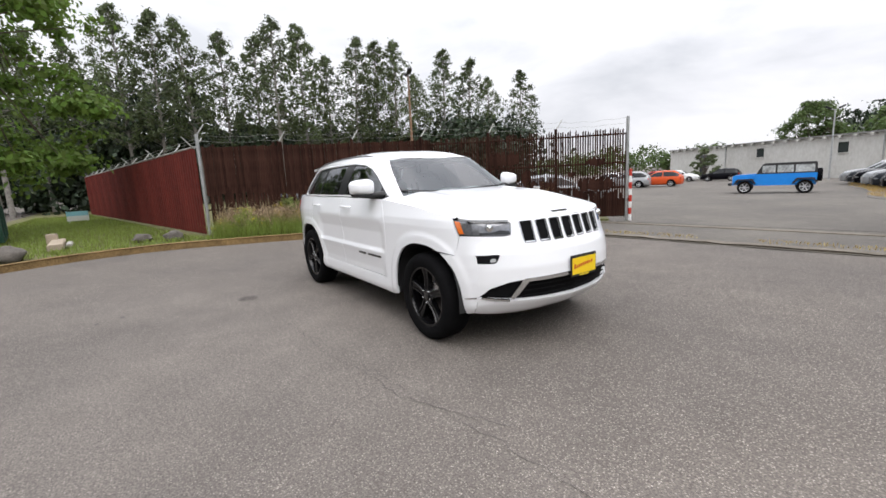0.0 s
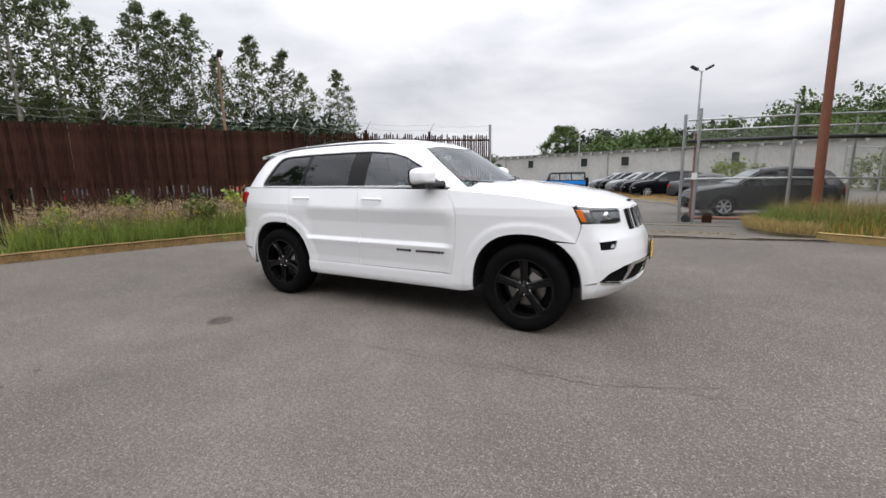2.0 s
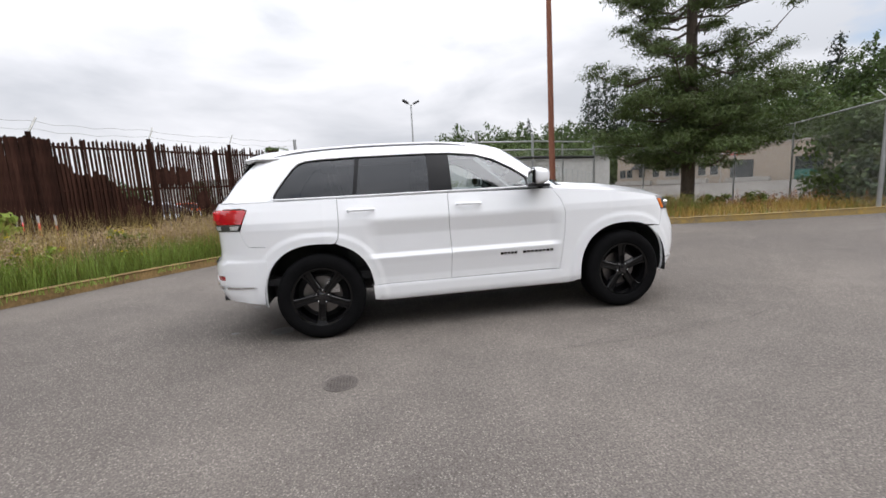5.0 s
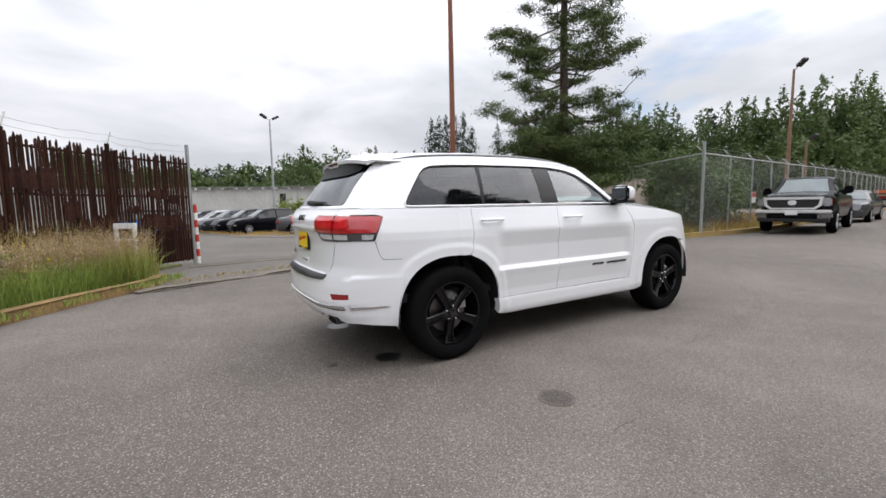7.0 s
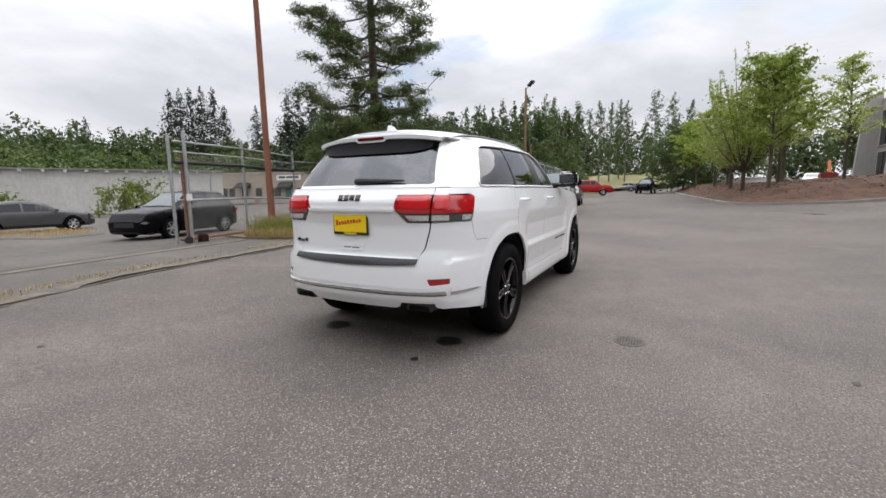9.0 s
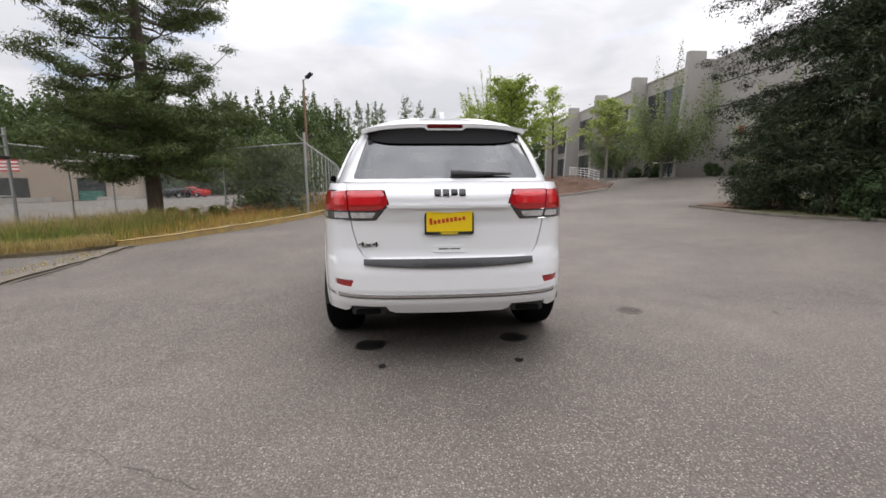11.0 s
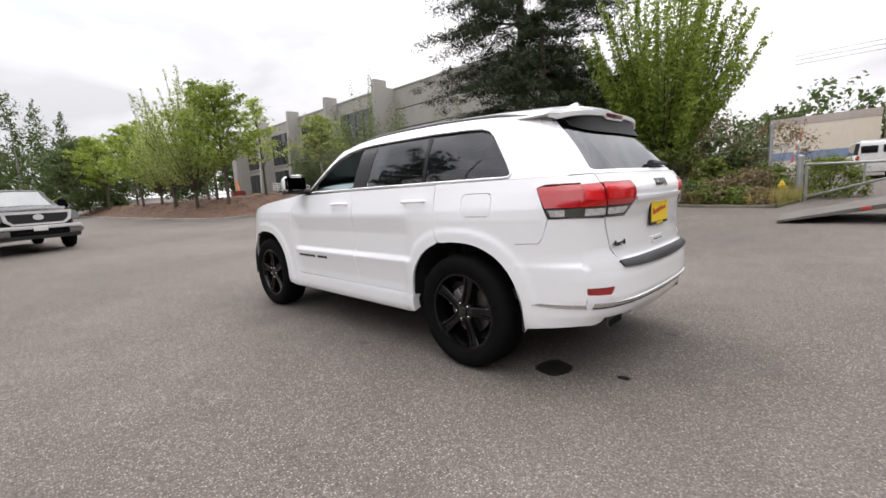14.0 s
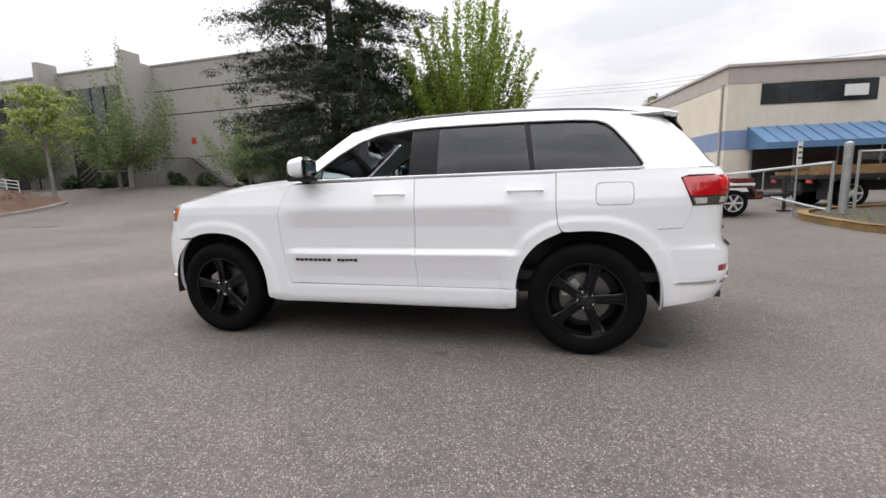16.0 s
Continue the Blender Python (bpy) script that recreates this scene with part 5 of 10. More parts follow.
for mirror in (False, True):
    corner = column(rear_x, 0.385, 1.0, 12) + [(-2.088, 1.0), (-2.058, 0.90), (-2.033, 0.862), (-1.885, 0.856)] + [q for q in arch_line(-1.4575, 152, 188)] + [(-1.945, 0.350), (-2.06, 0.365)]
    rb.append(chunk(side, corner, 0.024, mirror=mirror, rim=0.02))
    strip = column(rear_y, 1.186, 1.237, 3) + [(0.659, 1.237), (0.657, 1.190)]
    rb.append(chunk(rear, strip, 0.03, mirror=mirror, rim=0.006))
rbump = skin("rear_bumper", rb, M_PAINT)
for f in (refl, refl * [-1, 1]):
    skin("reflector", [chunk(rear, f, 0.04, rim=0.0, raise_by=-0.006)], material("red_reflector", (0.30, 0.012, 0.014), 0.15, coat=1.0, vary=0.15, scale=20), rbump, "red reflector")
pad = [(y, 0.738) for y in np.linspace(0.555, -0.555, 13)] + [(y, 0.690 + 0.022 * (abs(y) / 0.555) ** 2) for y in np.linspace(-0.55, 0.55, 13)]
skin("step_pad", [chunk(rear, pad, 0.04, rim=0.015, raise_by=0.014)], M_GREY_PAD, rbump, "dark grey bumper step pad")
bm = bmesh.new()
rows = []
for y in np.linspace(-0.55, 0.55, 13):
    xo = float(rear(np.array([[y, 0.735]]))[0, 0])
    rows.append([bm.verts.new((xo - 0.012, y, 0.7375)), bm.verts.new((xo + 0.07, y * 0.98, 0.746))])
for a, b in zip(rows, rows[1:]):
    bm.faces.new((a[0], a[1], b[1], b[0]))
part("step_top", bm, M_GREY_PAD, rbump)
strip = [(y, 0.519 + 0.006 * (abs(y) / 0.75) ** 2) for y in np.linspace(-0.735, 0.735, 21)]
cs = [chunk(rear, strip + [(y, z - 0.024) for y, z in strip[::-1]], 0.03, rim=0.01, raise_by=0.006)]
skin("chrome_strip", cs, M_CHROME, rbump, "chrome bumper strip")
skin("strip_groove", [chunk(rear, [(y, z - 0.024) for y, z in strip] + [(y, z - 0.033) for y, z in strip[::-1]], 0.03, rim=0.0, raise_by=0.005)], M_BLACK, rbump)
for mirror in (False, True):
    xe = float(rear_x(0.51))
    tip = [(xe, 0.518), (-2.03, 0.515), (-1.985, 0.507), (-2.03, 0.500), (xe, 0.494)]
    skin("strip_end", [chunk(side, tip, 0.03, mirror=mirror, rim=0.01, raise_by=0.005)], M_CHROME, rbump)
    s = -1 if mirror else 1
    ex = part("exhaust_tip", prism(bmesh.new(), [tuple(q) for q in rounded([(s * 0.43, 0.362), (s * 0.65, 0.368), (s * 0.645, 0.425), (s * 0.435, 0.425)], 0.025)], -2.335, -2.15, "x"), M_TRIM, rbump, "black exhaust outlet")
    part("outlet_hole", prism(bmesh.new(), [tuple(q) for q in rounded([(s * 0.455, 0.367), (s * 0.625, 0.367), (s * 0.62, 0.405), (s * 0.46, 0.405)], 0.018)], -2.338, -2.30, "x"), M_INTAKE, ex)

# inner shell behind the panels, floor and wheel housings
body = bmesh.new()
ST = [(-2.28, 0.62, 0.60, 1.15), (-2.0, 0.74, 0.42, 1.20), (-1.95, 0.55, 0.42, 1.20), (-0.98, 0.55, 0.42, 1.20), (-0.93, 0.86, 0.31, 1.20), (0.90, 0.86, 0.31, 1.20), (0.96, 0.55, 0.42, 1.15), (1.92, 0.55, 0.42, 1.02), (1.97, 0.66, 0.40, 0.98), (2.13, 0.45, 0.45, 0.95)]
prev = None
for x, w, z0, z1 in ST:
    ring = [body.verts.new(v) for v in ((x, -w, z0), (x, w, z0), (x, w, z1 - 0.25), (x, w * 0.98, min(z1, 0.95)), (x, -w * 0.98, min(z1, 0.95)), (x, -w, z1 - 0.25))]
    if prev:
        for k in range(6):
            body.faces.new((prev[k], prev[(k + 1) % 6], ring[(k + 1) % 6], ring[k]))
    else:
        body.faces.new(ring)
    prev = ring
body.faces.new(prev[::-1])
part("underbody", body, M_DARK, CAR, "black underbody")
for cx in (-1.4575, 1.4575):
    for s in (-1, 1):
        bm = bmesh.new()
        ln = arch_line(cx, -6, 186, 0.474, 26)
        a = [bm.verts.new((x, s * 0.895, z)) for x, z in ln]
        b = [bm.verts.new((x, s * 0.52, z)) for x, z in ln]
        for k in range(len(ln) - 1):
            bm.faces.new((a[k], a[k + 1], b[k + 1], b[k]))
        bm.faces.new(b)
        part("wheel_housing", bm, M_TRIM, CAR)

# wheels
M_BOLT = material("wheel_bolt", (0.6, 0.6, 0.6), 0.2, metal=1.0)


def wheel(x, s, turn):
    w = part("wheel", lathe(bmesh.new(), [(-0.115, 0.262), (-0.128, 0.300), (-0.128, 0.345), (-0.110, 0.372), (-0.085, 0.382), (-0.03, 0.385), (0.03, 0.385), (0.085, 0.382), (0.110, 0.372), (0.128, 0.345), (0.130, 0.305), (0.118, 0.268), (0.100, 0.258)], 56), M_TYRE, CAR, "black road tyre", smooth=True)
    w.matrix_basis = pose(x, s * 0.800, 0.385) @ Matrix.Diagonal((1, s, 1, 1))
    part("rim", lathe(bmesh.new(), [(0.100, 0.262), (0.112, 0.262), (0.108, 0.246), (0.085, 0.238), (0.0, 0.222), (-0.09, 0.228), (-0.10, 0.26)], 48), M_RIM, w, "gloss black rim", smooth=True)
    part("brake_disc", lathe(bmesh.new(), [(0.012, 0.05), (0.012, 0.168), (0.0, 0.170), (-0.012, 0.168), (-0.012, 0.0)], 40), M_DISC, w, smooth=True)
    part("hub_back", lathe(bmesh.new(), [(-0.06, 0.0), (-0.06, 0.225)], 32), M_DARK, w)
    bm = bmesh.new()
    prism(bm, [(0.10 * c + 0.03 * c, 0.02 + 0.13 * q) for c, q in ((0.6, 0), (1.2, 0), (1.15, 0.55), (0.5, 0.95), (0.25, 0.6))], 0.016, 0.055, "y")
    part("caliper", bm, M_SATIN, w)
    for k in range(5):
        t = radians(turn + 72 * k)
        bm = bmesh.new()
        # one broad spoke: raised rails with a sunk middle and steep flanks
        prev = None
        for rr, h, yy in ((0.030, 0.034, 0.086), (0.075, 0.036, 0.094), (0.13, 0.037, 0.088), (0.19, 0.041, 0.090), (0.225, 0.047, 0.097), (0.250, 0.058, 0.104)):
            sect = [(-h, yy - 0.045), (-h * 0.86, yy - 0.004), (-h * 0.72, yy), (-h * 0.42, yy), (-h * 0.30, yy - 0.010), (h * 0.30, yy - 0.010), (h * 0.42, yy), (h * 0.72, yy), (h * 0.86, yy - 0.004), (h, yy - 0.045)]
            ring = [bm.verts.new((rr * math.cos(t) - o * math.sin(t), q, rr * math.sin(t) + o * math.cos(t))) for o, q in sect]
            if prev:
                for i in range(len(sect) - 1):
                    bm.faces.new((prev[i], prev[i + 1], ring[i + 1], ring[i]))
            prev = ring
        part("spoke", bm, M_RIM, w)
        t2 = t + radians(36)
        part("bolt", lathe(bmesh.new(), [(0.080, 0.0085), (0.098, 0.0085), (0.102, 0.005), (0.103, 0.0)], 8, Matrix.Translation((0.057 * math.cos(t2), 0, 0.057 * math.sin(t2)))), M_BOLT, w)
    part("hub_cap", lathe(bmesh.new(), [(0.060, 0.075), (0.082, 0.072), (0.088, 0.036), (0.100, 0.032), (0.104, 0.022), (0.104, 0.0)], 28), M_GLOSS_BLACK, w, smooth=True)


for x, s, turn in ((1.4575, -1, 20), (-1.4575, -1, 48), (1.4575, 1, 10), (-1.4575, 1, 33)):
    wheel(x, s, turn)

# mirrors
for s in (-1, 1):
    bm = bmesh.new()
    bmesh.ops.create_uvsphere(bm, u_segments=28, v_segments=18, radius=1.0)
    for v in bm.verts:
        q = [math.copysign(abs(c) ** 0.55, c) for c in v.co]
        back = q[0] < 0
        k = 0.0 if back else q[0]
        x = 0.555 + q[0] * (0.055 if back else 0.105)
        y = 1.003 + q[1] * 0.118 * (1 - 0.16 * k)
        z = 1.342 + q[2] * 0.080 * (1 - 0.22 * k) * (1 - 0.12 * q[1])
        v.co = (x - (y - 0.885) * 0.18, y * s, z)
    mir = part("door_mirror", bm, M_PAINT, CAR, "white door mirror", smooth=True)
    bm = bmesh.new()
    tube(bm, [(0.645, s * 0.800, 1.262), (0.62, s * 0.86, 1.268), (0.575, s * 0.96, 1.262)], [0.040, 0.030, 0.024], 8)
    box(bm, (0.47, min(s * 0.895, s * 1.09), 1.245), (0.625, max(s * 0.895, s * 1.09), 1.272), 0.010)
    part("mirror_foot", bm, M_TRIM, mir)
    bm = new_box((-0.010, -0.114, -0.076), (0.035, 0.114, 0.076), 0.024, m=pose(0.474, s * 1.003, 1.340, 0, 0, 10 * s))
    part("mirror_bezel", bm, M_PILLAR, mir, "black mirror bezel")
    bm = new_box((-0.013, -0.094, -0.056), (-0.008, 0.094, 0.056), 0.0, m=pose(0.474, s * 1.003, 1.340, 0, 0, 10 * s))
    part("mirror_glass", bm, G_MIRROR, mir)

# cabin
part("cabin_floor", new_box((-2.2, -0.80, 0.50), (0.95, 0.80, 0.56)), M_DARK, CAR)
dash = bmesh.new()
prism(dash, [(0.95, 0.6), (0.42, 0.6), (0.40, 1.02), (0.44, 1.10), (0.55, 1.155), (0.80, 1.19), (0.95, 1.20)], -0.78, 0.78, "y")
part("dashboard", dash, M_SEAT, CAR, smooth=False)


def seat(x, y, back=0.0):
    bm = new_box((x - 0.24, y - 0.25, 0.56), (x + 0.28, y + 0.25, 0.84), 0.06)
    st = part("seat", bm, M_SEAT, CAR, smooth=True)
    bm = new_box((-0.07, -0.24, 0.0), (0.07, 0.24, 0.62), 0.06, m=pose(x - 0.22, y, 0.80, 0, -14 - back, 0))
    part("seat_back", bm, M_SEAT, st, smooth=True)
    bm = new_box((-0.05, -0.13, 0.0), (0.05, 0.13, 0.19), 0.045, m=pose(x - 0.375, y, 1.435, 0, -8, 0))
    part("headrest", bm, M_SEAT, st, smooth=True)


for x in (-0.02, -0.98):
    for y in (-0.37, 0.37):
        seat(x, y)
ring = [(0.185 * math.cos(a), 0.185 * math.sin(a)) for a in np.linspace(0, 2 * math.pi, 25)]
m = pose(0.36, 0.38, 1.10, 0, -66, 0)
sw = part("steering_wheel", new_tube([m @ Vector((a, b, 0)) for a, b in ring], 0.016, 8), M_SEAT, CAR, smooth=True)
bm = bmesh.new()
for a in (0, 2.2, 4.1):
    tube(bm, [m @ Vector((0, 0, -0.02)), m @ Vector((0.18 * math.cos(a), 0.18 * math.sin(a), 0))], 0.016, 6)
tube(bm, [m @ Vector((0, 0, -0.03)), m @ Vector((0, 0, 0.015))], 0.06, 12)
part("wheel_hub", bm, M_SEAT, sw)
part("room_mirror", new_box((0.38, -0.12, 1.50), (0.41, 0.12, 1.56), 0.012), M_TRIM, CAR)
part("headliner", new_box((-1.95, -0.60, 1.60), (0.10, 0.60, 1.612)), material("headliner_grey", (0.30, 0.29, 0.28), 0.9, vary=0.05), CAR)

# ---------------------------------------------------------------- rusty picket fence by the gate
FENCE_W = smooth_line([(-9.3, -1.3), (-8.3, 1.6), (-7.3, 4.1), (-6.0, 5.9), (-4.7, 7.8), (-3.05, 9.45)], 10)


def along(line, s):
    """Place and direction at a length along a line."""
    seg = np.linalg.norm(np.diff(line, axis=0), axis=1)
    cum = np.concatenate([[0], np.cumsum(seg)])
    s = np.clip(s, 0, cum[-1] - 1e-6)
    i = int(np.searchsorted(cum, s, "right")) - 1
    d = (line[i + 1] - line[i]) / seg[i]
    return line[i] + d * (s - cum[i]), d


def length_of(line):
    return float(np.linalg.norm(np.diff(line, axis=0), axis=1).sum())


def outrigger(parent, x, y, z, dx, dy):
    part("outrigger", new_tube([(x, y, z), (x + dx, y + dy, z + 0.32)], 0.018, 6), M_RAZOR, parent)


fw = thing("picket_fence", "tall rusted steel picket fence with uneven tops and barbed wire", "fence")
slat_meshes = []
for k in range(5):
    bm = bmesh.new()
    h = 1.0
    w = (0.034, 0.036, 0.037, 0.033, 0.035)[k]
    prism(bm, [(-w, 0.0 + 0.03 * (k % 2)), (w, 0.03 * ((k + 1) % 2)), (w * 0.96, 1.0), (w * 0.2, 1.0 + 0.006 * k), (-w, 0.992)], -0.012, 0.012, "y")
    slat_meshes.append(part("slat", bm, M_RUST).data)
for ob in [o for o in bpy.data.objects if o.name.startswith("slat")]:
    bpy.data.objects.remove(ob)
rng = random.Random(11)
LW = length_of(FENCE_W)
s = 0.1
DENSE = 6.6
while s < LW - 0.05:
    p, d = along(FENCE_W, s)
    base = gz(*p)
    ob = new("slat", slat_meshes[rng.randrange(5)])
    ob.parent = fw
    yaw = math.degrees(math.atan2(d[1], d[0]))
    top = 2.54 + rng.uniform(-0.012, 0.02) + (0.07 if rng.random() < 0.04 else 0)
    if s < DENSE:
        z0, sx = base + 1.17 + 0.10 * noise.noise(Vector((s * 0.6, 0, 0))) - (0.45 if rng.random() < 0.18 else 0.0), 1.0
        step = 0.069
    else:
        z0, sx = base + 0.12, 0.60 + rng.uniform(-0.05, 0.06)
        top -= rng.choice((0, 0, 0, 0.06, 0.1))
        step = 0.073
    ob.matrix_basis = pose(p[0], p[1], z0, rng.uniform(-0.4, 0.4), rng.uniform(-0.35, 0.35), yaw) @ Matrix.Diagonal((sx, 1, top - z0, 1))
    s += step
s = DENSE
while s < LW - 0.1:
    p, d = along(FENCE_W, s)
    hgt = float(np.interp(s, [DENSE, DENSE + 0.6, DENSE + 1.9, LW], [2.30, 1.95, 1.15, 0.85])) + 0.22 * noise.noise(Vector((s * 2.5, 1, 0))) + rng.uniform(-0.06, 0.06)
    if s < DENSE + 1.7 or rng.random() < 0.6:
        ob = new("slat", slat_meshes[rng.randrange(5)])
        ob.parent = fw
        ob.matrix_basis = pose(p[0] - d[1] * 0.03, p[1] + d[0] * 0.03, gz(*p) + 0.13, 0, 0, math.degrees(math.atan2(d[1], d[0]))) @ Matrix.Diagonal((1, 1, hgt - 0.1, 1))
    s += 0.069
for z in (0.80, 1.55, 2.40):
    part("rail", new_tube([(x - 0.03, y, z) for x, y in FENCE_W], 0.026, 6), M_RUST, fw)
# pale strips stand in for daylight showing between the lower slats
M_LIGHT_SLIT = material("light_slit_pale", (0.46, 0.44, 0.40), 0.85, vary=0.3, scale=6, per_object=0.3)
s = 0.2
while s < DENSE:
    p, d = along(FENCE_W, s)
    n = (-d[1], d[0])
    if s > 3.6 and noise.noise(Vector((s * 0.8, 3.1, 0))) > -0.15:
        ob = part("pale_picket", new_box((-0.016, -0.008, 0), (0.016, 0.008, 0.58 + rng.uniform(0, 0.12))), M_LIGHT_SLIT, fw)
        ob.matrix_basis = pose(p[0] + n[0] * 0.12, p[1] + n[1] * 0.12, gz(*p) + 0.45, 0, rng.uniform(-2, 2), math.degrees(math.atan2(d[1], d[0])))
    s += 0.12
s = 0.15
while s < DENSE:
    p, d = along(FENCE_W, s)
    ob = new("slat", slat_meshes[rng.randrange(5)])
    ob.parent = fw
    ob.matrix_basis = pose(p[0], p[1], gz(*p) + 0.1, 0, rng.uniform(-1.5, 1.5), math.degrees(math.atan2(d[1], d[0]))) @ Matrix.Diagonal((0.70 if s > 3.4 else 0.92, 1, 1.22 + rng.uniform(0, 0.1), 1))
    s += 0.082 if s > 3.4 else 0.074
for k, s in enumerate(np.linspace(0.0, LW, 7)):
    p, d = along(FENCE_W, float(s))
    b = gz(*p)
    top = 2.90 if k in (0, 6) else 2.66
    mat = M_GALV if k in (0, 6) else M_RUST
    part("post", new_tube([(p[0], p[1], b - 0.2), (p[0], p[1], top)], 0.045 if k in (0, 6) else 0.045, 10), mat, fw)
    if k < 6:
        outrigger(fw, p[0], p[1], top - 0.04, 0.2 * d[0] - 0.10 * d[1], 0.2 * d[1] + 0.10 * d[0])
for off, z in ((0.06, 2.72), (0.15, 2.88)):
    pts = []
    for i, q in enumerate(np.linspace(0, LW, 40)):
        p, d = along(FENCE_W, float(q))
        pts.append((p[0] - d[1] * off, p[1] + d[0] * off, z - 0.05 * abs(math.sin(q * 1.5)) + 0.02 * math.sin(q * 9)))
    part("barbed_wire", new_tube(pts, 0.004, 4), M_RAZOR, fw)
for s, w, z0, z1 in ((9.0, 1.1, 0.15, 0.72), (10.4, 1.3, 0.1, 0.78), (9.9, 0.36, 0.75, 1.1), (12.2, 1.0, 0.15, 0.70), (8.4, 0.7, 0.12, 0.55)):
    p, d = along(FENCE_W, s)
    ob = part("patch_plate", new_box((-w / 2, -0.008, z0), (w / 2, 0.008, z1)), M_RUST, fw)
    ob.matrix_basis = pose(p[0] - d[1] * 0.03, p[1] + d[0] * 0.03, gz(*p), 0, 0, math.degrees(math.atan2(d[1], d[0])))

# ragged remnants of sheet between the open pickets
for s0, s1, z0, z1 in ((8.45, 9.35, 1.60, 2.02), (9.45, 9.75, 0.95, 1.42), (9.6, 10.5, 0.70, 1.10), (11.2, 12.2, 0.72, 1.12), (11.45, 11.95, 1.50, 1.72), (7.7, 8.2, 0.85, 1.25), (10.9, 11.1, 1.15, 1.35)):
    s = s0
    while s < s1:
        p, d = along(FENCE_W, s)
        e = min(1.0, 4.0 * min(s - s0, s1 - s) / (s1 - s0) + 0.35)
        lo, hi = z0 + (1 - e) * 0.12 + rng.uniform(-0.05, 0.05), z1 - (1 - e) * 0.10 + rng.uniform(-0.06, 0.05)
        ob = new("slat", slat_meshes[rng.randrange(5)])
        ob.parent = fw
        ob.matrix_basis = pose(p[0] + d[1] * 0.022, p[1] - d[0] * 0.022, lo, 0, rng.uniform(-3, 3), math.degrees(math.atan2(d[1], d[0]))) @ Matrix.Diagonal((1.05, 0.5, max(0.1, hi - lo), 1))
        s += 0.066

# striped sleeve on the gate post
sx_, sy_ = -2.96, 9.50
sb = thing("striped_post", "red and white striped steel bollard at the gate opening", "bollard", at_ground(sx_, sy_))
for k in range(8):
    z = 0.02 + 0.195 * k
    part("stripe", lathe(bmesh.new(), [(z, 0.0), (z, 0.046), (z + 0.195, 0.046), (z + 0.195, 0.0)], 14, pose(0, 0, 0, 90, 0, 0)), M_RED if k % 2 else M_WHITE_METAL, sb)
part("cap", lathe(bmesh.new(), [(1.58, 0.05), (1.63, 0.0)], 14, pose(0, 0, 0, 90, 0, 0)), M_RUST_POLE, sb)

# red panel fence
RP = np.array([(-9.45, -1.38), (-33.0, -5.6)])
fr = thing("panel_fence", "dark red corrugated panel fence topped with barbed wire arms", "fence")
L_ = length_of(RP)
d_ = (RP[1] - RP[0]) / L_
yaw_ = math.degrees(math.atan2(d_[1], d_[0]))
n_pan = 11
for k in range(n_pan):
    p = RP[0] + d_ * (k * L_ / n_pan)
    w = L_ / n_pan - 0.012
    bm = bmesh.new()
    outline = []
    ribs = 9
    for i in range(ribs):
        u = i * w / ribs
        outline += [(u, 0.0), (u + 0.05, 0.022), (u + 0.10, 0.022), (u + 0.15, 0.0)]
    outline += [(w, 0.0), (w, -0.02), (0.0, -0.02)]
    prism(bm, outline, 0.04, 2.48, "z")
    ob = part("panel", bm, M_RED_PANEL, fr)
    ob.matrix_basis = pose(p[0], p[1], gz(*p) + 0.08, 0, 0, yaw_)
for k in range(n_pan + 1):
    p = RP[0] + d_ * min(k * L_ / n_pan, L_ - 0.1)
    outrigger(fr, p[0], p[1], gz(*p) + 2.52, -0.10 + 0.2 * d_[0], 0.25)
    if k % 2 == 0:
        outrigger(fr, p[0], p[1], gz(*p) + 2.52, 0.05, -0.28)
part("top_rail", new_tube([(x, y, gz(x, y) + 2.57) for x, y in RP], 0.03, 6), M_RAZOR, fr)
for z, o in ((2.72, 0.12), (2.84, 0.22)):
    part("barbed_wire", new_tube([(x, y + o, gz(x, y) + z) for x, y in RP], 0.006, 4), M_RAZOR, fr)
part("notice", new_box((-12.0, -1.79, 1.45), (-11.86, -1.72, 1.75)), M_WHITE_METAL, fr, "small white notice")

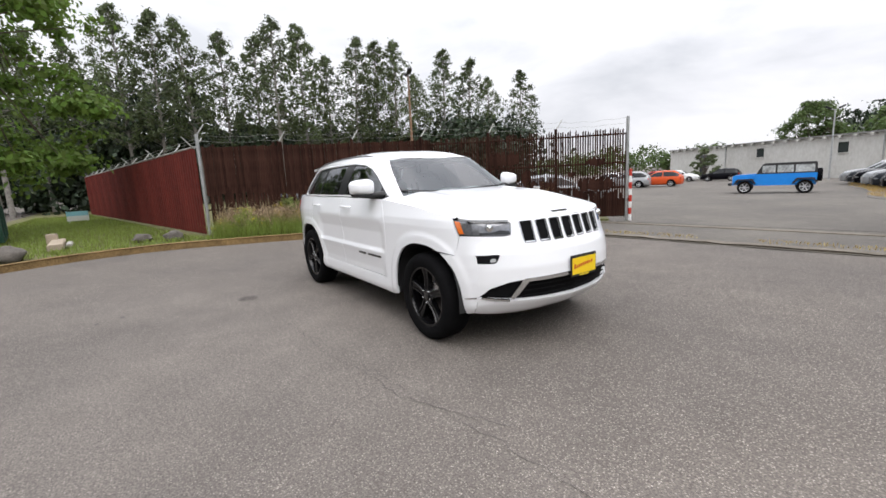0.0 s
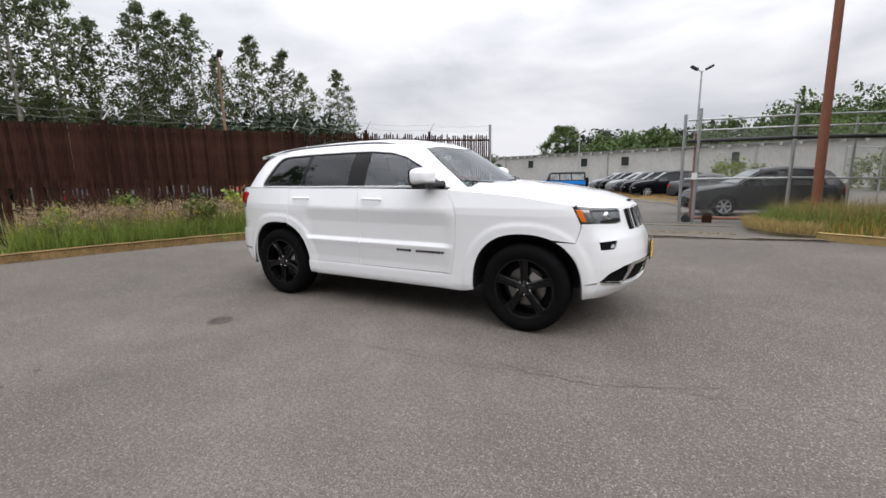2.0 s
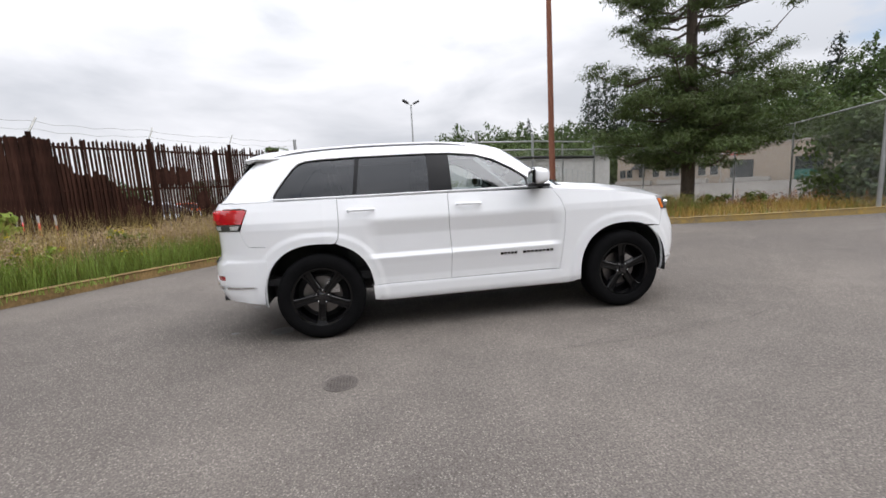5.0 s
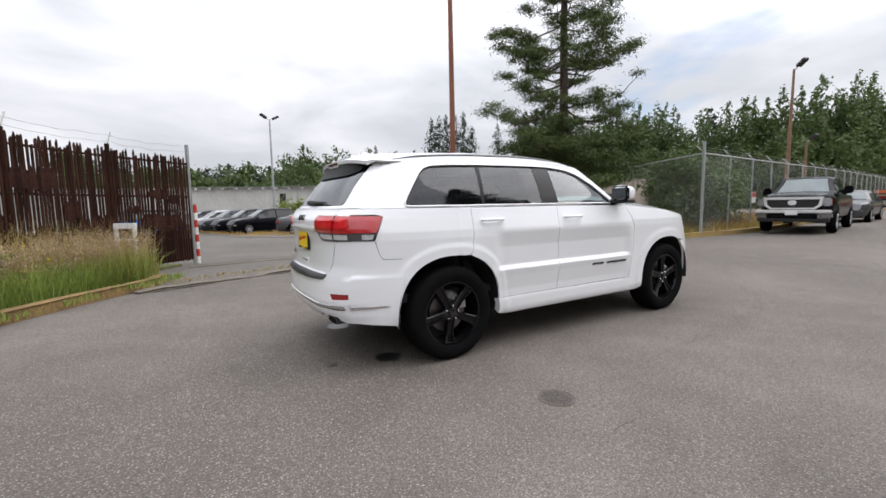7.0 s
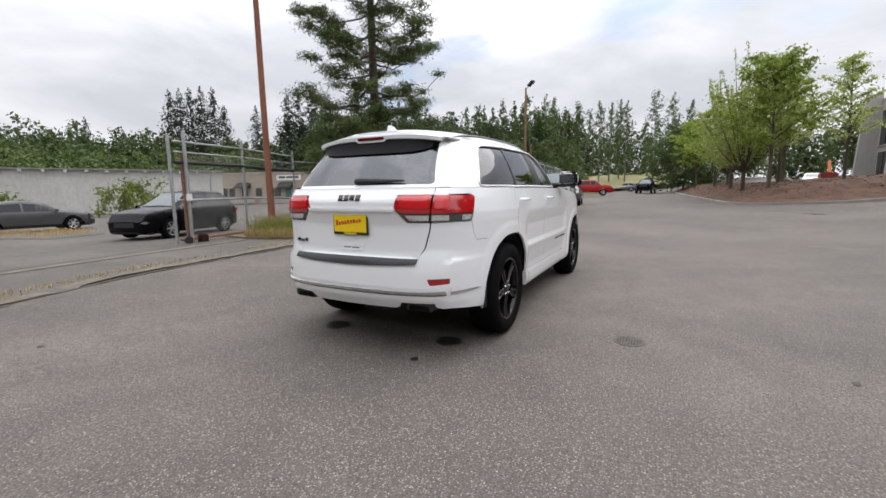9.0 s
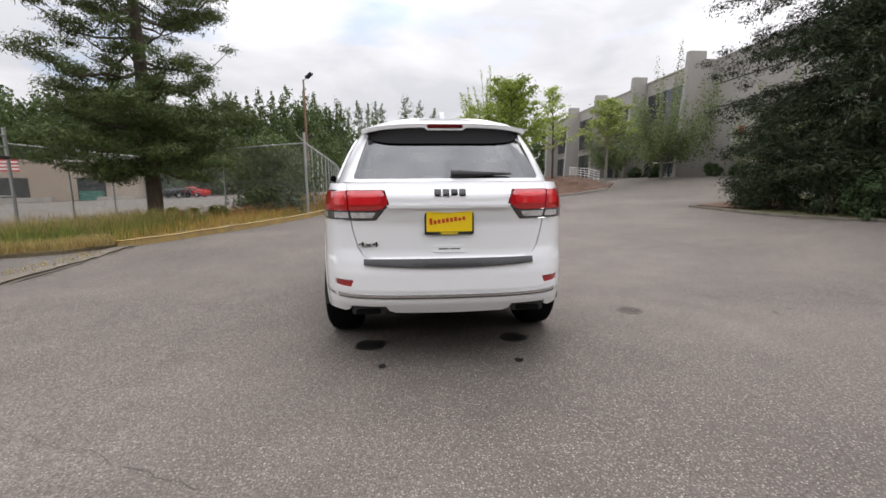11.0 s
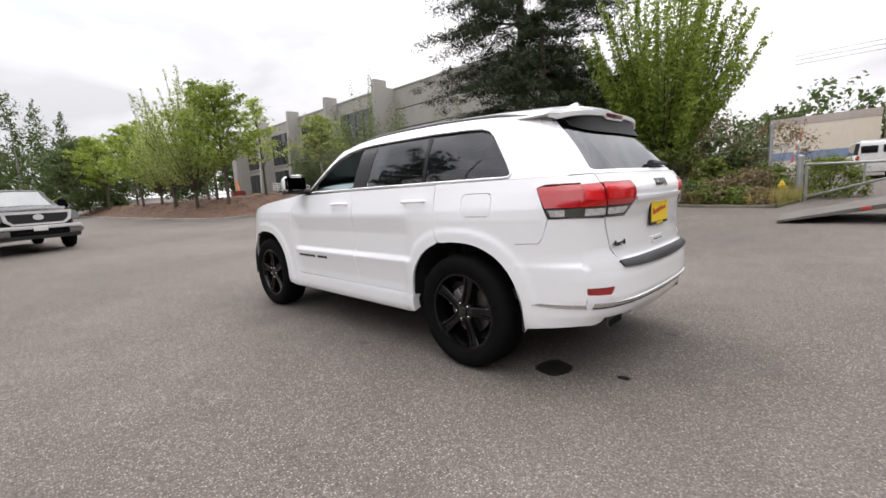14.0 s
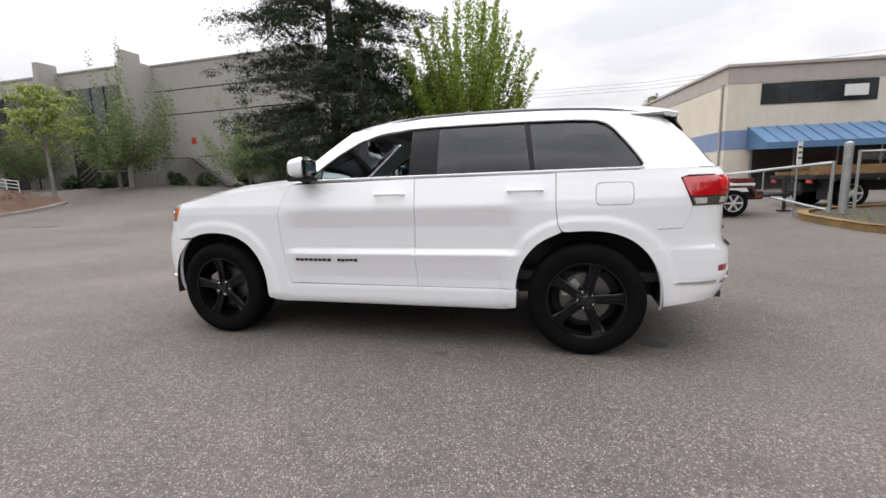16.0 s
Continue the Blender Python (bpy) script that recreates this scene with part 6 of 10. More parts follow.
# ---------------------------------------------------------------- chain-link fences and gates
def chain_fence(name, pts, height, label, arms=True, spacing=2.4, top=True, mesh_from=0.05, arm_side=1):
    t = thing(name, label, "fence")
    pts = np.array(pts, float)
    for a, b in zip(pts, pts[1:]):
        L = float(np.linalg.norm(b - a))
        d = (b - a) / L
        yaw = math.degrees(math.atan2(d[1], d[0]))
        n = max(1, round(L / spacing))
        for k in range(n):
            p, q = a + d * (L * k / n), a + d * (L * (k + 1) / n)
            bm = bmesh.new()
            h0, h1 = gz(*p), gz(*q)
            w = L / n
            bm.faces.new([bm.verts.new(v) for v in ((0, 0, mesh_from), (w, 0, mesh_from + h1 - h0), (w, 0, height + h1 - h0), (0, 0, height))])
            ob = part("wire_mesh", bm, M_CHAIN, t)
            ob.matrix_basis = pose(p[0], p[1], h0, 0, 0, yaw)
            part("post", new_tube([(p[0], p[1], h0 - 0.1), (p[0], p[1], h0 + height + 0.03)], 0.03, 8), M_GALV, t)
            if arms:
                part("outrigger", new_tube([(p[0], p[1], h0 + height), (p[0] - d[1] * 0.26 * arm_side, p[1] + d[0] * 0.26 * arm_side, h0 + height + 0.28)], 0.014, 5), M_GALV, t)
        if top:
            part("top_rail", new_tube([(*a, gz(*a) + height), (*b, gz(*b) + height)], 0.022, 6), M_GALV, t)
        if arms:
            for o in (0.12, 0.24):
                part("barbed_wire", new_tube([(a[0] - d[1] * o * arm_side, a[1] + d[0] * o * arm_side, gz(*a) + height + o * 1.1), (b[0] - d[1] * o * arm_side, b[1] + d[0] * o * arm_side, gz(*b) + height + o * 1.1)], 0.005, 4), M_RAZOR, t)
    e = pts[-1]
    part("post", new_tube([(*e, gz(*e) - 0.1), (*e, gz(*e) + height + 0.05)], 0.035, 8), M_GALV, t)
    return t


cf = chain_fence("chain_link_fence", [(12.0, 4.2), (33, 6.4), (60, 10)], 2.85, "galvanised chain-link fence with barbed wire arms along the road", spacing=2.3)
part("corner_post", new_tube([(12.0, 4.2, gz(12, 4.2) - 0.1), (12.0, 4.2, 3.22)], 0.05, 10), M_GALV, cf)
chain_fence("chain_link_fence", [(12.0, 4.2), (13.5, 7.9), (15.2, 12.0)], 2.85, "galvanised chain-link fence running back from the corner post", arms=False, spacing=3.9)
chain_fence("chain_link_fence", [(8.2, 11.6), (15.2, 12.0)], 2.75, "galvanised chain-link fence behind the big pine", arms=False, spacing=2.8)
chain_fence("chain_link_fence", [(7.9, 16.5), (24, 40)], 2.4, "galvanised chain-link fence round the storage lot", arms=False, spacing=3.0)

gt = thing("sliding_gate", "steel cantilever sliding gate with chain-link infill and control box", "gate")
for x, y, z, r, m in ((2.68, 10.70, 2.90, 0.045, M_GALV), (3.05, 10.55, 3.03, 0.05, M_GALV), (3.00, 10.66, 2.35, 0.05, M_RUST_POLE), (5.35, 11.0, 3.0, 0.045, M_GALV), (8.2, 11.6, 2.9, 0.045, M_GALV), (6.7, 11.3, 2.6, 0.035, M_GALV)):
    part("post", new_tube([(x, y, gz(x, y) - 0.1), (x, y, z)], r, 10), m, gt)
for z, r, m in ((2.72, 0.028, M_GALV), (2.42, 0.026, M_GALV), (2.12, 0.055, M_TRIM), (1.02, 0.030, M_GALV), (0.05, 0.04, M_RUST_POLE)):
    part("rail", new_tube([(2.75, 10.6, z - (0.2 if z < 0.1 else 0)), (5.35, 11.0, z - (0.2 if z < 0.1 else 0)), (8.2, 11.6, z - 0.05)], r, 8), m, gt)
for a, b in (((2.9, 10.6), (5.35, 11.0)), ((5.35, 11.0), (8.2, 11.6))):
    L = math.dist(a, b)
    bm = bmesh.new()
    bm.faces.new([bm.verts.new(v) for v in ((0, 0, 0.05), (L, 0, 0.05), (L, 0, 2.65), (0, 0, 2.65))])
    ob = part("wire_mesh", bm, M_CHAIN, gt)
    ob.matrix_basis = pose(a[0], a[1], gz(*a), 0, 0, math.degrees(math.atan2(b[1] - a[1], b[0] - a[0])))
part("control_box", new_box((2.94, 10.40, 1.00), (3.08, 10.50, 1.20), 0.01), M_WHITE_METAL, gt, "pale control box")
part("motor_box", new_box((3.3, 10.5, gz(3.3, 10.5)), (3.55, 10.7, gz(3.3, 10.5) + 0.24), 0.02), M_RUST, gt, "rusty wheel housing")
part("roller", lathe(bmesh.new(), [(-0.03, 0.0), (-0.03, 0.12), (0.03, 0.12), (0.03, 0.0)], 16, pose(2.86, 10.42, gz(2.86, 10.4) + 0.12)), M_TRIM, gt)

# ---------------------------------------------------------------- poles and lamps
op = thing("utility_pole", "tall rusty orange-brown steel pole in the dry verge", "pole", at_ground(5.85, 10.3))
part("shaft", new_tube([(0, 0, -0.2), (-0.05, 0, 3.0), (-0.10, 0, 9), (-0.14, 0, 13.5)], [0.12, 0.105, 0.085, 0.075], 14), M_RUST_POLE, op, smooth=True)


def lamp_post(x, y, z_top, mat, heads, label, yaw=0.0, wood=False):
    b = gz(x, y)
    t = thing("street_lamp", label, "street lamp", pose(x, y, b, 0, 0, yaw), group="lamps over the yards")
    h = z_top - b
    part("shaft", new_tube([(0, 0, -0.2), (0, 0, h)], [0.11 if not wood else 0.13, 0.06 if not wood else 0.06], 10), mat, t)
    for s in heads:
        part("arm", new_tube([(0, 0, h - 0.1), (0.35 * s, 0, h + 0.12)], 0.03, 6), M_GALV, t)
        part("lamp_head", new_box((-0.30, -0.16, -0.09), (0.30, 0.16, 0.09), 0.03, m=pose(0.55 * s, 0, h + 0.22, 0, -28 * s, 0)), M_TRIM, t)
    return t


lamp_post(3.75, 36.2, 8.7, M_GALV, (-1, 1), "galvanised pole with two floodlights in the storage lot", 20)
lamp_post(-9.8, 59.3, 6.3, M_GALV, (-1, 1), "distant galvanised pole with two floodlights", 10)
lamp_post(-24.5, 15.0, 9.0, M_WOOD_POLE, (-1, 1), "brown wooden pole with floodlights behind the fence", -20, True)
lamp_post(28.4, 7.8, 8.9, M_WOOD_POLE, (-1,), "brown wooden pole with one floodlight behind the fence", 60, True)
lamp_post(36, 9.5, 5.4, M_WOOD_POLE, (-1,), "slim brown pole with a small lamp behind the fence", 60, True)
for k, z in enumerate((7.9, 8.35, 8.8)):
    ob = part("overhead_cable", new_tube([(3, -60, z + 4.5), (-12, -58, z + 4.0), (-60, -56, z + 6)], 0.02, 4), M_BLACK)
    tagged(ob, "thin black overhead cable against the sky", "cable", group="overhead cables")


# ---------------------------------------------------------------- buildings
def wall_box(name, lo, hi, mat, parent, m=None, label=""):
    return part(name, new_box(lo, hi, m=m), mat, parent, label)


B1 = thing("office_building", "grey concrete tilt-up office building with tall fin walls and dark windows", "building")
BZ = 1.2
TOP1 = 11.55
wall_box("wall", (31.6, -45, BZ), (75, -25.4, TOP1), M_WALL_GREY, B1)
wall_box("end_wall", (16.5, -46, 0.6), (31.6, -26.4, TOP1), M_WALL_GREY, B1)
for z in (9.5, 7.55, 4.0):
    wall_box("reveal", (16.5, -26.402, z), (31.6, -26.392, z + 0.09), M_DARK, B1)
for x in (19.5, 25.6):
    wall_box("panel_joint", (x, -26.402, 0.6), (x + 0.03, -26.390, TOP1), M_WALL_TAUPE, B1)
wall_box("coping", (16.4, -46, TOP1), (31.65, -26.33, TOP1 + 0.14), M_CONCRETE, B1)
wall_box("coping", (31.7, -45, TOP1), (75.1, -25.33, TOP1 + 0.14), M_CONCRETE, B1)
for x in (32.0, 41.2, 50.4, 59.6, 68.8):
    bm = bmesh.new()
    prism(bm, [(-25.4, BZ), (-23.3, BZ), (-23.9, TOP1 + 0.75), (-25.4, TOP1 + 0.75)], x - 0.45, x + 0.05, "x")
    part("fin_wall", bm, M_WALL_GREY, B1)
for k in range(4):
    x0 = 32.4 + 9.2 * k
    for z0, z1 in ((1.6, 5.2), (6.0, 10.2)):
        wd = part("window", new_box((x0 + 0.4, -25.52, z0), (x0 + 7.9, -25.36, z1)), M_WINDOW, B1, "dark tinted window band")
        for i in range(1, 5):
            part("mullion", new_box((x0 + 0.4 + 1.5 * i - 0.04, -25.36, z0), (x0 + 0.4 + 1.5 * i + 0.04, -25.30, z1)), M_TRIM, wd)
        part("sill", new_box((x0 + 0.3, -25.36, z0 - 0.12), (x0 + 8.0, -25.16, z0)), M_CONCRETE, wd)


def stair(parent, x0, x1, y, z0, z1, n=10):
    s = part("stair", new_tube([(x0, y, z0), (x1, y, z1)], 0.09, 6), M_TRIM, parent, "dark steel outside stair")
    for k in range(n):
        t = (k + 0.5) / n
        part("tread", new_box((x0 + (x1 - x0) * t - 0.14, y - 0.9, z0 + (z1 - z0) * t), (x0 + (x1 - x0) * t + 0.14, y + 0.08, z0 + (z1 - z0) * t + 0.04)), M_CONCRETE, s)
    for o in (0.55, 1.0):
        part("handrail", new_tube([(x0, y, z0 + o), (x1, y, z1 + o)], 0.025, 6), M_GALV, s)
    part("landing", new_box((x1 - 0.2 if x1 > x0 else x1 - 1.6, y - 1.0, z1 - 0.08), (x1 + 1.6 if x1 > x0 else x1 + 0.2, y + 0.1, z1 + 0.04)), M_CONCRETE, s)


stair(B1, 24.2, 27.6, -25.2, gz(25, -25) - 0.1, 4.0)
stair(B1, 37.6, 35.2, -23.6, gz(37, -23), 3.1)
part("fire_sign", new_box((27.9, -26.39, 5.1), (28.35, -26.36, 5.6)), M_RED, B1, "small red wall sign")
part("canopy", new_box((45, -25.4, 5.3), (49, -22.8, 5.5)), M_TRIM, B1, "dark entrance canopy")
rp = thing("ramp_railing", "white tubular railing along an access ramp", "railing")
for z in (0.3, 0.55, 0.8, 1.05):
    part("rail", new_tube([(36.5, -18.6, gz(36.5, -18.6) + z), (40, -19.0, gz(40, -19) + z + 0.3), (47, -19.6, gz(47, -19.6) + z + 0.6)], 0.03, 6), M_WHITE_METAL, rp)
for k in range(8):
    x = 36.5 + 1.5 * k
    y = -18.6 - 0.095 * 1.5 * k
    part("post", new_tube([(x, y, gz(x, y) - 0.1), (x, y, gz(x, y) + 1.1 + 0.057 * 1.5 * k)], 0.03, 6), M_WHITE_METAL, rp)
part("ramp", new_box((36.5, -20.6, 1.2), (47, -19.1, gz(42, -19) + 0.2)), M_CONCRETE, rp)

B2 = thing("warehouse", "cream warehouse with a blue stripe, taupe parapet and blue steel awning", "building")
CX, CY = -9.0, -20.0
m2 = pose(CX, CY, 0, 0, 0, math.degrees(math.atan2(-1.1, -6.7)))
b2g = gz(CX, CY) - 0.05
for name, lo, hi, mat in (("wall", (0, 0, b2g - 0.3), (26, 30, 2.22), M_WALL_CREAM), ("stripe", (-0.01, -0.01, 2.22), (26, 30, 3.12), M_WALL_BLUE), ("upper_wall", (0, 0, 3.12), (26, 30, 5.25), M_WALL_CREAM), ("parapet", (-0.02, -0.02, 5.25), (26, 30, 6.0), M_WALL_TAUPE), ("coping", (-0.10, -0.10, 6.0), (26, 30.1, 6.12), M_WALL_TAUPE)):
    part(name, new_box(lo, hi, m=m2), mat, B2)
part("drainpipe", new_tube([m2 @ Vector((-0.06, 0.35, 5.3)), m2 @ Vector((-0.06, 0.35, b2g))], 0.05, 8), M_WALL_TAUPE, B2)
for u in (1.5, 8.6):
    wd = part("window", new_box((u, -0.03, 4.25), (u + 5.0, 0.05, 5.2), m=m2), M_WINDOW, B2, "dark upper window band")
    for i in range(3):
        part("mullion", new_box((u + 1.25 * (i + 1) - 0.03, -0.05, 4.25), (u + 1.25 * (i + 1) + 0.03, -0.02, 5.2), m=m2), M_TRIM, wd)
part("open_vent", new_box((4.9, -0.30, 4.42), (5.9, -0.26, 4.92), 0.01, m=m2 @ pose(0, 0, 0, 0, 0, 0)), M_WHITE_METAL, B2, "pale tilted vent pane")
shop = part("shopfront", new_box((1.2, -0.03, b2g + 0.05), (17, 0.05, 2.2), m=m2), M_WINDOW, B2, "dark glazed shopfront")
for i in range(9):
    part("mullion", new_box((1.2 + 1.9 * i, -0.06, b2g), (1.27 + 1.9 * i, 0.0, 2.2), m=m2), M_GALV, shop)
bm = bmesh.new()
q = [m2 @ Vector(v) for v in ((1.0, -0.02, 3.24), (18, -0.02, 3.24), (18, -1.5, 2.42), (1.0, -1.5, 2.42), (1.0, -0.02, 2.20), (18, -0.02, 2.20), (18, -1.5, 2.14), (1.0, -1.5, 2.14))]
vs = [bm.verts.new(v) for v in q]
for f in ((0, 1, 2, 3), (3, 2, 6, 7), (0, 3, 7, 4), (1, 5, 6, 2), (4, 7, 6, 5)):
    bm.faces.new([vs[i] for i in f])
aw = part("awning", bm, M_AWNING, B2, "blue ribbed steel awning")
for i in range(28):
    u = 1.0 + 17 * i / 27
    part("awning_rib", new_tube([m2 @ Vector((u, -0.02, 3.265)), m2 @ Vector((u, -1.5, 2.445))], 0.028, 5), M_AWNING, aw)
for v in (6.0, 11.5, 17.5):
    part("wall_lamp", new_box((-0.30, v, 4.85), (0.0, v + 0.25, 5.02), m=m2), M_TRIM, B2)
for v in (4.5, 10.5, 19):
    part("roller_door", new_box((-0.03, v, b2g), (0.02, v + 2.6, 2.1), m=m2), M_WHITE_METAL, B2, "pale roller door")
B2b = thing("warehouse_wing", "cream rear wing of the warehouse with a taupe parapet", "building")
for name, lo, hi, mat in (("wall", (-3.9, -60, 0.2), (3.2, -47, 5.0), M_WALL_CREAM), ("parapet", (-3.95, -60, 5.0), (3.25, -46.95, 5.6), M_WALL_TAUPE), ("stripe", (-3.95, -47.05, 1.9), (3.22, -46.94, 2.6), M_WALL_BLUE)):
    part(name, new_box(lo, hi), mat, B2b)

B3 = thing("long_warehouse", "long weathered white wall of a low warehouse across the lot", "building")
WA, WB = np.array((-36.7, 78.0)), np.array((30.0, 46.3))
dw = (WB - WA) / np.linalg.norm(WB - WA)
m3 = pose(WA[0], WA[1], -1.6, 0, 0, math.degrees(math.atan2(dw[1], dw[0])))
LB = float(np.linalg.norm(WB - WA))
part("wall", new_box((0, 0, 0), (LB, 12, 5.35), m=m3), M_WALL_WHITE, B3)
part("eaves", new_box((-0.2, -0.35, 5.35), (LB + 0.2, 12.2, 5.50), m=m3), material("eaves_grey", (0.20, 0.20, 0.19), 0.8, vary=0.15), B3)
for k in range(44):
    part("rafter_end", new_box((k * LB / 44 + 0.5, -0.55, 5.10), (k * LB / 44 + 0.75, 0.0, 5.34), m=m3), M_WALL_WHITE, B3)
for u, half, zb in ((18.5, 0.55, 3.35), (29.4, 0.55, 3.35), (36.2, 0.55, 3.35), (50.0, 0.38, 2.5)):
    wd = part("window", new_box((u - half, -0.05, zb), (u + half, 0.05, 4.55), m=m3), M_WINDOW, B3, "small dark window")
    part("sill", new_box((u - half - 0.1, -0.12, zb - 0.1), (u + half + 0.1, 0.0, zb), m=m3), M_WALL_WHITE, wd)
part("door", new_box((7.2, -0.05, 0.3), (8.6, 0.05, 4.2), m=m3), M_WINDOW, B3, "tall dark doorway")
for u in (12.5, 33.5, 52):
    part("downpipe", new_tube([m3 @ Vector((u, -0.08, 0.2)), m3 @ Vector((u, -0.08, 5.3))], 0.07, 6), M_GALV, B3)

B4 = thing("office_shed", "low tan office building with awnings and dark windows beyond the fence", "building", pose(45.1, 68.5, -0.55, 0, 0, -69.1))
M_TAN = material("tan_block", (0.36, 0.30, 0.24), 0.9, vary=0.1, scale=1, fine=6)
part("wall", new_box((0, 0, -0.5), (33.4, 12, 5.0)), M_TAN, B4)
part("roof_edge", new_box((-0.12, -0.12, 5.0), (33.52, 12.1, 5.22)), M_WALL_TAUPE, B4)
for a in (0.6, 2.0, 4.4, 7.0, 9.3, 10.5, 14.6, 16.4):
    wd = part("window", new_box((a, -0.05, 1.1), (a + 1.1, 0.05, 2.5)), M_WINDOW, B4, "small dark window")
    part("sill", new_box((a - 0.08, -0.10, 1.0), (a + 1.18, 0.0, 1.1)), M_CONCRETE, wd)
for a in (3.7, 11.5):
    part("awning", prism(bmesh.new(), [(0.0, 3.5), (-1.3, 2.7), (-1.3, 2.5), (0.0, 2.5)], a, a + 2.4, "x"), M_BLACK, B4, "dark canvas awning")
part("door", new_box((12.5, -0.06, 0.2), (13.5, 0.05, 2.4)), material("green_door", (0.03, 0.16, 0.12), 0.5, vary=0.1), B4, "green door")
bd4 = part("sign_board", new_box((11.0, -0.10, 3.8), (15.4, -0.02, 4.7)), M_WHITE_METAL, B4, "white sign board")
for a, b in ((11.4, 12.6), (12.8, 15.0)):
    part("print_bar", new_box((a, -0.115, 4.15), (b, -0.10, 4.5)), M_GREEN_BIN, bd4)
for a in (19.2, 27.0):
    part("porch", new_box((a, -0.06, 0.0), (a + 3.0, 0.05, 3.0)), M_WINDOW, B4, "dark open bay")
part("bay_load", new_box((27.3, -0.9, 0.0), (29.8, -0.1, 1.3), 0.1), material("green_load", (0.03, 0.14, 0.11), 0.6, vary=0.2), B4)
for a, L4 in ((0.5, 7.0), (8.6, 8.0), (19.2, 5.5), (29.2, 4.0)):
    part("planter", new_box((a, -1.5, -0.2), (a + L4, -0.7, 0.55), 0.08), M_CONCRETE, B4)

# ---------------------------------------------------------------- trees
def limb(bm, a, b, r0, r1, sag=0.0, seg=6):
    a, b = Vector(a), Vector(b)
    mid = (a + b) / 2 + Vector((0, 0, sag))
    return tube(bm, [a, mid, b], [r0, (r0 + r1) / 2, r1], seg)


def make_poplar(H, R, n, per, seed, bare=0.30, size=0.17):
    """A slim alder or poplar: a bare pale stem and a ragged crown of clumps with gaps."""
    rg = np.random.default_rng(seed)
    bm = bmesh.new()
    lean = rg.normal(size=2) * 0.35
    stem = [(lean[0] * t * t, lean[1] * t * t, H * t) for t in np.linspace(0, 0.97, 8)]
    tube(bm, [(stem[0][0], stem[0][1], -0.4)] + stem[1:], np.linspace(0.17, 0.03, 8).tolist(), 8)
    cs, rs, ps = [], [], []
    for k in range(n):
        t = bare + (1 - bare) * (k + rg.uniform(0, 0.9)) / n
        prof = R * (math.sin(math.pi * min(1, ((t - bare) / (1 - bare)) ** 0.75 * 0.93 + 0.07)) ** 0.8 + 0.08)
        a = rg.uniform(0, 2 * math.pi)
        q = prof * math.sqrt(rg.uniform(0.05, 1))
        c = (lean[0] * t * t + q * math.cos(a), lean[1] * t * t + q * math.sin(a), H * t)
        cs.append(c)
        rs.append(rg.uniform(0.32, 0.68) * (0.50 + 0.50 * prof / R))
        ps.append(int(per * rg.uniform(0.6, 1.4)))
        if k % 2 == 0:
            limb(bm, (lean[0] * t * t, lean[1] * t * t, H * (t - 0.04)), c, 0.035, 0.012)
    return bm, foliage(cs, rs, ps, size, (1, 1, 0.9))


def make_maple(H, R, n, per, seed, bare=0.28, size=0.11, wide=1.0, upright=0.0):
    """A broad street tree: a forked stem and a layered, uneven crown."""
    rg = np.random.default_rng(seed)
    bm = bmesh.new()
    fork = H * bare
    tube(bm, [(0, 0, -0.4), (0.03, 0, fork * 0.5), (0, 0.04, fork)], [0.15, 0.12, 0.11], 8)
    cs, rs, ps = [], [], []
    limbs = []
    for k in range(7):
        a = k * 2.4 + rg.uniform(-0.3, 0.3)
        reach = R * rg.uniform(0.35, 0.7)
        end = Vector((reach * math.cos(a), reach * math.sin(a), H * rg.uniform(0.6, 0.92)))
        limb(bm, (0, 0, fork * rg.uniform(0.85, 1.05)), end, 0.07, 0.02)
        limbs.append(end)
    for k in range(n):
        u = rg.uniform(0, 1)
        z = fork * 0.9 + (H - fork * 0.9) * u
        prof = R * (1 - abs(2 * u - 0.75) ** 2.2 * 0.72) if u < 0.95 else R * 0.3
        prof = max(0.25 * R, prof) * (1 - upright * u)
        a = rg.uniform(0, 2 * math.pi)
        q = prof * rg.uniform(0.35, 1.0) ** 0.6 * rg.uniform(0.8, 1.15)
        c = (q * math.cos(a) * wide, q * math.sin(a) * wide, z)
        cs.append(c)
        rs.append(rg.uniform(0.35, 0.72) * R / 2.6)
        ps.append(int(per * rg.uniform(0.5, 1.4)))
        if k % 3 == 0:
            near = min(limbs, key=lambda e: (e - Vector(c)).length)
            limb(bm, near * 0.75 + Vector((0, 0, fork * 0.25)), c, 0.028, 0.008)
    return bm, foliage(cs, rs, ps, size, (1, 1, 0.55))


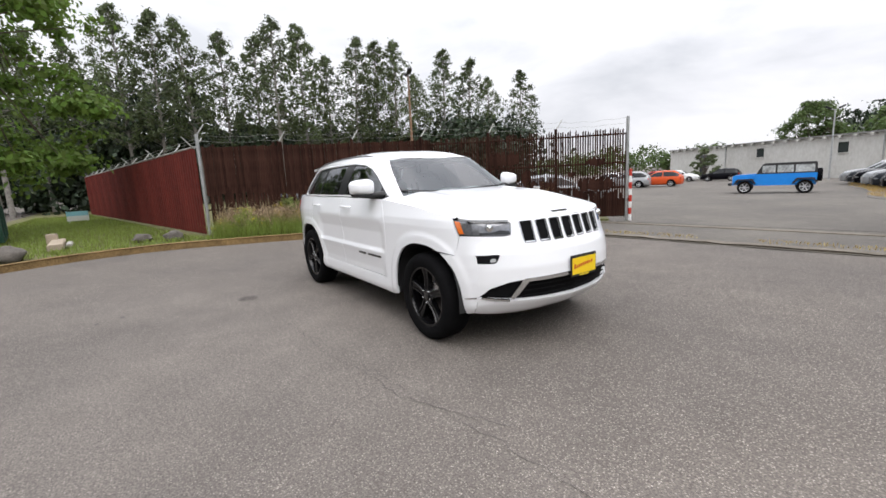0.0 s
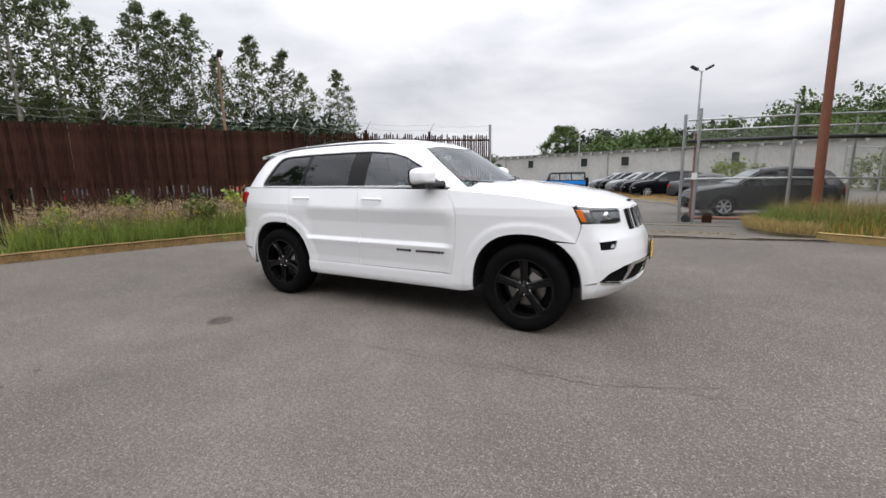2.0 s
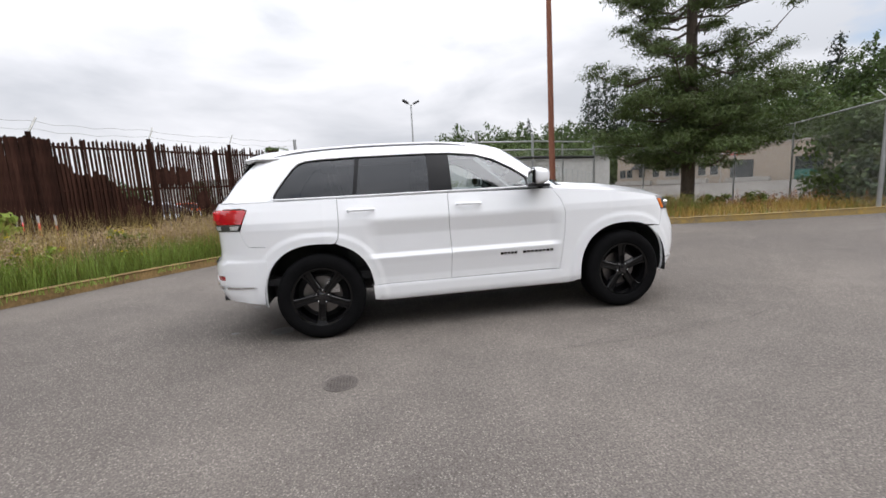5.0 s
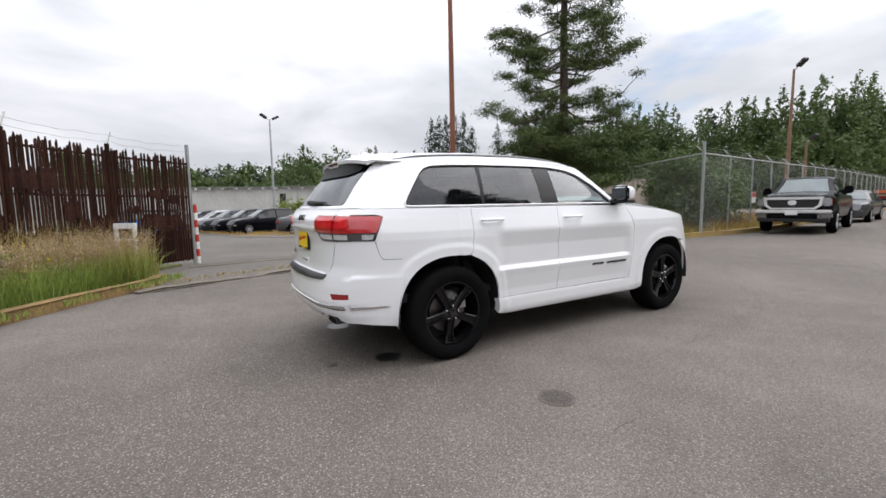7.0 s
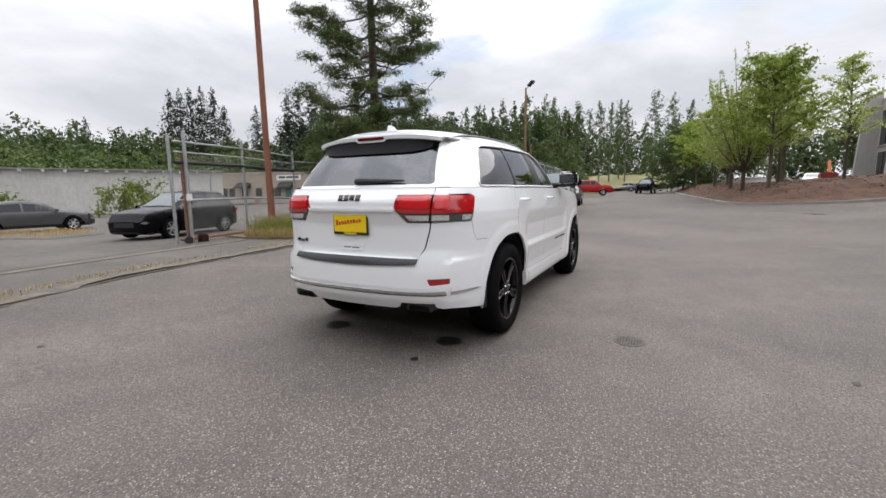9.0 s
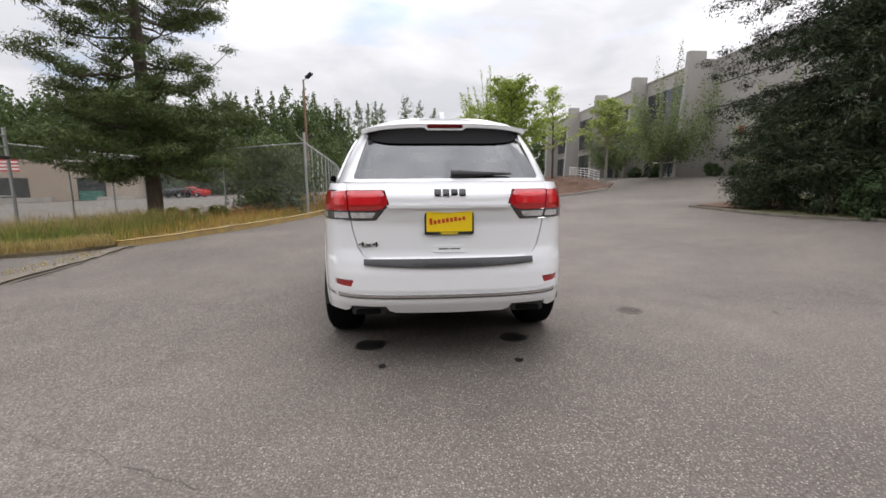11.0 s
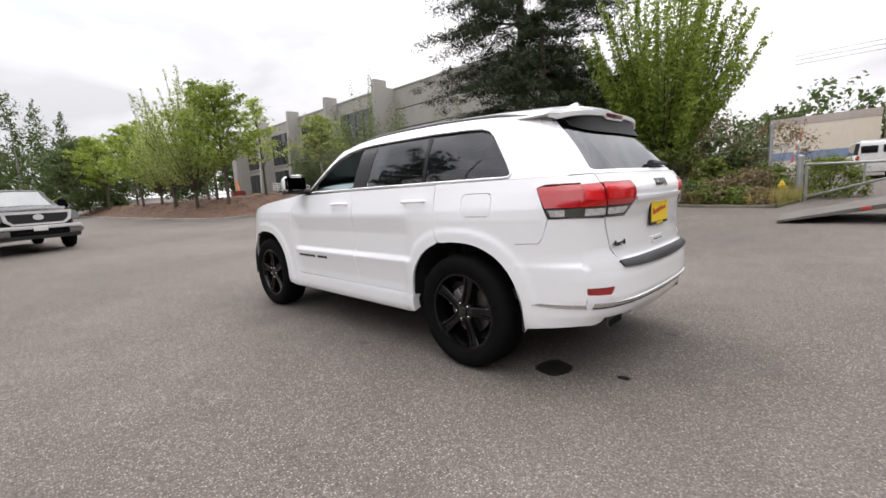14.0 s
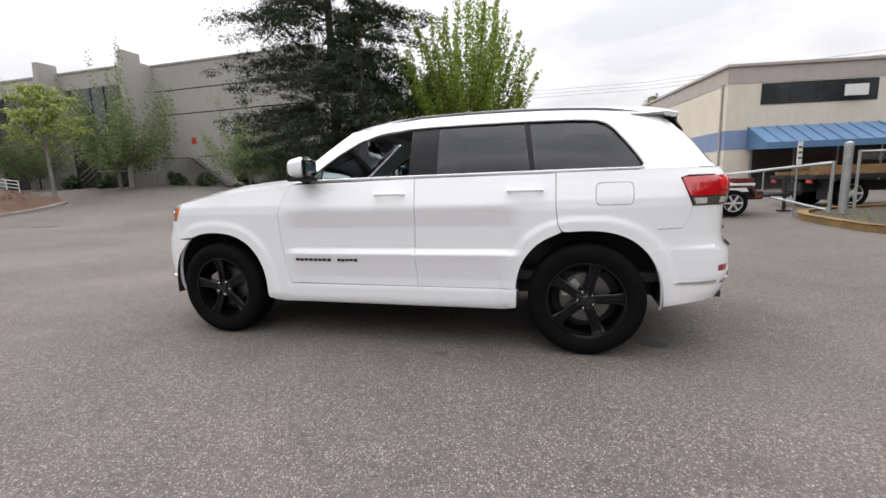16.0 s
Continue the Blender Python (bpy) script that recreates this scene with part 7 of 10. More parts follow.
def make_spray(H, R, seed, limbs=26, per=55, bare=0.24, size=0.085, lean=0.0):
    """An open street tree: rising limbs that carry flat, layered sprays of leaves, with air between them."""
    rg = np.random.default_rng(seed)
    bm = bmesh.new()
    tube(bm, [(0, 0, -0.4), (0.03, 0, H * 0.3), (lean * 0.3, 0, H * 0.62), (lean, 0, H * 0.96)], [0.12, 0.095, 0.06, 0.015], 8)
    cs, rs, ps = [], [], []
    for k in range(limbs):
        t = bare + (0.97 - bare) * (k + rg.uniform(0, 1)) / limbs
        a = k * 2.4 + rg.uniform(-0.5, 0.5)
        L = R * (1 - 0.80 * ((t - bare) / (1 - bare)) ** 1.5) * rg.uniform(0.55, 1.15)
        x0 = lean * max(0.0, t - 0.3) / 0.66
        f = np.linspace(0, 1, 5)
        way = np.column_stack([x0 + L * f * math.cos(a), L * f * math.sin(a), H * t + L * (0.80 * f - 0.22 * f ** 2)])
        tube(bm, [tuple(w) for w in way], np.linspace(0.035, 0.007, 5).tolist(), 5)
        for g in np.linspace(0.30, 1.0, 6):
            c = [float(np.interp(g, f, way[:, i])) for i in range(3)]
            w = rg.normal() * 0.24 * L * (1.1 - 0.5 * g)
            r = rg.uniform(0.26, 0.50) * (0.55 + R / 5.5)
            cs.append((c[0] - math.sin(a) * w, c[1] + math.cos(a) * w, c[2] + rg.uniform(-0.05, 0.12)))
            rs.append(r)
            ps.append(int(per * (0.5 + r)))
    return bm, foliage(cs, rs, ps, size, (1.15, 1.15, 0.50), 0.55, mean=0.64, ragged=0.44, up=0.8)


def make_vase(H, R, n, per, seed, size=0.08, droop=0.0, stray=0.36):
    """A young tree of long whippy shoots that rise from a low fork, leafy along their length."""
    rg = np.random.default_rng(seed)
    bm = bmesh.new()
    fork = H * 0.13
    tube(bm, [(0, 0, -0.4), (0.03, 0, fork * 0.6), (0, 0, fork * 1.2)], [0.15, 0.12, 0.10], 8)
    pts, outs = [], []
    for k in range(n):
        a = rg.uniform(0, 2 * math.pi)
        out = R * math.sqrt(rg.uniform(0.02, 1)) * rg.uniform(0.85, 1.12)
        top = H * (1 - 0.42 * (out / R) ** 1.6) * rg.uniform(0.55, 1.04)
        t = np.linspace(0, 1, 7)
        way = np.column_stack([out * t ** 0.8 * math.cos(a), out * t ** 0.8 * math.sin(a), fork + (top - fork) * t ** 1.05])
        way += rg.normal(size=way.shape) * 0.06 * t[:, None]
        if k % 2 == 0:
            tube(bm, [tuple(w) for w in way], np.linspace(0.045, 0.008, 7).tolist(), 5)
        m = int(per * rg.uniform(0.6, 1.3))
        u = rg.uniform(0.22, 1.0, m)
        p = np.column_stack([np.interp(u, t, way[:, i]) for i in range(3)])
        off = rg.normal(size=p.shape)
        p += off * (stray * (1 - 0.75 * u))[:, None]
        outs.append(off + [0, 0, 0.6])
        p[:, 2] -= droop * rg.uniform(0, 1, m) ** 1.4 * u
        pts.append(p)
    pts, outs = np.concatenate(pts), np.concatenate(outs)
    high = pts[:, 2] > 0.3
    return bm, leaf_mesh(pts[high], size, normals=outs[high])


def make_pine(H, R, seed, tiers=13, size=0.07, per=250):
    """A tall pine: a thick stem that shows, bent limbs of very uneven length, flat dense pads of needles at their ends, and a heavy skirt."""
    rg = np.random.default_rng(seed)
    bm = bmesh.new()
    tube(bm, [(0, 0, -0.4), (0.05, 0, H * 0.3), (-0.05, 0.05, H * 0.65), (0, 0, H)], [0.24, 0.20, 0.14, 0.05], 10)
    cs, rs, ps = [], [], []
    for k in range(tiers):
        t = 0.17 + 0.81 * k / (tiers - 1)
        low = 1.0 - float(ramp01(t, 0.30, 0.46))
        reach = R * (1.0 - 0.50 * max(0, (t - 0.40) / 0.60) ** 1.3) * (1 - 0.22 * low)
        m = int(rg.integers(4, 7)) + round(2 * low)
        for j in range(m):
            a = 2 * math.pi * (j + rg.uniform(-0.45, 0.45)) / m + k * 1.3
            L = reach * rg.uniform(0.40, 1.12)
            z0 = H * (t + rg.uniform(-0.03, 0.03))
            tilt = -0.30 * low + 0.10 * (1 - low) * rg.uniform(-1.6, 1.0) + 0.45 * max(0.0, t - 0.75)
            f = np.linspace(0, 1, 6)
            way = np.column_stack([L * f * math.cos(a), L * f * math.sin(a), z0 + tilt * L * f + L * (0.20 * f ** 2 - 0.12 * np.sin(math.pi * f))])
            way[1:] += rg.normal(size=(5, 3)) * 0.06
            tube(bm, [tuple(w) for w in way], np.linspace(0.070 * (1.2 - t), 0.010, 6).tolist(), 6)
            for g in np.linspace(0.46 - 0.14 * low, 1.0, max(2, int(L * 1.5))):
                p = np.array([np.interp(g, f, way[:, i]) for i in range(3)])
                for side_ in ((-1, 1) if rg.uniform() < 0.55 else (rg.choice((-1, 1)),)):
                    off = side_ * rg.uniform(0.10, 0.55) * (1.2 - 0.5 * g)
                    c = p + np.array((-math.sin(a) * off, math.cos(a) * off, 0.08 + rg.uniform(-0.10, 0.14)))
                    r = rg.uniform(0.30, 0.62) * (0.85 + 0.25 * low)
                    cs.append(tuple(c))
                    rs.append(r)
                    ps.append(int(per * (r / 0.42) ** 2))
                    limb(bm, p - (way[1] - way[0]) * 0.5, c, 0.016, 0.006, seg=4)
    return bm, foliage(cs, rs, ps, size, (1.12, 1.12, 0.46), 0.22, mean=0.70, ragged=0.30, up=0.6)


def make_fir(H, R, seed, n=330, size=0.11, skirt=0.0, tiers=17, per=70, puffs=6):
    """A dense spruce: drooping boughs in uneven tiers, each hung with soft tufts, with gaps between them."""
    rg = np.random.default_rng(seed)
    bm = bmesh.new()
    tube(bm, [(0, 0, -0.4), (0, 0, H * 0.5), (0, 0, H)], [0.30, 0.18, 0.03], 10)
    cs, rs, ps = [], [], []
    for k in range(n):
        t = rg.uniform(0, 1) ** 1.15
        t = skirt + (1 - skirt) * min(0.99, max(0.0, (math.floor(t * tiers) + 0.5 + rg.normal() * 0.15) / tiers))
        reach = R * (1 - t) ** 0.55 * (0.66 + 0.34 * float(ramp01(t, 0.08, 0.36))) * rg.uniform(0.62, 1.12) + 0.25
        a = rg.uniform(0, 2 * math.pi)
        z = H * t
        sway = rg.normal() * 0.05
        for g in np.linspace(0.36, 1.0, puffs):
            w = rg.normal() * 0.26 * (0.5 + g * 0.5)
            c = (g * reach * math.cos(a + sway * g) - w * math.sin(a), g * reach * math.sin(a + sway * g) + w * math.cos(a), z - 0.24 * reach * g ** 2 + 0.10 * reach * g + rg.normal() * 0.06)
            if c[2] < 0.15:
                continue
            r = rg.uniform(0.30, 0.62) * min(1.25, 0.55 + 0.5 * reach / 4)
            cs.append(c)
            rs.append(r)
            ps.append(int(per * (0.4 + r * 1.3)))
        if k % 3 == 0:
            limb(bm, (0, 0, z), (0.85 * reach * math.cos(a), 0.85 * reach * math.sin(a), z - 0.09 * reach), 0.035, 0.008, sag=0.06 * reach)
    return bm, foliage(cs, rs, ps, size, (1.1, 1.1, 0.50), 0.22, mean=0.66, ragged=0.34, up=0.7)


def tree(name, made, bark, leaves, label, category, m, group=""):
    bm, crown = made
    t = thing(name, label, category, m, group)
    part("trunk", bm, bark, t, smooth=True)
    mesh_part("crown", crown, leaves, t)
    return t


def copies(first, spots, up=0.0):
    for x, y, yaw, sc in spots:
        c = copy_thing(first, Matrix())
        c.matrix_basis = pose(x, y, gz(x, y) + up, 0, 0, yaw) @ Matrix.Diagonal((sc, sc, sc, 1))


def on(az, d, eye=(0.0, 0.0)):
    return eye[0] + d * math.cos(radians(az)), eye[1] + d * math.sin(radians(az))


# row of tall trees behind the rusty fence
E0 = (4.5, -2.8)
rows = [(make_poplar(15.0, 2.2, 185, 30, 21, 0.34, size=0.105), 0), (make_poplar(14.2, 1.9, 160, 30, 22, 0.38, size=0.10), 1), (make_poplar(16.0, 2.4, 205, 29, 23, 0.33, size=0.11), 2)]
spots = [[], [], []]
rg = random.Random(4)
for k, (az, d, sc) in enumerate([(187, 47, 0.95), (183.5, 45, 0.92), (180, 43, 0.98), (177, 42, 1.02), (173.6, 42, 1.05), (170.2, 44, 0.93), (167.0, 45, 1.0), (164.7, 41, 1.10), (161.5, 43, 0.98), (158.6, 44, 0.9),
                                 (155.5, 43, 1.04), (152.6, 45, 0.95), (150.3, 44, 1.0), (147.2, 46, 0.86), (144.1, 47, 0.93), (141.1, 47, 0.92), (138.2, 48, 0.86), (134.3, 49, 0.80), (190, 40, 1.0)]):
    x, y = on(az, d, E0)
    spots[k % 3].append((x, y, rg.uniform(0, 360), sc))
for (made, i) in rows:
    x, y, yaw, sc = spots[i][0]
    first = tree("poplar_tree", made, M_BARK_PALE, L_POPLAR, "tall slim green tree with a bare pale trunk behind the fence", "tree", at_ground(x, y, yaw), "row of tall trees")
    first.scale = (sc, sc, sc)
    copies(first, spots[i][1:])

# the big pine by the chain-link fence, and the dark spruce by the shrubs
tree("pine_tree", make_pine(13.4, 3.5, 39, 17, 0.064, 300), M_BARK, L_PINE, "big dark green pine with open level limbs on the verge", "tree", at_ground(10.3, 8.9, 40))
tree("spruce_tree", make_fir(19.5, 6.4, 33, 350, 0.080, 0.05, 17, 108), M_BARK, L_FIR, "broad dark green spruce with branches down to the ground", "tree", at_ground(9.8, -16.9, 10))
tree("spruce_tree", make_fir(8.5, 3.8, 34, 170, 0.09, 0.0, 12, 50, 5), M_BARK, L_FIR, "smaller dark green spruce beside the large one", "tree", at_ground(7.2, -14.6, 70))
tree("maple_tree", make_vase(11.2, 3.6, 130, 400, 35, 0.064, stray=0.24), M_BARK, L_MAPLE, "bright green tree with long feathery upright shoots", "tree", at_ground(3.2, -17.6, 0))
tree("maple_tree", make_maple(6.5, 2.8, 70, 80, 36, 0.18, 0.12), M_BARK, L_WOODS, "dense green tree behind the wire fence", "tree", at_ground(5.2, -20.0, 30))

# street trees on the mulch bank
tree_a = tree("maple_tree", make_spray(8.0, 3.3, 41, 30, 66, 0.26, 0.09, 0.9), M_BARK, L_MAPLE, "leafy yellow-green street tree on the bark bank", "tree", at_ground(27.2, -7.6, 0, 0.6), "street trees")
tree_b = tree("maple_tree", make_spray(9.2, 2.7, 42, 24, 40, 0.26, 0.085, 0.5), M_BARK, L_LIME, "airy pale green street tree on the bark bank", "tree", at_ground(35.5, -9.6, 80, 0.9), "street trees")
copies(tree_a, [(47.5, -6.6, 130, 0.95), (60, -5.6, 60, 1.0)], 0.8)
whippy = tree("maple_tree", make_vase(10.4, 3.3, 64, 190, 47, 0.070, stray=0.22), M_BARK, L_LIME, "pale green street tree with thin upright shoots", "tree", at_ground(31.6, -6.9, 0, 0.6), "street trees")
copies(whippy, [(36.8, -6.8, 100, 1.05), (43.0, -7.2, 220, 0.95)], 0.7)
copies(tree_b, [(32.8, -12.6, 10, 0.9), (53.5, -7.2, 280, 1.0), (44, -11.5, 150, 1.05)], 0.8)
tree("maple_tree", make_spray(6.0, 2.4, 43, 24, 48, 0.36, 0.09, 0.2), M_BARK_PALE, L_LIME, "small bright green tree with a pale stem near the offices", "tree", at_ground(28.2, -15.4, 0, 0.7))
tree("maple_tree", make_maple(9.0, 5.4, 150, 110, 44, 0.08, 0.16), M_BARK, L_WOODS, "low spreading dark green tree beside the road", "tree", at_ground(66, -4.4, 0, 0.3))
birch = tree("birch_tree", make_vase(11.0, 4.8, 40, 430, 45, 0.080, 3.0, stray=0.42), M_BARK_PALE, L_BIRCH, "drooping grey-green birch in front of the offices", "tree", at_ground(30.2, -21.2, 0), "birches by the offices")
copies(birch, [(20.6, -23.4, 90, 0.74), (40, -21.8, 200, 0.8)])

# woods in the distance
def crown_points(h, r, kind, boughs, per, rg_, start=0.03):
    """Leaves along rising or drooping boughs round a stem, and a loose filling inside; kind is spire, cone or round."""
    t = start + (1 - start) * (np.arange(boughs) + rg_.uniform(0, 1, boughs)) / boughs
    if kind == "round":
        prof = r * (0.30 + 0.75 * np.sin(np.pi * np.minimum(1, t * 0.80 + 0.16)))
    elif kind == "cone":
        prof = r * (1.0 - t) ** 0.62 + 0.04 * r
    else:
        prof = r * (0.42 + 0.58 * np.sin(np.pi * np.minimum(1, t ** 0.8 * 0.62 + 0.28))) * (1 - t ** 7) + 0.05 * r
    a = rg_.uniform(0, 2 * np.pi, boughs)
    prof = prof * rg_.uniform(0.55, 1.25, boughs)
    rise = {"round": 0.15, "cone": -0.28, "spire": 0.55}[kind]
    k = np.repeat(np.arange(boughs), per)
    f = rg_.uniform(0.02, 1.0, boughs * per) ** 0.62
    d = rg_.normal(size=(boughs * per, 3))
    wide = (0.015 * r + 0.15 * prof[k])[:, None]
    p = np.column_stack([f * prof[k] * np.cos(a[k]), f * prof[k] * np.sin(a[k]), h * t[k] + rise * f * prof[k]]) + d * wide
    p[:, 2] += rg_.normal(size=len(p)) * 0.013 * h * (0.35 + t[k])
    p[:, 2] = np.maximum(p[:, 2], 0.1)
    keep = rg_.uniform(0, 1, len(p)) < 0.06 + 1.5 * prof[k] / prof.max()
    return p[keep], (np.column_stack([np.cos(a[k]), np.sin(a[k]), 0.55 + 0 * f]) + 0.5 * d)[keep]


def woods(name, label, spots, boughs, per, size, mat, kinds=("round", "spire")):
    pts, ways = [], []
    for k, (x, y, h, r) in enumerate(spots):
        rg_ = np.random.default_rng(int(abs(x * 13 + y * 7)) + 5)
        kind = kinds[int(rg_.integers(0, len(kinds)))]
        p, w = crown_points(h * (0.93 if kind == "round" else 1.06), r * (1.15 if kind == "round" else 0.82), kind, boughs, per, rg_)
        pts.append(p + [x, y, gz(x, y)])
        ways.append(w)
    ob = mesh_part(name, leaf_mesh(np.concatenate(pts), size, normals=np.concatenate(ways)), mat)
    return tagged(ob, label, "woods", kind="stuff")


def belt(az0, az1, d0, d1, h0, h1, r, count, seed, eye=(0, 0)):
    rg_ = random.Random(seed)
    out = []
    for k in range(count):
        az = az0 + (az1 - az0) * (k + rg_.uniform(0, 1)) / count
        x, y = on(az, rg_.uniform(d0, d1), eye)
        out.append((x, y, rg_.uniform(h0, h1), r * rg_.uniform(0.7, 1.25)))
    return out


# the shade under the tall trees is put into this thicket's leaf colour
woods("dark_woods", "low thicket coloured as the shade under the row of tall trees", belt(186, 134, 43, 50, 6.0, 9.0, 3.0, 34, 41, E0), 36, 26, 0.24, L_FIR_AND_SHADE, ("round",))
ROUND, MIXED, SPIRES = ("round",), ("round", "spire"), ("spire", "round", "spire")
woods("dark_woods", "dark dense undergrowth and firs behind the fence", belt(200, 172, 46, 56, 9, 13, 3.4, 22, 1, E0) + belt(172, 135, 50, 62, 6.5, 10, 3.4, 34, 13, E0), 42, 28, 0.27, L_FIR_AND_SHADE, ("cone", "round"))
woods("green_woods", "belt of tall green trees behind the chain-link fence", belt(46, 22, 80, 92, 13, 18.5, 3.1, 34, 2) + belt(22, 9, 78, 90, 14, 18.5, 2.8, 24, 12), 50, 32, 0.23, L_WOODS, SPIRES)
woods("olive_woods", "lower yellow-green trees before the tall belt", belt(42, 9, 72, 80, 7, 13, 3.0, 24, 33), 40, 28, 0.22, L_WOODS_OLIVE, ROUND)
# two added backing belts: shade between the trees is put into leaf colour
woods("dark_woods", "added dark backing wood, coloured as shade in the green belt's gaps", belt(48, 9, 92, 106, 14, 19, 4.2, 44, 31), 44, 28, 0.34, L_FIR_AND_SHADE, ("cone", "spire", "round"))
woods("dark_woods", "added dark backing wood, coloured as shade behind the wooded rise", belt(100, 48, 138, 158, 11, 16, 6.0, 60, 32), 36, 24, 0.46, L_FIR_AND_SHADE, MIXED)
woods("green_woods", "wooded green rise beyond the long warehouse", belt(80, 62, 104, 128, 12, 16, 5.0, 44, 3) + belt(62, 44, 100, 120, 11, 15, 4.6, 40, 14), 38, 26, 0.32, L_WOODS, ("round", "round", "spire"))
woods("olive_woods", "paler bushy trees at the foot of the rise", belt(76, 46, 92, 102, 7, 11, 4.2, 30, 34), 40, 26, 0.26, L_WOODS_OLIVE, ROUND)
woods("far_woods", "low distant wooded horizon", belt(98, 78, 120, 150, 9, 13, 5.5, 36, 4) + belt(132, 98, 170, 200, 6, 9, 6, 30, 16) + belt(140, 205, 90, 120, 7, 12, 5, 30, 5), 26, 18, 0.50, L_WOODS, MIXED)
woods("road_woods", "dark trees at the far end of the road", belt(13, -12, 122, 150, 12, 17, 4.2, 34, 6) + belt(-12, -30, 85, 110, 8, 11, 4, 16, 7), 42, 28, 0.30, L_WOODS, SPIRES)
woods("south_woods", "trees behind the offices and the warehouse", belt(-62, -100, 62, 85, 7, 11, 4, 26, 8) + belt(-100, -175, 60, 80, 7, 12, 4.5, 30, 9), 32, 20, 0.30, L_WOODS, MIXED)


def make_column(H, R, seed, kind, boughs, per, size, start=0.03, thick=0.22):
    """A tall slim far tree: a straight stem and leafy boughs all the way up."""
    bm = bmesh.new()
    tube(bm, [(0, 0, -0.4), (0.05, 0.03, H * 0.5), (0, 0, H * 0.98)], [thick, thick * 0.6, 0.03], 7)
    p, w = crown_points(H, R, kind, boughs, per, np.random.default_rng(seed), start)
    return bm, leaf_mesh(p, size, normals=w)


rg = random.Random(9)
first = [tree("poplar_tree", make_column(19.5, R, s_, kind, 60, 30, 0.19, 0.20, 0.20), M_BARK_PALE, L_WOODS, "slim airy green tree far along the road", "tree", at_ground(*on(az, d), 0), "slim trees along the road") for s_, az, d, R, kind in ((71, 9.4, 96, 2.1, "round"), (72, 3.5, 104, 2.2, "spire"), (73, 6.6, 100, 1.7, "round"))]
for k, (az, d, sc) in enumerate(((8.0, 108, 1.0), (5.4, 106, 1.02), (4.3, 112, 1.08), (0.3, 104, 1.10), (-1.6, 106, 1.05), (-3.4, 106, 0.95), (11.0, 100, 0.95), (13.5, 92, 1.06), (12.6, 90, 1.0))):
    copies(first[k % 3], [(*on(az, d), rg.uniform(0, 360), sc)])
firs = [tree("fir_tree", make_column(H, R, s_, "cone", 96, 34, 0.25, 0.06), M_BARK, L_FIR_AND_SHADE, label, "tree", at_ground(*on(az, d), 0), "dark firs on the rise") for H, R, s_, az, d, label in ((24.5, 4.8, 51, 58.4, 108, "tall dark fir on the wooded rise"), (23.0, 5.2, 52, 47.6, 98, "tall dark fir behind the pine"))]
copies(firs[0], [(*on(60.4, 109), 50, 0.97), (*on(57.3, 106), 120, 1.0), (*on(56.0, 108), 10, 1.02), (*on(54.9, 110), 210, 0.88), (*on(59.4, 113), 150, 1.02), (*on(51.4, 102), 80, 0.84), (*on(68.0, 118), 80, 0.74), (*on(69.3, 120), 10, 0.68)])
copies(firs[1], [(*on(46.2, 96), 80, 1.0), (*on(44.8, 98), 180, 1.05), (*on(43.3, 95), 180, 0.93), (*on(36.0, 88), 20, 0.92)])
tree("maple_tree", make_maple(8.5, 4.6, 100, 130, 61, 0.2, 0.17), M_BARK, L_WOODS, "round green tree behind the long warehouse", "tree", at_ground(-16.5, 79, 0, 2.0))
tree("maple_tree", make_maple(4.6, 1.9, 50, 60, 62, 0.15, 0.14), M_BARK, L_POPLAR, "small green tree against the white warehouse wall", "tree", at_ground(-25.5, 66, 0))
tree("maple_tree", make_maple(7.5, 3.2, 80, 100, 63, 0.2, 0.16), M_BARK, L_POPLAR, "grey-green tree behind the warehouse", "tree", at_ground(4.5, -72, 0))
tree("maple_tree", make_maple(12.6, 3.9, 150, 130, 64, 0.18, 0.12), M_BARK, leaf_material("deep_green_leaves", (0.125, 0.195, 0.036), through=0.42), "deep green maple overhanging the grass verge", "tree", at_ground(-17.2, -7.2, 0))


# ---------------------------------------------------------------- bushes and grass
def bush(x, y, r, h, n, leaf, size, mat, label, seed, group="", slim=0.62):
    rg_ = np.random.default_rng(seed)
    cs, rs, ps = [], [], []
    for k in range(n):
        a, q, t = rg_.uniform(0, 6.28), r * math.sqrt(rg_.uniform(0, 1)), rg_.uniform(0.05, 1)
        q *= math.sqrt(max(0.08, 1 - t * t * 0.85))
        cs.append((q * math.cos(a), q * math.sin(a), h * t))
        rs.append(rg_.uniform(0.22, 0.42) * min(r, h))
        ps.append(leaf)
    t_ = thing("bush", label, "bush", at_ground(x, y, 0, 0.08), group)
    bm = bmesh.new()
    for k in range(0, n, 3):
        limb(bm, (0, 0, -0.2), Vector(cs[k]) * 0.8, 0.02, 0.008)
    part("stems", bm, M_BARK, t_)
    mesh_part("foliage", foliage(cs, rs, ps, size, (1, 1, 0.85), slim), mat, t_)
    return t_


bush(14.7, 6.2, 2.1, 2.9, 56, 150, 0.075, L_WOODS_OLIVE, "large green bush behind the chain-link fence", 71)
bush(17.9, 6.6, 1.8, 2.5, 40, 120, 0.08, L_WOODS_OLIVE, "green bush behind the chain-link fence", 72)
bush(13.2, 5.4, 0.8, 1.3, 20, 110, 0.07, L_HEDGE, "small dark bush at the fence corner", 73)
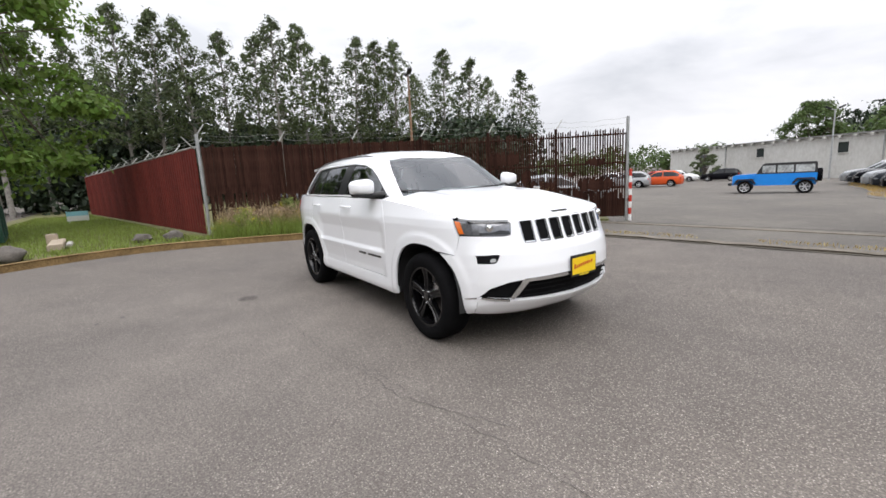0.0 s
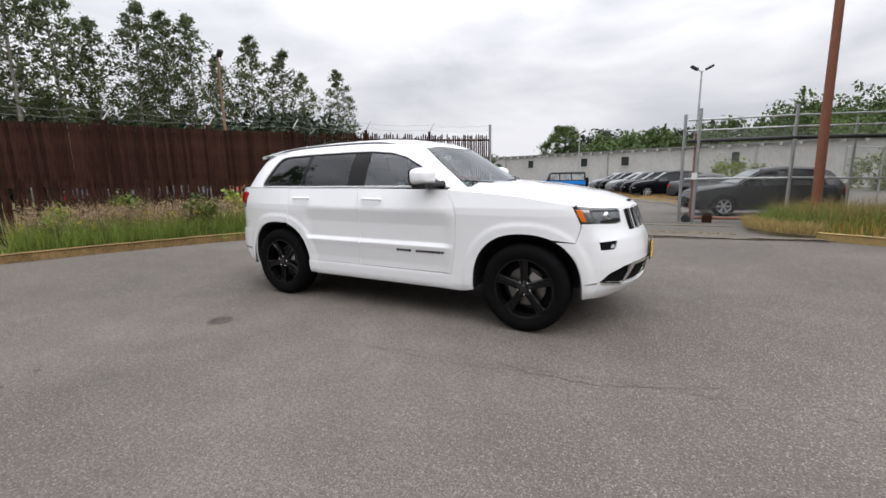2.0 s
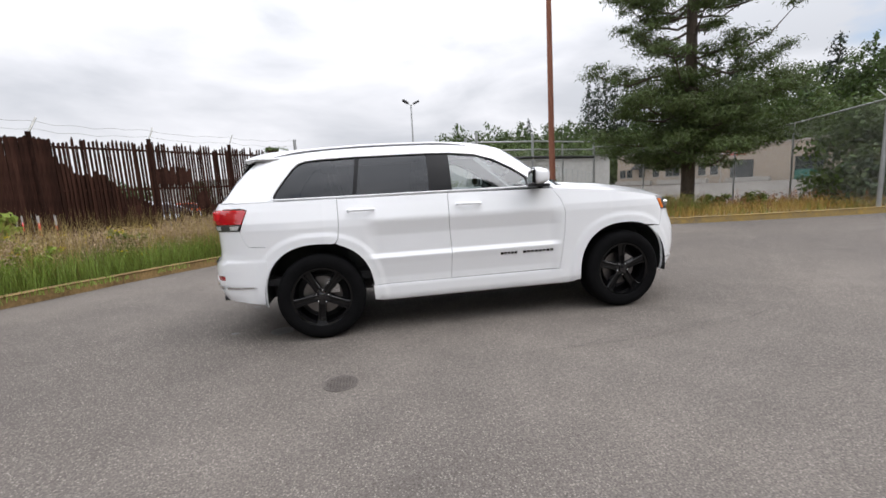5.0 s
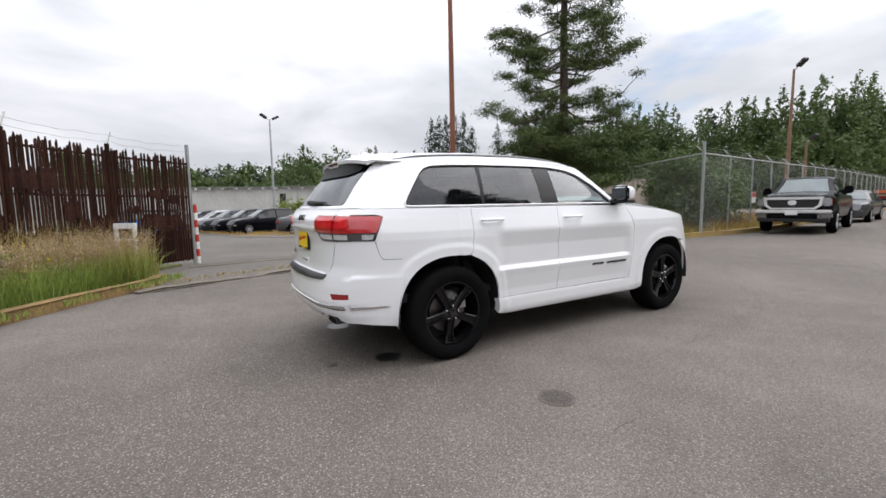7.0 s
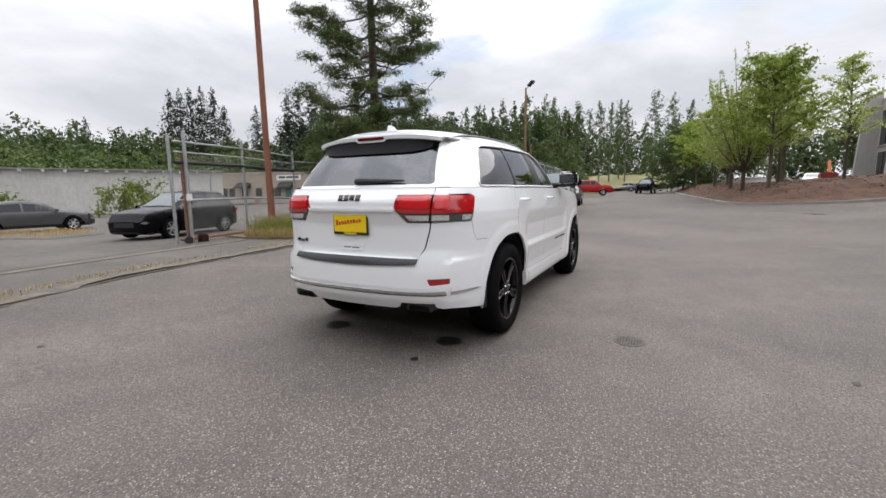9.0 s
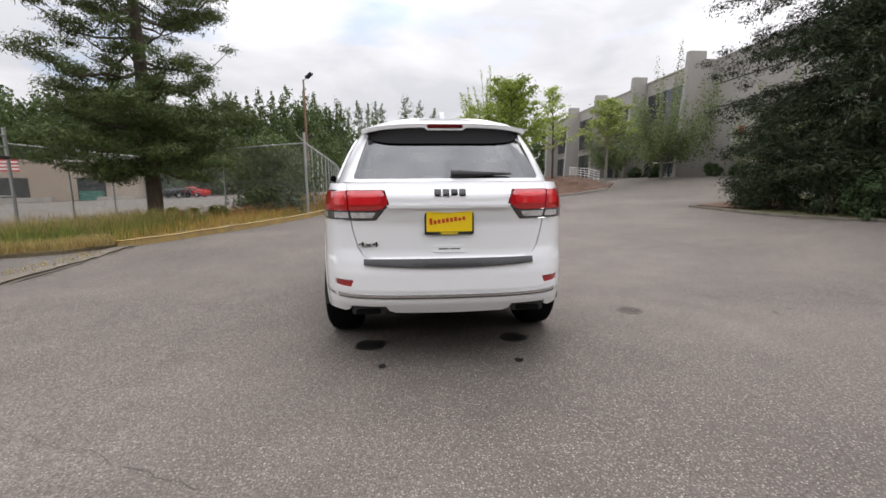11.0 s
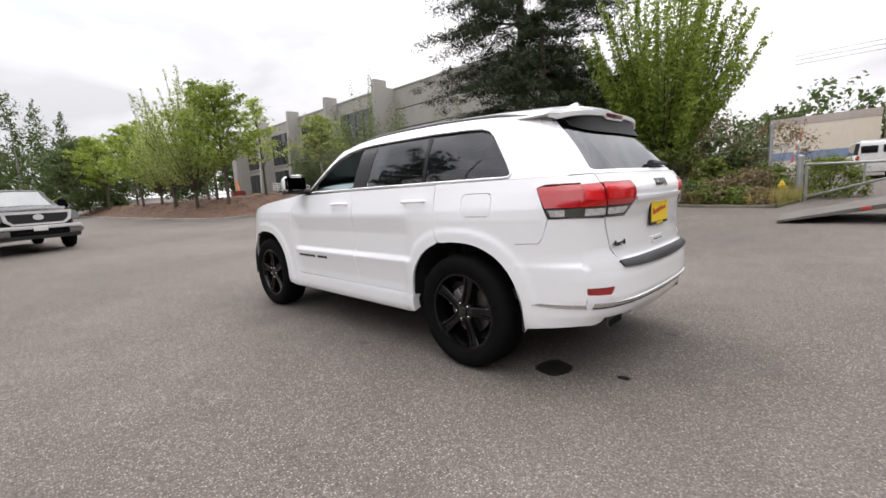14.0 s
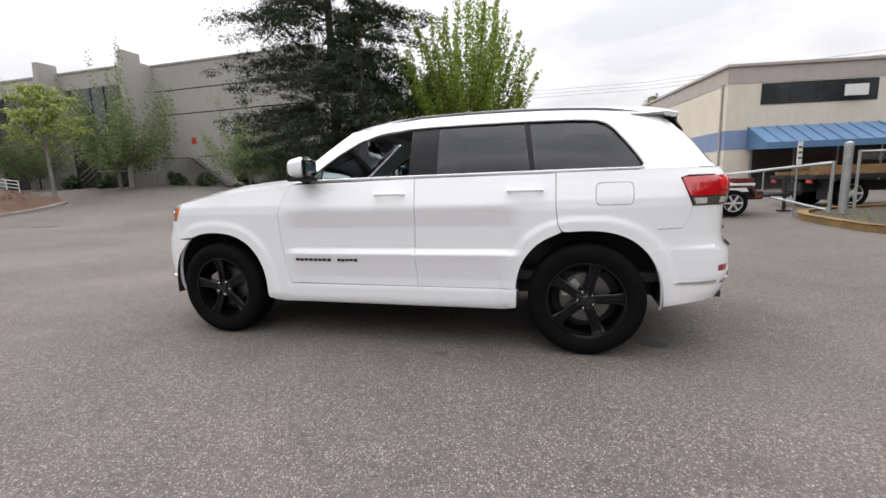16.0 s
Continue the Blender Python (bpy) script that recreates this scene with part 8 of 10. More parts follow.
for k, (x, y, r, h) in enumerate(((8.9, -12.9, 1.5, 2.3), (7.0, -12.7, 1.4, 1.9), (10.4, -13.4, 1.5, 2.6), (5.4, -13.8, 1.3, 1.9), (9.3, -12.5, 1.0, 1.3), (6.2, -14.6, 1.6, 2.8), (4.7, -13.4, 1.0, 1.3), (5.7, -12.9, 1.0, 1.1), (4.0, -14.2, 0.9, 1.2))):
    bush(x, y, r, h, 44, 170, 0.06, L_FIR if k not in (3, 7, 9) else L_HEDGE, "dense dark green juniper shrub at the kerb", 74 + k, "dark shrubs by the kerb", 0.22)
for k, (x, y, r, h, mat) in enumerate(((3.4, -15.6, 1.0, 1.1, L_SHRUB), (2.3, -16.6, 1.1, 1.9, L_SHRUB), (0.9, -16.2, 0.9, 1.3, L_SHRUB), (0.2, -17.4, 1.1, 1.7, L_WOODS), (-0.9, -16.9, 0.8, 1.0, L_SHRUB), (4.4, -17.6, 1.2, 2.4, L_WOODS), (1.6, -18.6, 1.4, 2.2, L_WOODS), (3.4, -14.4, 0.8, 0.7, L_SHRUB), (2.0, -14.5, 0.8, 0.6, L_WOODS), (0.7, -14.0, 0.7, 0.55, L_SHRUB), (4.3, -14.9, 0.9, 1.1, L_HEDGE))):
    bush(x, y, r, h, 30, 100, 0.07, mat, "unkempt yellow-green shrub in the weedy bed", 84 + k, "shrubs in the weedy bed")
for k, (x, y, r, h, mat, what) in enumerate(((1.9, -14.0, 0.7, 0.6, L_SHRUB, "low yellow-green weed bush behind the kerb"), (3.0, -14.2, 0.8, 0.75, L_SHRUB, "low yellow-green weed bush behind the kerb"), (0.9, -13.6, 0.6, 0.5, L_WOODS, "low pale green bush behind the kerb"), (0.0, -13.4, 0.7, 0.7, L_BROWN, "dry brown bush behind the kerb"), (-0.8, -13.6, 0.7, 0.9, L_BROWN, "dry brown bush behind the kerb"), (1.2, -17.0, 1.6, 2.9, L_BROWN, "tall brown tangle of dry twigs at the wire fence"), (-0.6, -17.9, 1.5, 2.6, L_BROWN, "tall brown tangle of dry twigs at the wire fence"), (2.6, -15.2, 0.9, 1.0, L_BROWN, "dry brown bush among the shrubs"),
        (4.6, -13.2, 0.55, 0.45, L_HEDGE, "low dark green bush behind the kerb"), (3.9, -13.45, 0.5, 0.32, L_BROWN, "dry brown weeds behind the kerb"), (3.2, -13.65, 0.55, 0.42, L_SHRUB, "low yellow-green weed bush behind the kerb"), (2.4, -13.65, 0.5, 0.36, L_HEDGE, "low dark green bush behind the kerb"), (1.65, -13.45, 0.55, 0.45, L_SHRUB, "low yellow-green weed bush behind the kerb"), (1.0, -13.2, 0.5, 0.35, L_BROWN, "dry brown weeds behind the kerb"), (0.3, -13.05, 0.55, 0.48, L_SHRUB, "low yellow-green weed bush behind the kerb"), (-0.5, -12.9, 0.55, 0.45, L_SHRUB, "low yellow-green weed bush behind the kerb"), (-1.1, -12.8, 0.5, 0.40, L_BROWN, "dry brown weeds behind the kerb"))):
    bush(x, y, r, h, 30, 90, 0.055, mat, what, 130 + k, "low growth in the weedy bed", 0.35)
for k, (x, y) in enumerate(((26.0, -24.8), (28.6, -24.6), (22.6, -25.2), (33.5, -22.6), (37.0, -22.4), (18, -25))):
    bush(x, y, 0.8, 0.9, 16, 80, 0.09, L_HEDGE, "clipped dark green shrub at the foot of the office wall", 95 + k, "shrubs by the offices")
for k, (x, y, r, h) in enumerate(((6.7, 44.0, 2.3, 2.6), (9.4, 43.6, 1.8, 2.0), (16.2, 41.0, 2.2, 2.9), (19.0, 42.5, 2.4, 3.0))):
    bush(x, y, r, h, 26, 60, 0.12, L_SHRUB, "rough green shrub in front of the long warehouse", 170 + k, "shrubs along the warehouse")
bush(-2.45, -15.5, 1.0, 1.15, 40, 120, 0.055, L_SHRUB, "dense green bush beside the gate bollard", 180, slim=0.3)
bush(-7.2, 3.0, 0.7, 0.95, 18, 60, 0.06, L_MAPLE, "leafy green weed at the foot of the rusty fence", 104)
bush(-6.9, 3.6, 0.5, 1.2, 12, 50, 0.06, L_MAPLE, "leafy green weed climbing the rusty fence", 105)

for k, (x, y, r, h, mat) in enumerate(((-6.9, 1.6, 0.5, 0.75, L_SHRUB), (-6.2, 2.9, 0.45, 0.6, L_MAPLE), (-7.9, 0.6, 0.6, 0.85, L_SHRUB), (-8.2, -0.5, 0.5, 0.7, L_MAPLE), (-5.6, 4.4, 0.45, 0.7, L_SHRUB), (-7.6, 1.9, 0.5, 0.9, L_HEDGE))):
    bush(x, y, r, h, 16, 60, 0.05, mat, "leafy green weed clump in the tall grass", 150 + k, "weeds in the tall grass", 0.45)


def sward(name, poly, n, height, width, mat, label, lean=0.35, patchy=0.0):
    p = scatter(poly, n)
    if patchy:
        keep = [noise.noise(Vector((a * 0.9, b * 0.9, patchy))) > -0.12 for a, b in p]
        p = p[np.array(keep)]
    ob = mesh_part(name, blades(place(p, 0.10), height, width, lean), mat)
    return tagged(ob, label, "grass", kind="stuff")


def band(line, w0, w1, s0=0.0, s1=1.0):
    """An outline along a line, from w0 to w1 to its left."""
    pts = resample(np.array(line, float), 0.3, False)
    pts = pts[int(len(pts) * s0): max(2, int(len(pts) * s1))]
    d = np.gradient(pts, axis=0)
    d /= np.linalg.norm(d, axis=1)[:, None]
    nrm = np.column_stack([-d[:, 1], d[:, 0]])
    return np.concatenate([pts + nrm * w0, (pts + nrm * w1)[::-1]])


KW = smooth_line(KERB_W, 6)
sward("tall_grass", band(KW, 0.30, 2.4, 0.50, 1.0), 16000, 0.43, 0.010, L_GRASS, "tall green grass along the kerb")
sward("seed_grass", band(KW, 0.6, 3.0, 0.74, 1.0), 4200, 0.88, 0.006, L_STRAW, "tall dry seeding grass by the gate", 0.25, 2.3)
sward("seed_grass", band(KW, 0.9, 3.0, 0.50, 0.78), 4800, 0.60, 0.007, L_STRAW, "tall dry seeding grass in front of the fence", 0.25, 1.3)
sward("tall_stalks", band(KW, 0.7, 2.6, 0.50, 0.80), 2600, 0.80, 0.009, L_BROWN, "tall brown stalks in front of the fence", 0.3, 8.1)
p = scatter(band(KW, 0.6, 2.9, 0.52, 1.0), 4200)
hp = place(p, 0.10) + np.column_stack([np.zeros((len(p), 2)), RNG.uniform(0.36, 0.72, len(p))])
heads = (hp[:, None, :] + RNG.normal(size=(len(hp), 7, 3)) * [0.022, 0.022, 0.06]).reshape(-1, 3)
tagged(mesh_part("seed_heads", leaf_mesh(heads, 0.020, slim=0.35), leaf_material("seed_heads", (0.40, 0.295, 0.195), 0.4, 0.35)), "brown feathery seed heads of tall grass", "grass", kind="stuff")
p = scatter(band(KW, 0.5, 2.2, 0.50, 0.86), 110)
fp = place(p, 0.10) + np.column_stack([np.zeros((len(p), 2)), RNG.uniform(0.25, 0.8, len(p))])
fl = (fp[:, None, :] + RNG.normal(size=(len(fp), 8, 3)) * 0.03).reshape(-1, 3)
tagged(mesh_part("wild_flowers", leaf_mesh(fl, 0.016), L_FLOWER), "small yellow wild flowers in the tall grass", "flowers", kind="stuff")
END_BED = [(-5.3, 5.0), (-3.95, 5.1), (-3.72, 5.9), (-3.95, 7.0), (-4.5, 7.5), (-5.5, 6.3)]
sward("tall_grass", END_BED, 2600, 0.50, 0.010, L_GRASS, "tall green grass round the white sign frame")
sward("seed_grass", END_BED, 1300, 0.85, 0.006, L_STRAW, "tall dry seeding grass round the white sign frame", 0.25)
p = scatter(END_BED, 700)
hp = place(p, 0.10) + np.column_stack([np.zeros((len(p), 2)), RNG.uniform(0.45, 0.85, len(p))])
heads = (hp[:, None, :] + RNG.normal(size=(len(hp), 7, 3)) * [0.022, 0.022, 0.06]).reshape(-1, 3)
tagged(mesh_part("seed_heads", leaf_mesh(heads, 0.020, slim=0.35), bpy.data.materials["seed_heads"]), "brown feathery seed heads round the white sign frame", "grass", kind="stuff")
sward("short_grass", [(-7.7, -4.2), (-7.75, -1.0), (-9.3, -1.8), (-20, -3.6), (-30, -5.4), (-30, -8), (-14, -7.6), (-9, -7.0)], 30000, 0.11, 0.012, L_GRASS, "short green lawn in front of the red fence")
sward("lip_weeds", band(LOT_LIP, -0.16, 0.30), 900, 0.05, 0.012, L_STRAW, "dry weeds in the cracks of the lot's lip", 0.5, 3.7)
sward("kerb_weeds", band(KW, -0.35, 0.05, 0.70, 1.0), 900, 0.09, 0.012, L_GRASS, "tufts of grass growing in the kerb joint", patchy=4.0)
KE = smooth_line(KERB_E, 6)
sward("dry_grass", band(KE[:40], 0.25, 4.8), 20000, 0.33, 0.010, L_AMBER, "dry amber-coloured grass on the east verge", 0.4)
sward("green_tufts", band(KE[:40], 0.3, 4.5), 6000, 0.26, 0.011, L_GRASS, "green grass tufts among the dry grass", 0.4, 2.2)
sward("tall_weeds", [(4.7, 9.6), (5.7, 7.8), (9.5, 7.0), (9.6, 8.6), (7.0, 10.6), (4.9, 10.4)], 5000, 0.60, 0.010, L_STRAW, "tall dry weeds round the foot of the rusty pole", 0.3)
sward("tall_weeds", [(4.4, 9.3), (4.6, 8.0), (6.0, 7.2), (9.5, 6.6), (8.6, 9.6), (5.0, 10.6)], 4500, 0.5, 0.012, L_GRASS, "tall green weeds round the foot of the rusty pole", 0.3)
sward("verge_fringe", [(4.2, 9.8), (4.1, 8.5), (4.35, 7.5), (5.0, 6.9), (5.5, 7.5), (4.9, 8.2), (4.6, 9.0), (4.6, 9.9)], 2000, 0.26, 0.010, L_STRAW, "ragged fringe of dry grass at the end of the verge", 0.5)
p = scatter(band(KE[:40], 0.5, 4.6), 1900)
hp = place(p, 0.10) + np.column_stack([np.zeros((len(p), 2)), RNG.uniform(0.2, 0.5, len(p))])
heads = (hp[:, None, :] + RNG.normal(size=(len(hp), 6, 3)) * [0.03, 0.03, 0.06]).reshape(-1, 3)
tagged(mesh_part("dock_heads", leaf_mesh(heads, 0.022, slim=0.4), leaf_material("dock_heads", (0.30, 0.13, 0.06), 0.4, 0.3)), "rust-brown seed heads in the dry grass", "grass", kind="stuff")
for k, (x, y, r, h) in enumerate(((9.4, 8.2, 0.7, 0.55), (10.9, 8.3, 0.8, 0.5), (11.6, 7.4, 0.6, 0.45), (8.3, 8.4, 0.5, 0.4))):
    bush(x, y, r, h, 14, 60, 0.05, L_SHRUB, "low leafy weed in the dry verge", 110 + k, "weeds in the dry verge")
KS = smooth_line(KERB_S, 6)
sward("bed_grass", band(KS[26:], 0.3, 2.8), 2600, 0.32, 0.011, L_GRASS, "rough green grass and weeds in the bed", 0.4, 3.3)
sward("bed_straw", band(KS[26:], 0.15, 2.4), 4200, 0.40, 0.009, L_STRAW, "dry straw-coloured weeds in the bed", 0.4, 5.1)
sward("lot_straw", STRAW, 10000, 0.15, 0.011, L_AMBER, "dry grass under the parked row", 0.4, 7.7)
sward("island_grass", [(-7.0, -6.0), (-6.95, -7.9), (-8.3, -9.2), (-12, -9.6), (-10, -7.2)], 260, 0.10, 0.011, L_GRASS, "short grass on the island by the pipe gate", 0.4, 6.1)
# bark chips
p = scatter(MULCH, 16000)
z = ground_z(p[:, 0], p[:, 1]) + 0.12 + mulch_hump(p[:, 0], p[:, 1])
tagged(mesh_part("bark_chips", leaf_mesh(np.column_stack([p, z - 0.02]), 0.055, slim=0.4), leaf_material("bark_chips", (0.128, 0.072, 0.047), 0.35, 0.05)), "loose red-brown bark chips on the bank", "mulch", kind="stuff")

# ---------------------------------------------------------------- parked vehicles
def car_paint(name, base, metal=0.35):
    return material(name, base, 0.25, metal=metal, coat=0.12, spec=0.2, vary=0.05, scale=4)


P_DARK = car_paint("dark_grey_paint", (0.035, 0.038, 0.044))
P_BLACK = material("black_paint", (0.004, 0.004, 0.006), 0.18, coat=0.0, spec=0.10)
P_GREY = car_paint("mid_grey_paint", (0.13, 0.14, 0.15))
P_STEEL = car_paint("steel_grey_paint", (0.085, 0.085, 0.088))
P_SILVER = car_paint("silver_paint", (0.36, 0.37, 0.38))
P_WHITE = car_paint("van_white_paint", (0.72, 0.72, 0.72), 0.0)
P_RED = car_paint("bright_red_paint", (0.42, 0.016, 0.014), 0.0)
P_ORANGE = car_paint("orange_red_paint", (0.55, 0.08, 0.02), 0.0)
P_BLUE = car_paint("bright_blue_paint", (0.02, 0.22, 0.66), 0.0)
G_CAR = material("parked_car_glass", (0.008, 0.010, 0.012), 0.05, spec=0.35, vary=0.2, scale=1)
# paler copy of the parked-car glass: the sky's reflection is put into its colour
G_CAR_SKY = material("parked_windscreen_sky", (0.10, 0.125, 0.125), 0.05, spec=0.9, vary=0.3, scale=1.5)
M_CAR_LAMP = material("parked_car_lamp", (0.30, 0.31, 0.32), 0.1, coat=1.0, metal=0.3, vary=0.3, scale=9)
M_ALLOY = material("alloy_wheel", (0.52, 0.52, 0.53), 0.3, metal=0.8, vary=0.1, scale=10)

WHEEL_CACHE = {}


def plain_wheel(parent, x, y, r, rim_mat, width=0.22):
    s = 1 if y > 0 else -1
    key = (r, rim_mat.name, s)
    if key not in WHEEL_CACHE:
        w2 = width / 2
        ty = part("wheel", lathe(bmesh.new(), [(-w2, r * 0.62), (-w2, r * 0.93), (-w2 * 0.7, r), (w2 * 0.7, r), (w2, r * 0.93), (w2, r * 0.66), (w2 * 0.75, r * 0.64)], 28), M_TYRE, None, smooth=True)
        rm = lathe(bmesh.new(), [(w2 * 0.80, r * 0.655), (w2 * 0.92, r * 0.63), (w2 * 0.45, r * 0.56), (w2 * 0.35, r * 0.2), (w2 * 0.30, 0)], 24)
        rim = part("rim", rm, M_BLACK, ty)
        bm = bmesh.new()
        for k in range(6):
            a = k * math.pi / 3
            tube(bm, [(0, w2 * 0.75, 0), (r * 0.62 * math.cos(a), w2 * 0.85, r * 0.62 * math.sin(a))], r * 0.075, 6)
        lathe(bm, [(w2 * 0.80, r * 0.66), (w2 * 0.95, r * 0.645), (w2 * 0.85, r * 0.60)], 24)
        lathe(bm, [(w2 * 0.95, 0.0), (w2 * 0.95, r * 0.14), (w2 * 0.7, r * 0.16)], 12)
        sp = part("spokes", bm, rim_mat, ty)
        WHEEL_CACHE[key] = (ty.data, rim.data, sp.data)
        for o in (sp, rim, ty):
            bpy.data.objects.remove(o)
    ty, rim, sp = (new(n, d) for n, d in zip(("wheel", "rim", "spokes"), WHEEL_CACHE[key]))
    ty.parent, rim.parent, sp.parent = parent, ty, ty
    ty.matrix_basis = pose(x, y, r) @ Matrix.Diagonal((1, s, 1, 1))


def vehicle(name, label, category, m, paint, W, top, belt, glass, axles, r=0.34, rim=None, sill=0.24, group="", grille=M_TRIM, lamps=True, roof_in=0.24):
    """A parked car: top: the outline (x, z) of bonnet, cab and boot; belt: window-sill line; glass: windscreen foot and
    head, rear window head and foot (x). The nose points along +x."""
    t = thing(name, label, category, m, group)
    topf, beltf = table(top), table(belt)
    hw = W / 2
    x0, x1 = top[0][0], top[-1][0]
    wf, wh, rh, rf = glass

    def plan(x):
        u = (x - x0) / (x1 - x0)
        return hw * (1 - 0.24 * ramp01(u, 0.84, 1.0) ** 1.5 - 0.16 * ramp01(1 - u, 0.88, 1.0) ** 1.5)

    def ring(x):
        w, zt, zb = float(plan(x)), float(topf(x)), float(beltf(x))
        zb = min(zb, zt - 0.02)
        cab = float(np.clip((zt - zb) / 0.45, 0, 1))
        wt = w * (0.93 - roof_in * cab)
        return [(0.0, sill), (w * 0.86, sill), (w * 0.97, sill + 0.10), (w, sill + 0.32), (w * 0.985, zb - 0.10), (w * 0.94, zb), (wt, zt - 0.05 * (0.4 + cab)), (wt * 0.80, zt - 0.006), (0.0, zt + 0.012)]

    xs = sorted(set(np.round(np.concatenate([np.linspace(x0, x1, 34), [p[0] for p in top], [wf, wh, rh, rf]]), 3)))
    bm = bmesh.new()
    prev = None
    first = None
    for x in [x0 - 0.05] + xs + [x1 + 0.06]:
        half = ring(min(max(x, x0), x1))
        if x < x0 or x > x1:
            mid_z = (half[0][1] + half[-1][1]) / 2
            half = [(y * 0.86, mid_z + (z - mid_z) * 0.72) for y, z in half]
        if any(abs(x - a) < r + 0.05 for a in axles):
            a = min(axles, key=lambda q: abs(q - x))
            lift = r + math.sqrt(max(0, (r + 0.06) ** 2 - (x - a) ** 2))
            half = [(y, max(z, min(lift, half[4][1] - 0.05))) if k < 4 else (y, z) for k, (y, z) in enumerate(half)]
        loop = half + [(-y, z) for y, z in half[-2:0:-1]]
        cur = [bm.verts.new((x, y, z)) for y, z in loop]
        if prev:
            n = len(cur)
            for k in range(n):
                bm.faces.new((prev[k], prev[(k + 1) % n], cur[(k + 1) % n], cur[k]))
        else:
            bm.faces.new(cur)
        prev = cur
    bm.faces.new(prev[::-1])
    part("body", bm, paint, t, smooth=True)
    # glass laid just proud of the cab
    def pane(nm, quads, mat=G_CAR):
        b = bmesh.new()
        for q in quads:
            b.faces.new([b.verts.new(v) for v in q])
        bmesh.ops.remove_doubles(b, verts=b.verts, dist=0.001)
        part(nm, b, mat, t)

    for s in (-1, 1):
        cuts = [rf + 0.10, (wf + rf) / 2 - 0.02, (wf + rf) / 2 + 0.06, wf - 0.12]
        for a, b in ((cuts[0], cuts[1]), (cuts[2], cuts[3])):
            quads = []
            for u0, u1 in zip(np.linspace(a, b, 9)[:-1], np.linspace(a, b, 9)[1:]):
                q = []
                for u, lo in ((u0, 1), (u1, 1), (u1, 0), (u0, 0)):
                    h = ring(u)
                    (ya, za), (yb, zb_) = h[5], h[6]
                    k = 0.08 if lo else 0.90
                    q.append((u, s * (ya + (yb - ya) * k + 0.012), za + (zb_ - za) * k))
                quads.append(q)
            pane("side_window", quads)
    for nm, a, b in (("windscreen", wf - 0.03, wh + 0.04), ("rear_window", rf + 0.03, rh - 0.03)):
        quads = []
        us = np.linspace(a, b, 6)
        for u0, u1 in zip(us, us[1:]):
            h0, h1 = ring(u0), ring(u1)
            quads.append([(u0, -h0[7][0], h0[7][1] + 0.012), (u0, 0, h0[8][1] + 0.014), (u1, 0, h1[8][1] + 0.014), (u1, -h1[7][0], h1[7][1] + 0.012)])
            quads.append([(u0, 0, h0[8][1] + 0.014), (u0, h0[7][0], h0[7][1] + 0.012), (u1, h1[7][0], h1[7][1] + 0.012), (u1, 0, h1[8][1] + 0.014)])
        pane(nm, quads, G_CAR_SKY if nm == "windscreen" else G_CAR)
    if lamps:
        zl = float(topf(x1 - 0.05)) - 0.16
        for s in (-1, 1):
            part("headlamp", new_box((x1 - 0.34, min(s * hw * 0.46, s * hw * 0.82), zl - 0.035), (x1 + 0.02, max(s * hw * 0.46, s * hw * 0.82), zl + 0.05), 0.03), M_CAR_LAMP, t)
            zr = float(beltf(x0)) - 0.14
            part("tail_lamp", new_box((x0 - 0.006, min(s * hw * 0.55, s * hw * 0.90), zr - 0.08), (x0 + 0.12, max(s * hw * 0.55, s * hw * 0.90), zr + 0.06), 0.02), M_RED_LENS, t)
        part("grille", new_box((x1 - 0.08, -hw * 0.44, zl - 0.16), (x1 + 0.068, hw * 0.44, zl + 0.03), 0.02), grille, t)
        part("bumper_intake", new_box((x1 - 0.08, -hw * 0.62, sill + 0.02), (x1 + 0.05, hw * 0.62, sill + 0.16), 0.02), M_TRIM, t)
        part("rear_plate", new_box((x0 - 0.012, -0.16, zr - 0.16), (x0 + 0.02, 0.16, zr - 0.02)), M_WHITE_METAL, t)
    for s in (-1, 1):
        part("mirror", new_box((wf - 0.22, min(s * hw, s * (hw + 0.17)), float(beltf(wf)) + 0.0), (wf - 0.10, max(s * hw, s * (hw + 0.17)), float(beltf(wf)) + 0.13), 0.03), paint, t)
    for a in axles:
        for s in (-1, 1):
            plain_wheel(t, a, s * (hw - 0.11), r, rim or M_ALLOY)
    part("floor", new_box((x0 + 0.2, -hw * 0.8, sill - 0.04), (x1 - 0.2, hw * 0.8, sill + 0.03)), M_DARK, t)
    return t


CROSS = dict(W=1.86, top=[(-2.28, 0.92), (-2.22, 1.10), (-1.95, 1.45), (-1.55, 1.62), (-0.6, 1.67), (0.10, 1.60), (0.95, 1.10), (1.6, 1.02), (2.1, 0.90), (2.28, 0.70)], belt=[(-2.28, 1.02), (0.95, 1.00), (2.28, 0.85)], glass=(0.95, 0.12, -1.62, -2.15), axles=(-1.35, 1.35), r=0.36)
SEDAN = dict(W=1.88, top=[(-2.45, 0.80), (-2.38, 1.02), (-1.75, 1.10), (-1.05, 1.42), (-0.3, 1.48), (0.35, 1.40), (1.05, 1.02), (1.8, 0.95), (2.3, 0.82), (2.45, 0.62)], belt=[(-2.45, 0.96), (1.05, 0.94), (2.45, 0.78)], glass=(1.05, 0.38, -1.05, -1.72), axles=(-1.5, 1.5), r=0.34)
VAN = dict(W=2.0, top=[(-2.6, 2.0), (-2.5, 2.12), (-1.0, 2.16), (0.7, 2.12), (1.05, 2.02), (1.65, 1.32), (2.35, 1.12), (2.6, 0.80)], belt=[(-2.6, 1.25), (1.65, 1.22), (2.6, 1.0)], glass=(1.65, 1.05, -2.50, -2.58), axles=(-1.7, 1.7), r=0.36, sill=0.34, roof_in=0.10)
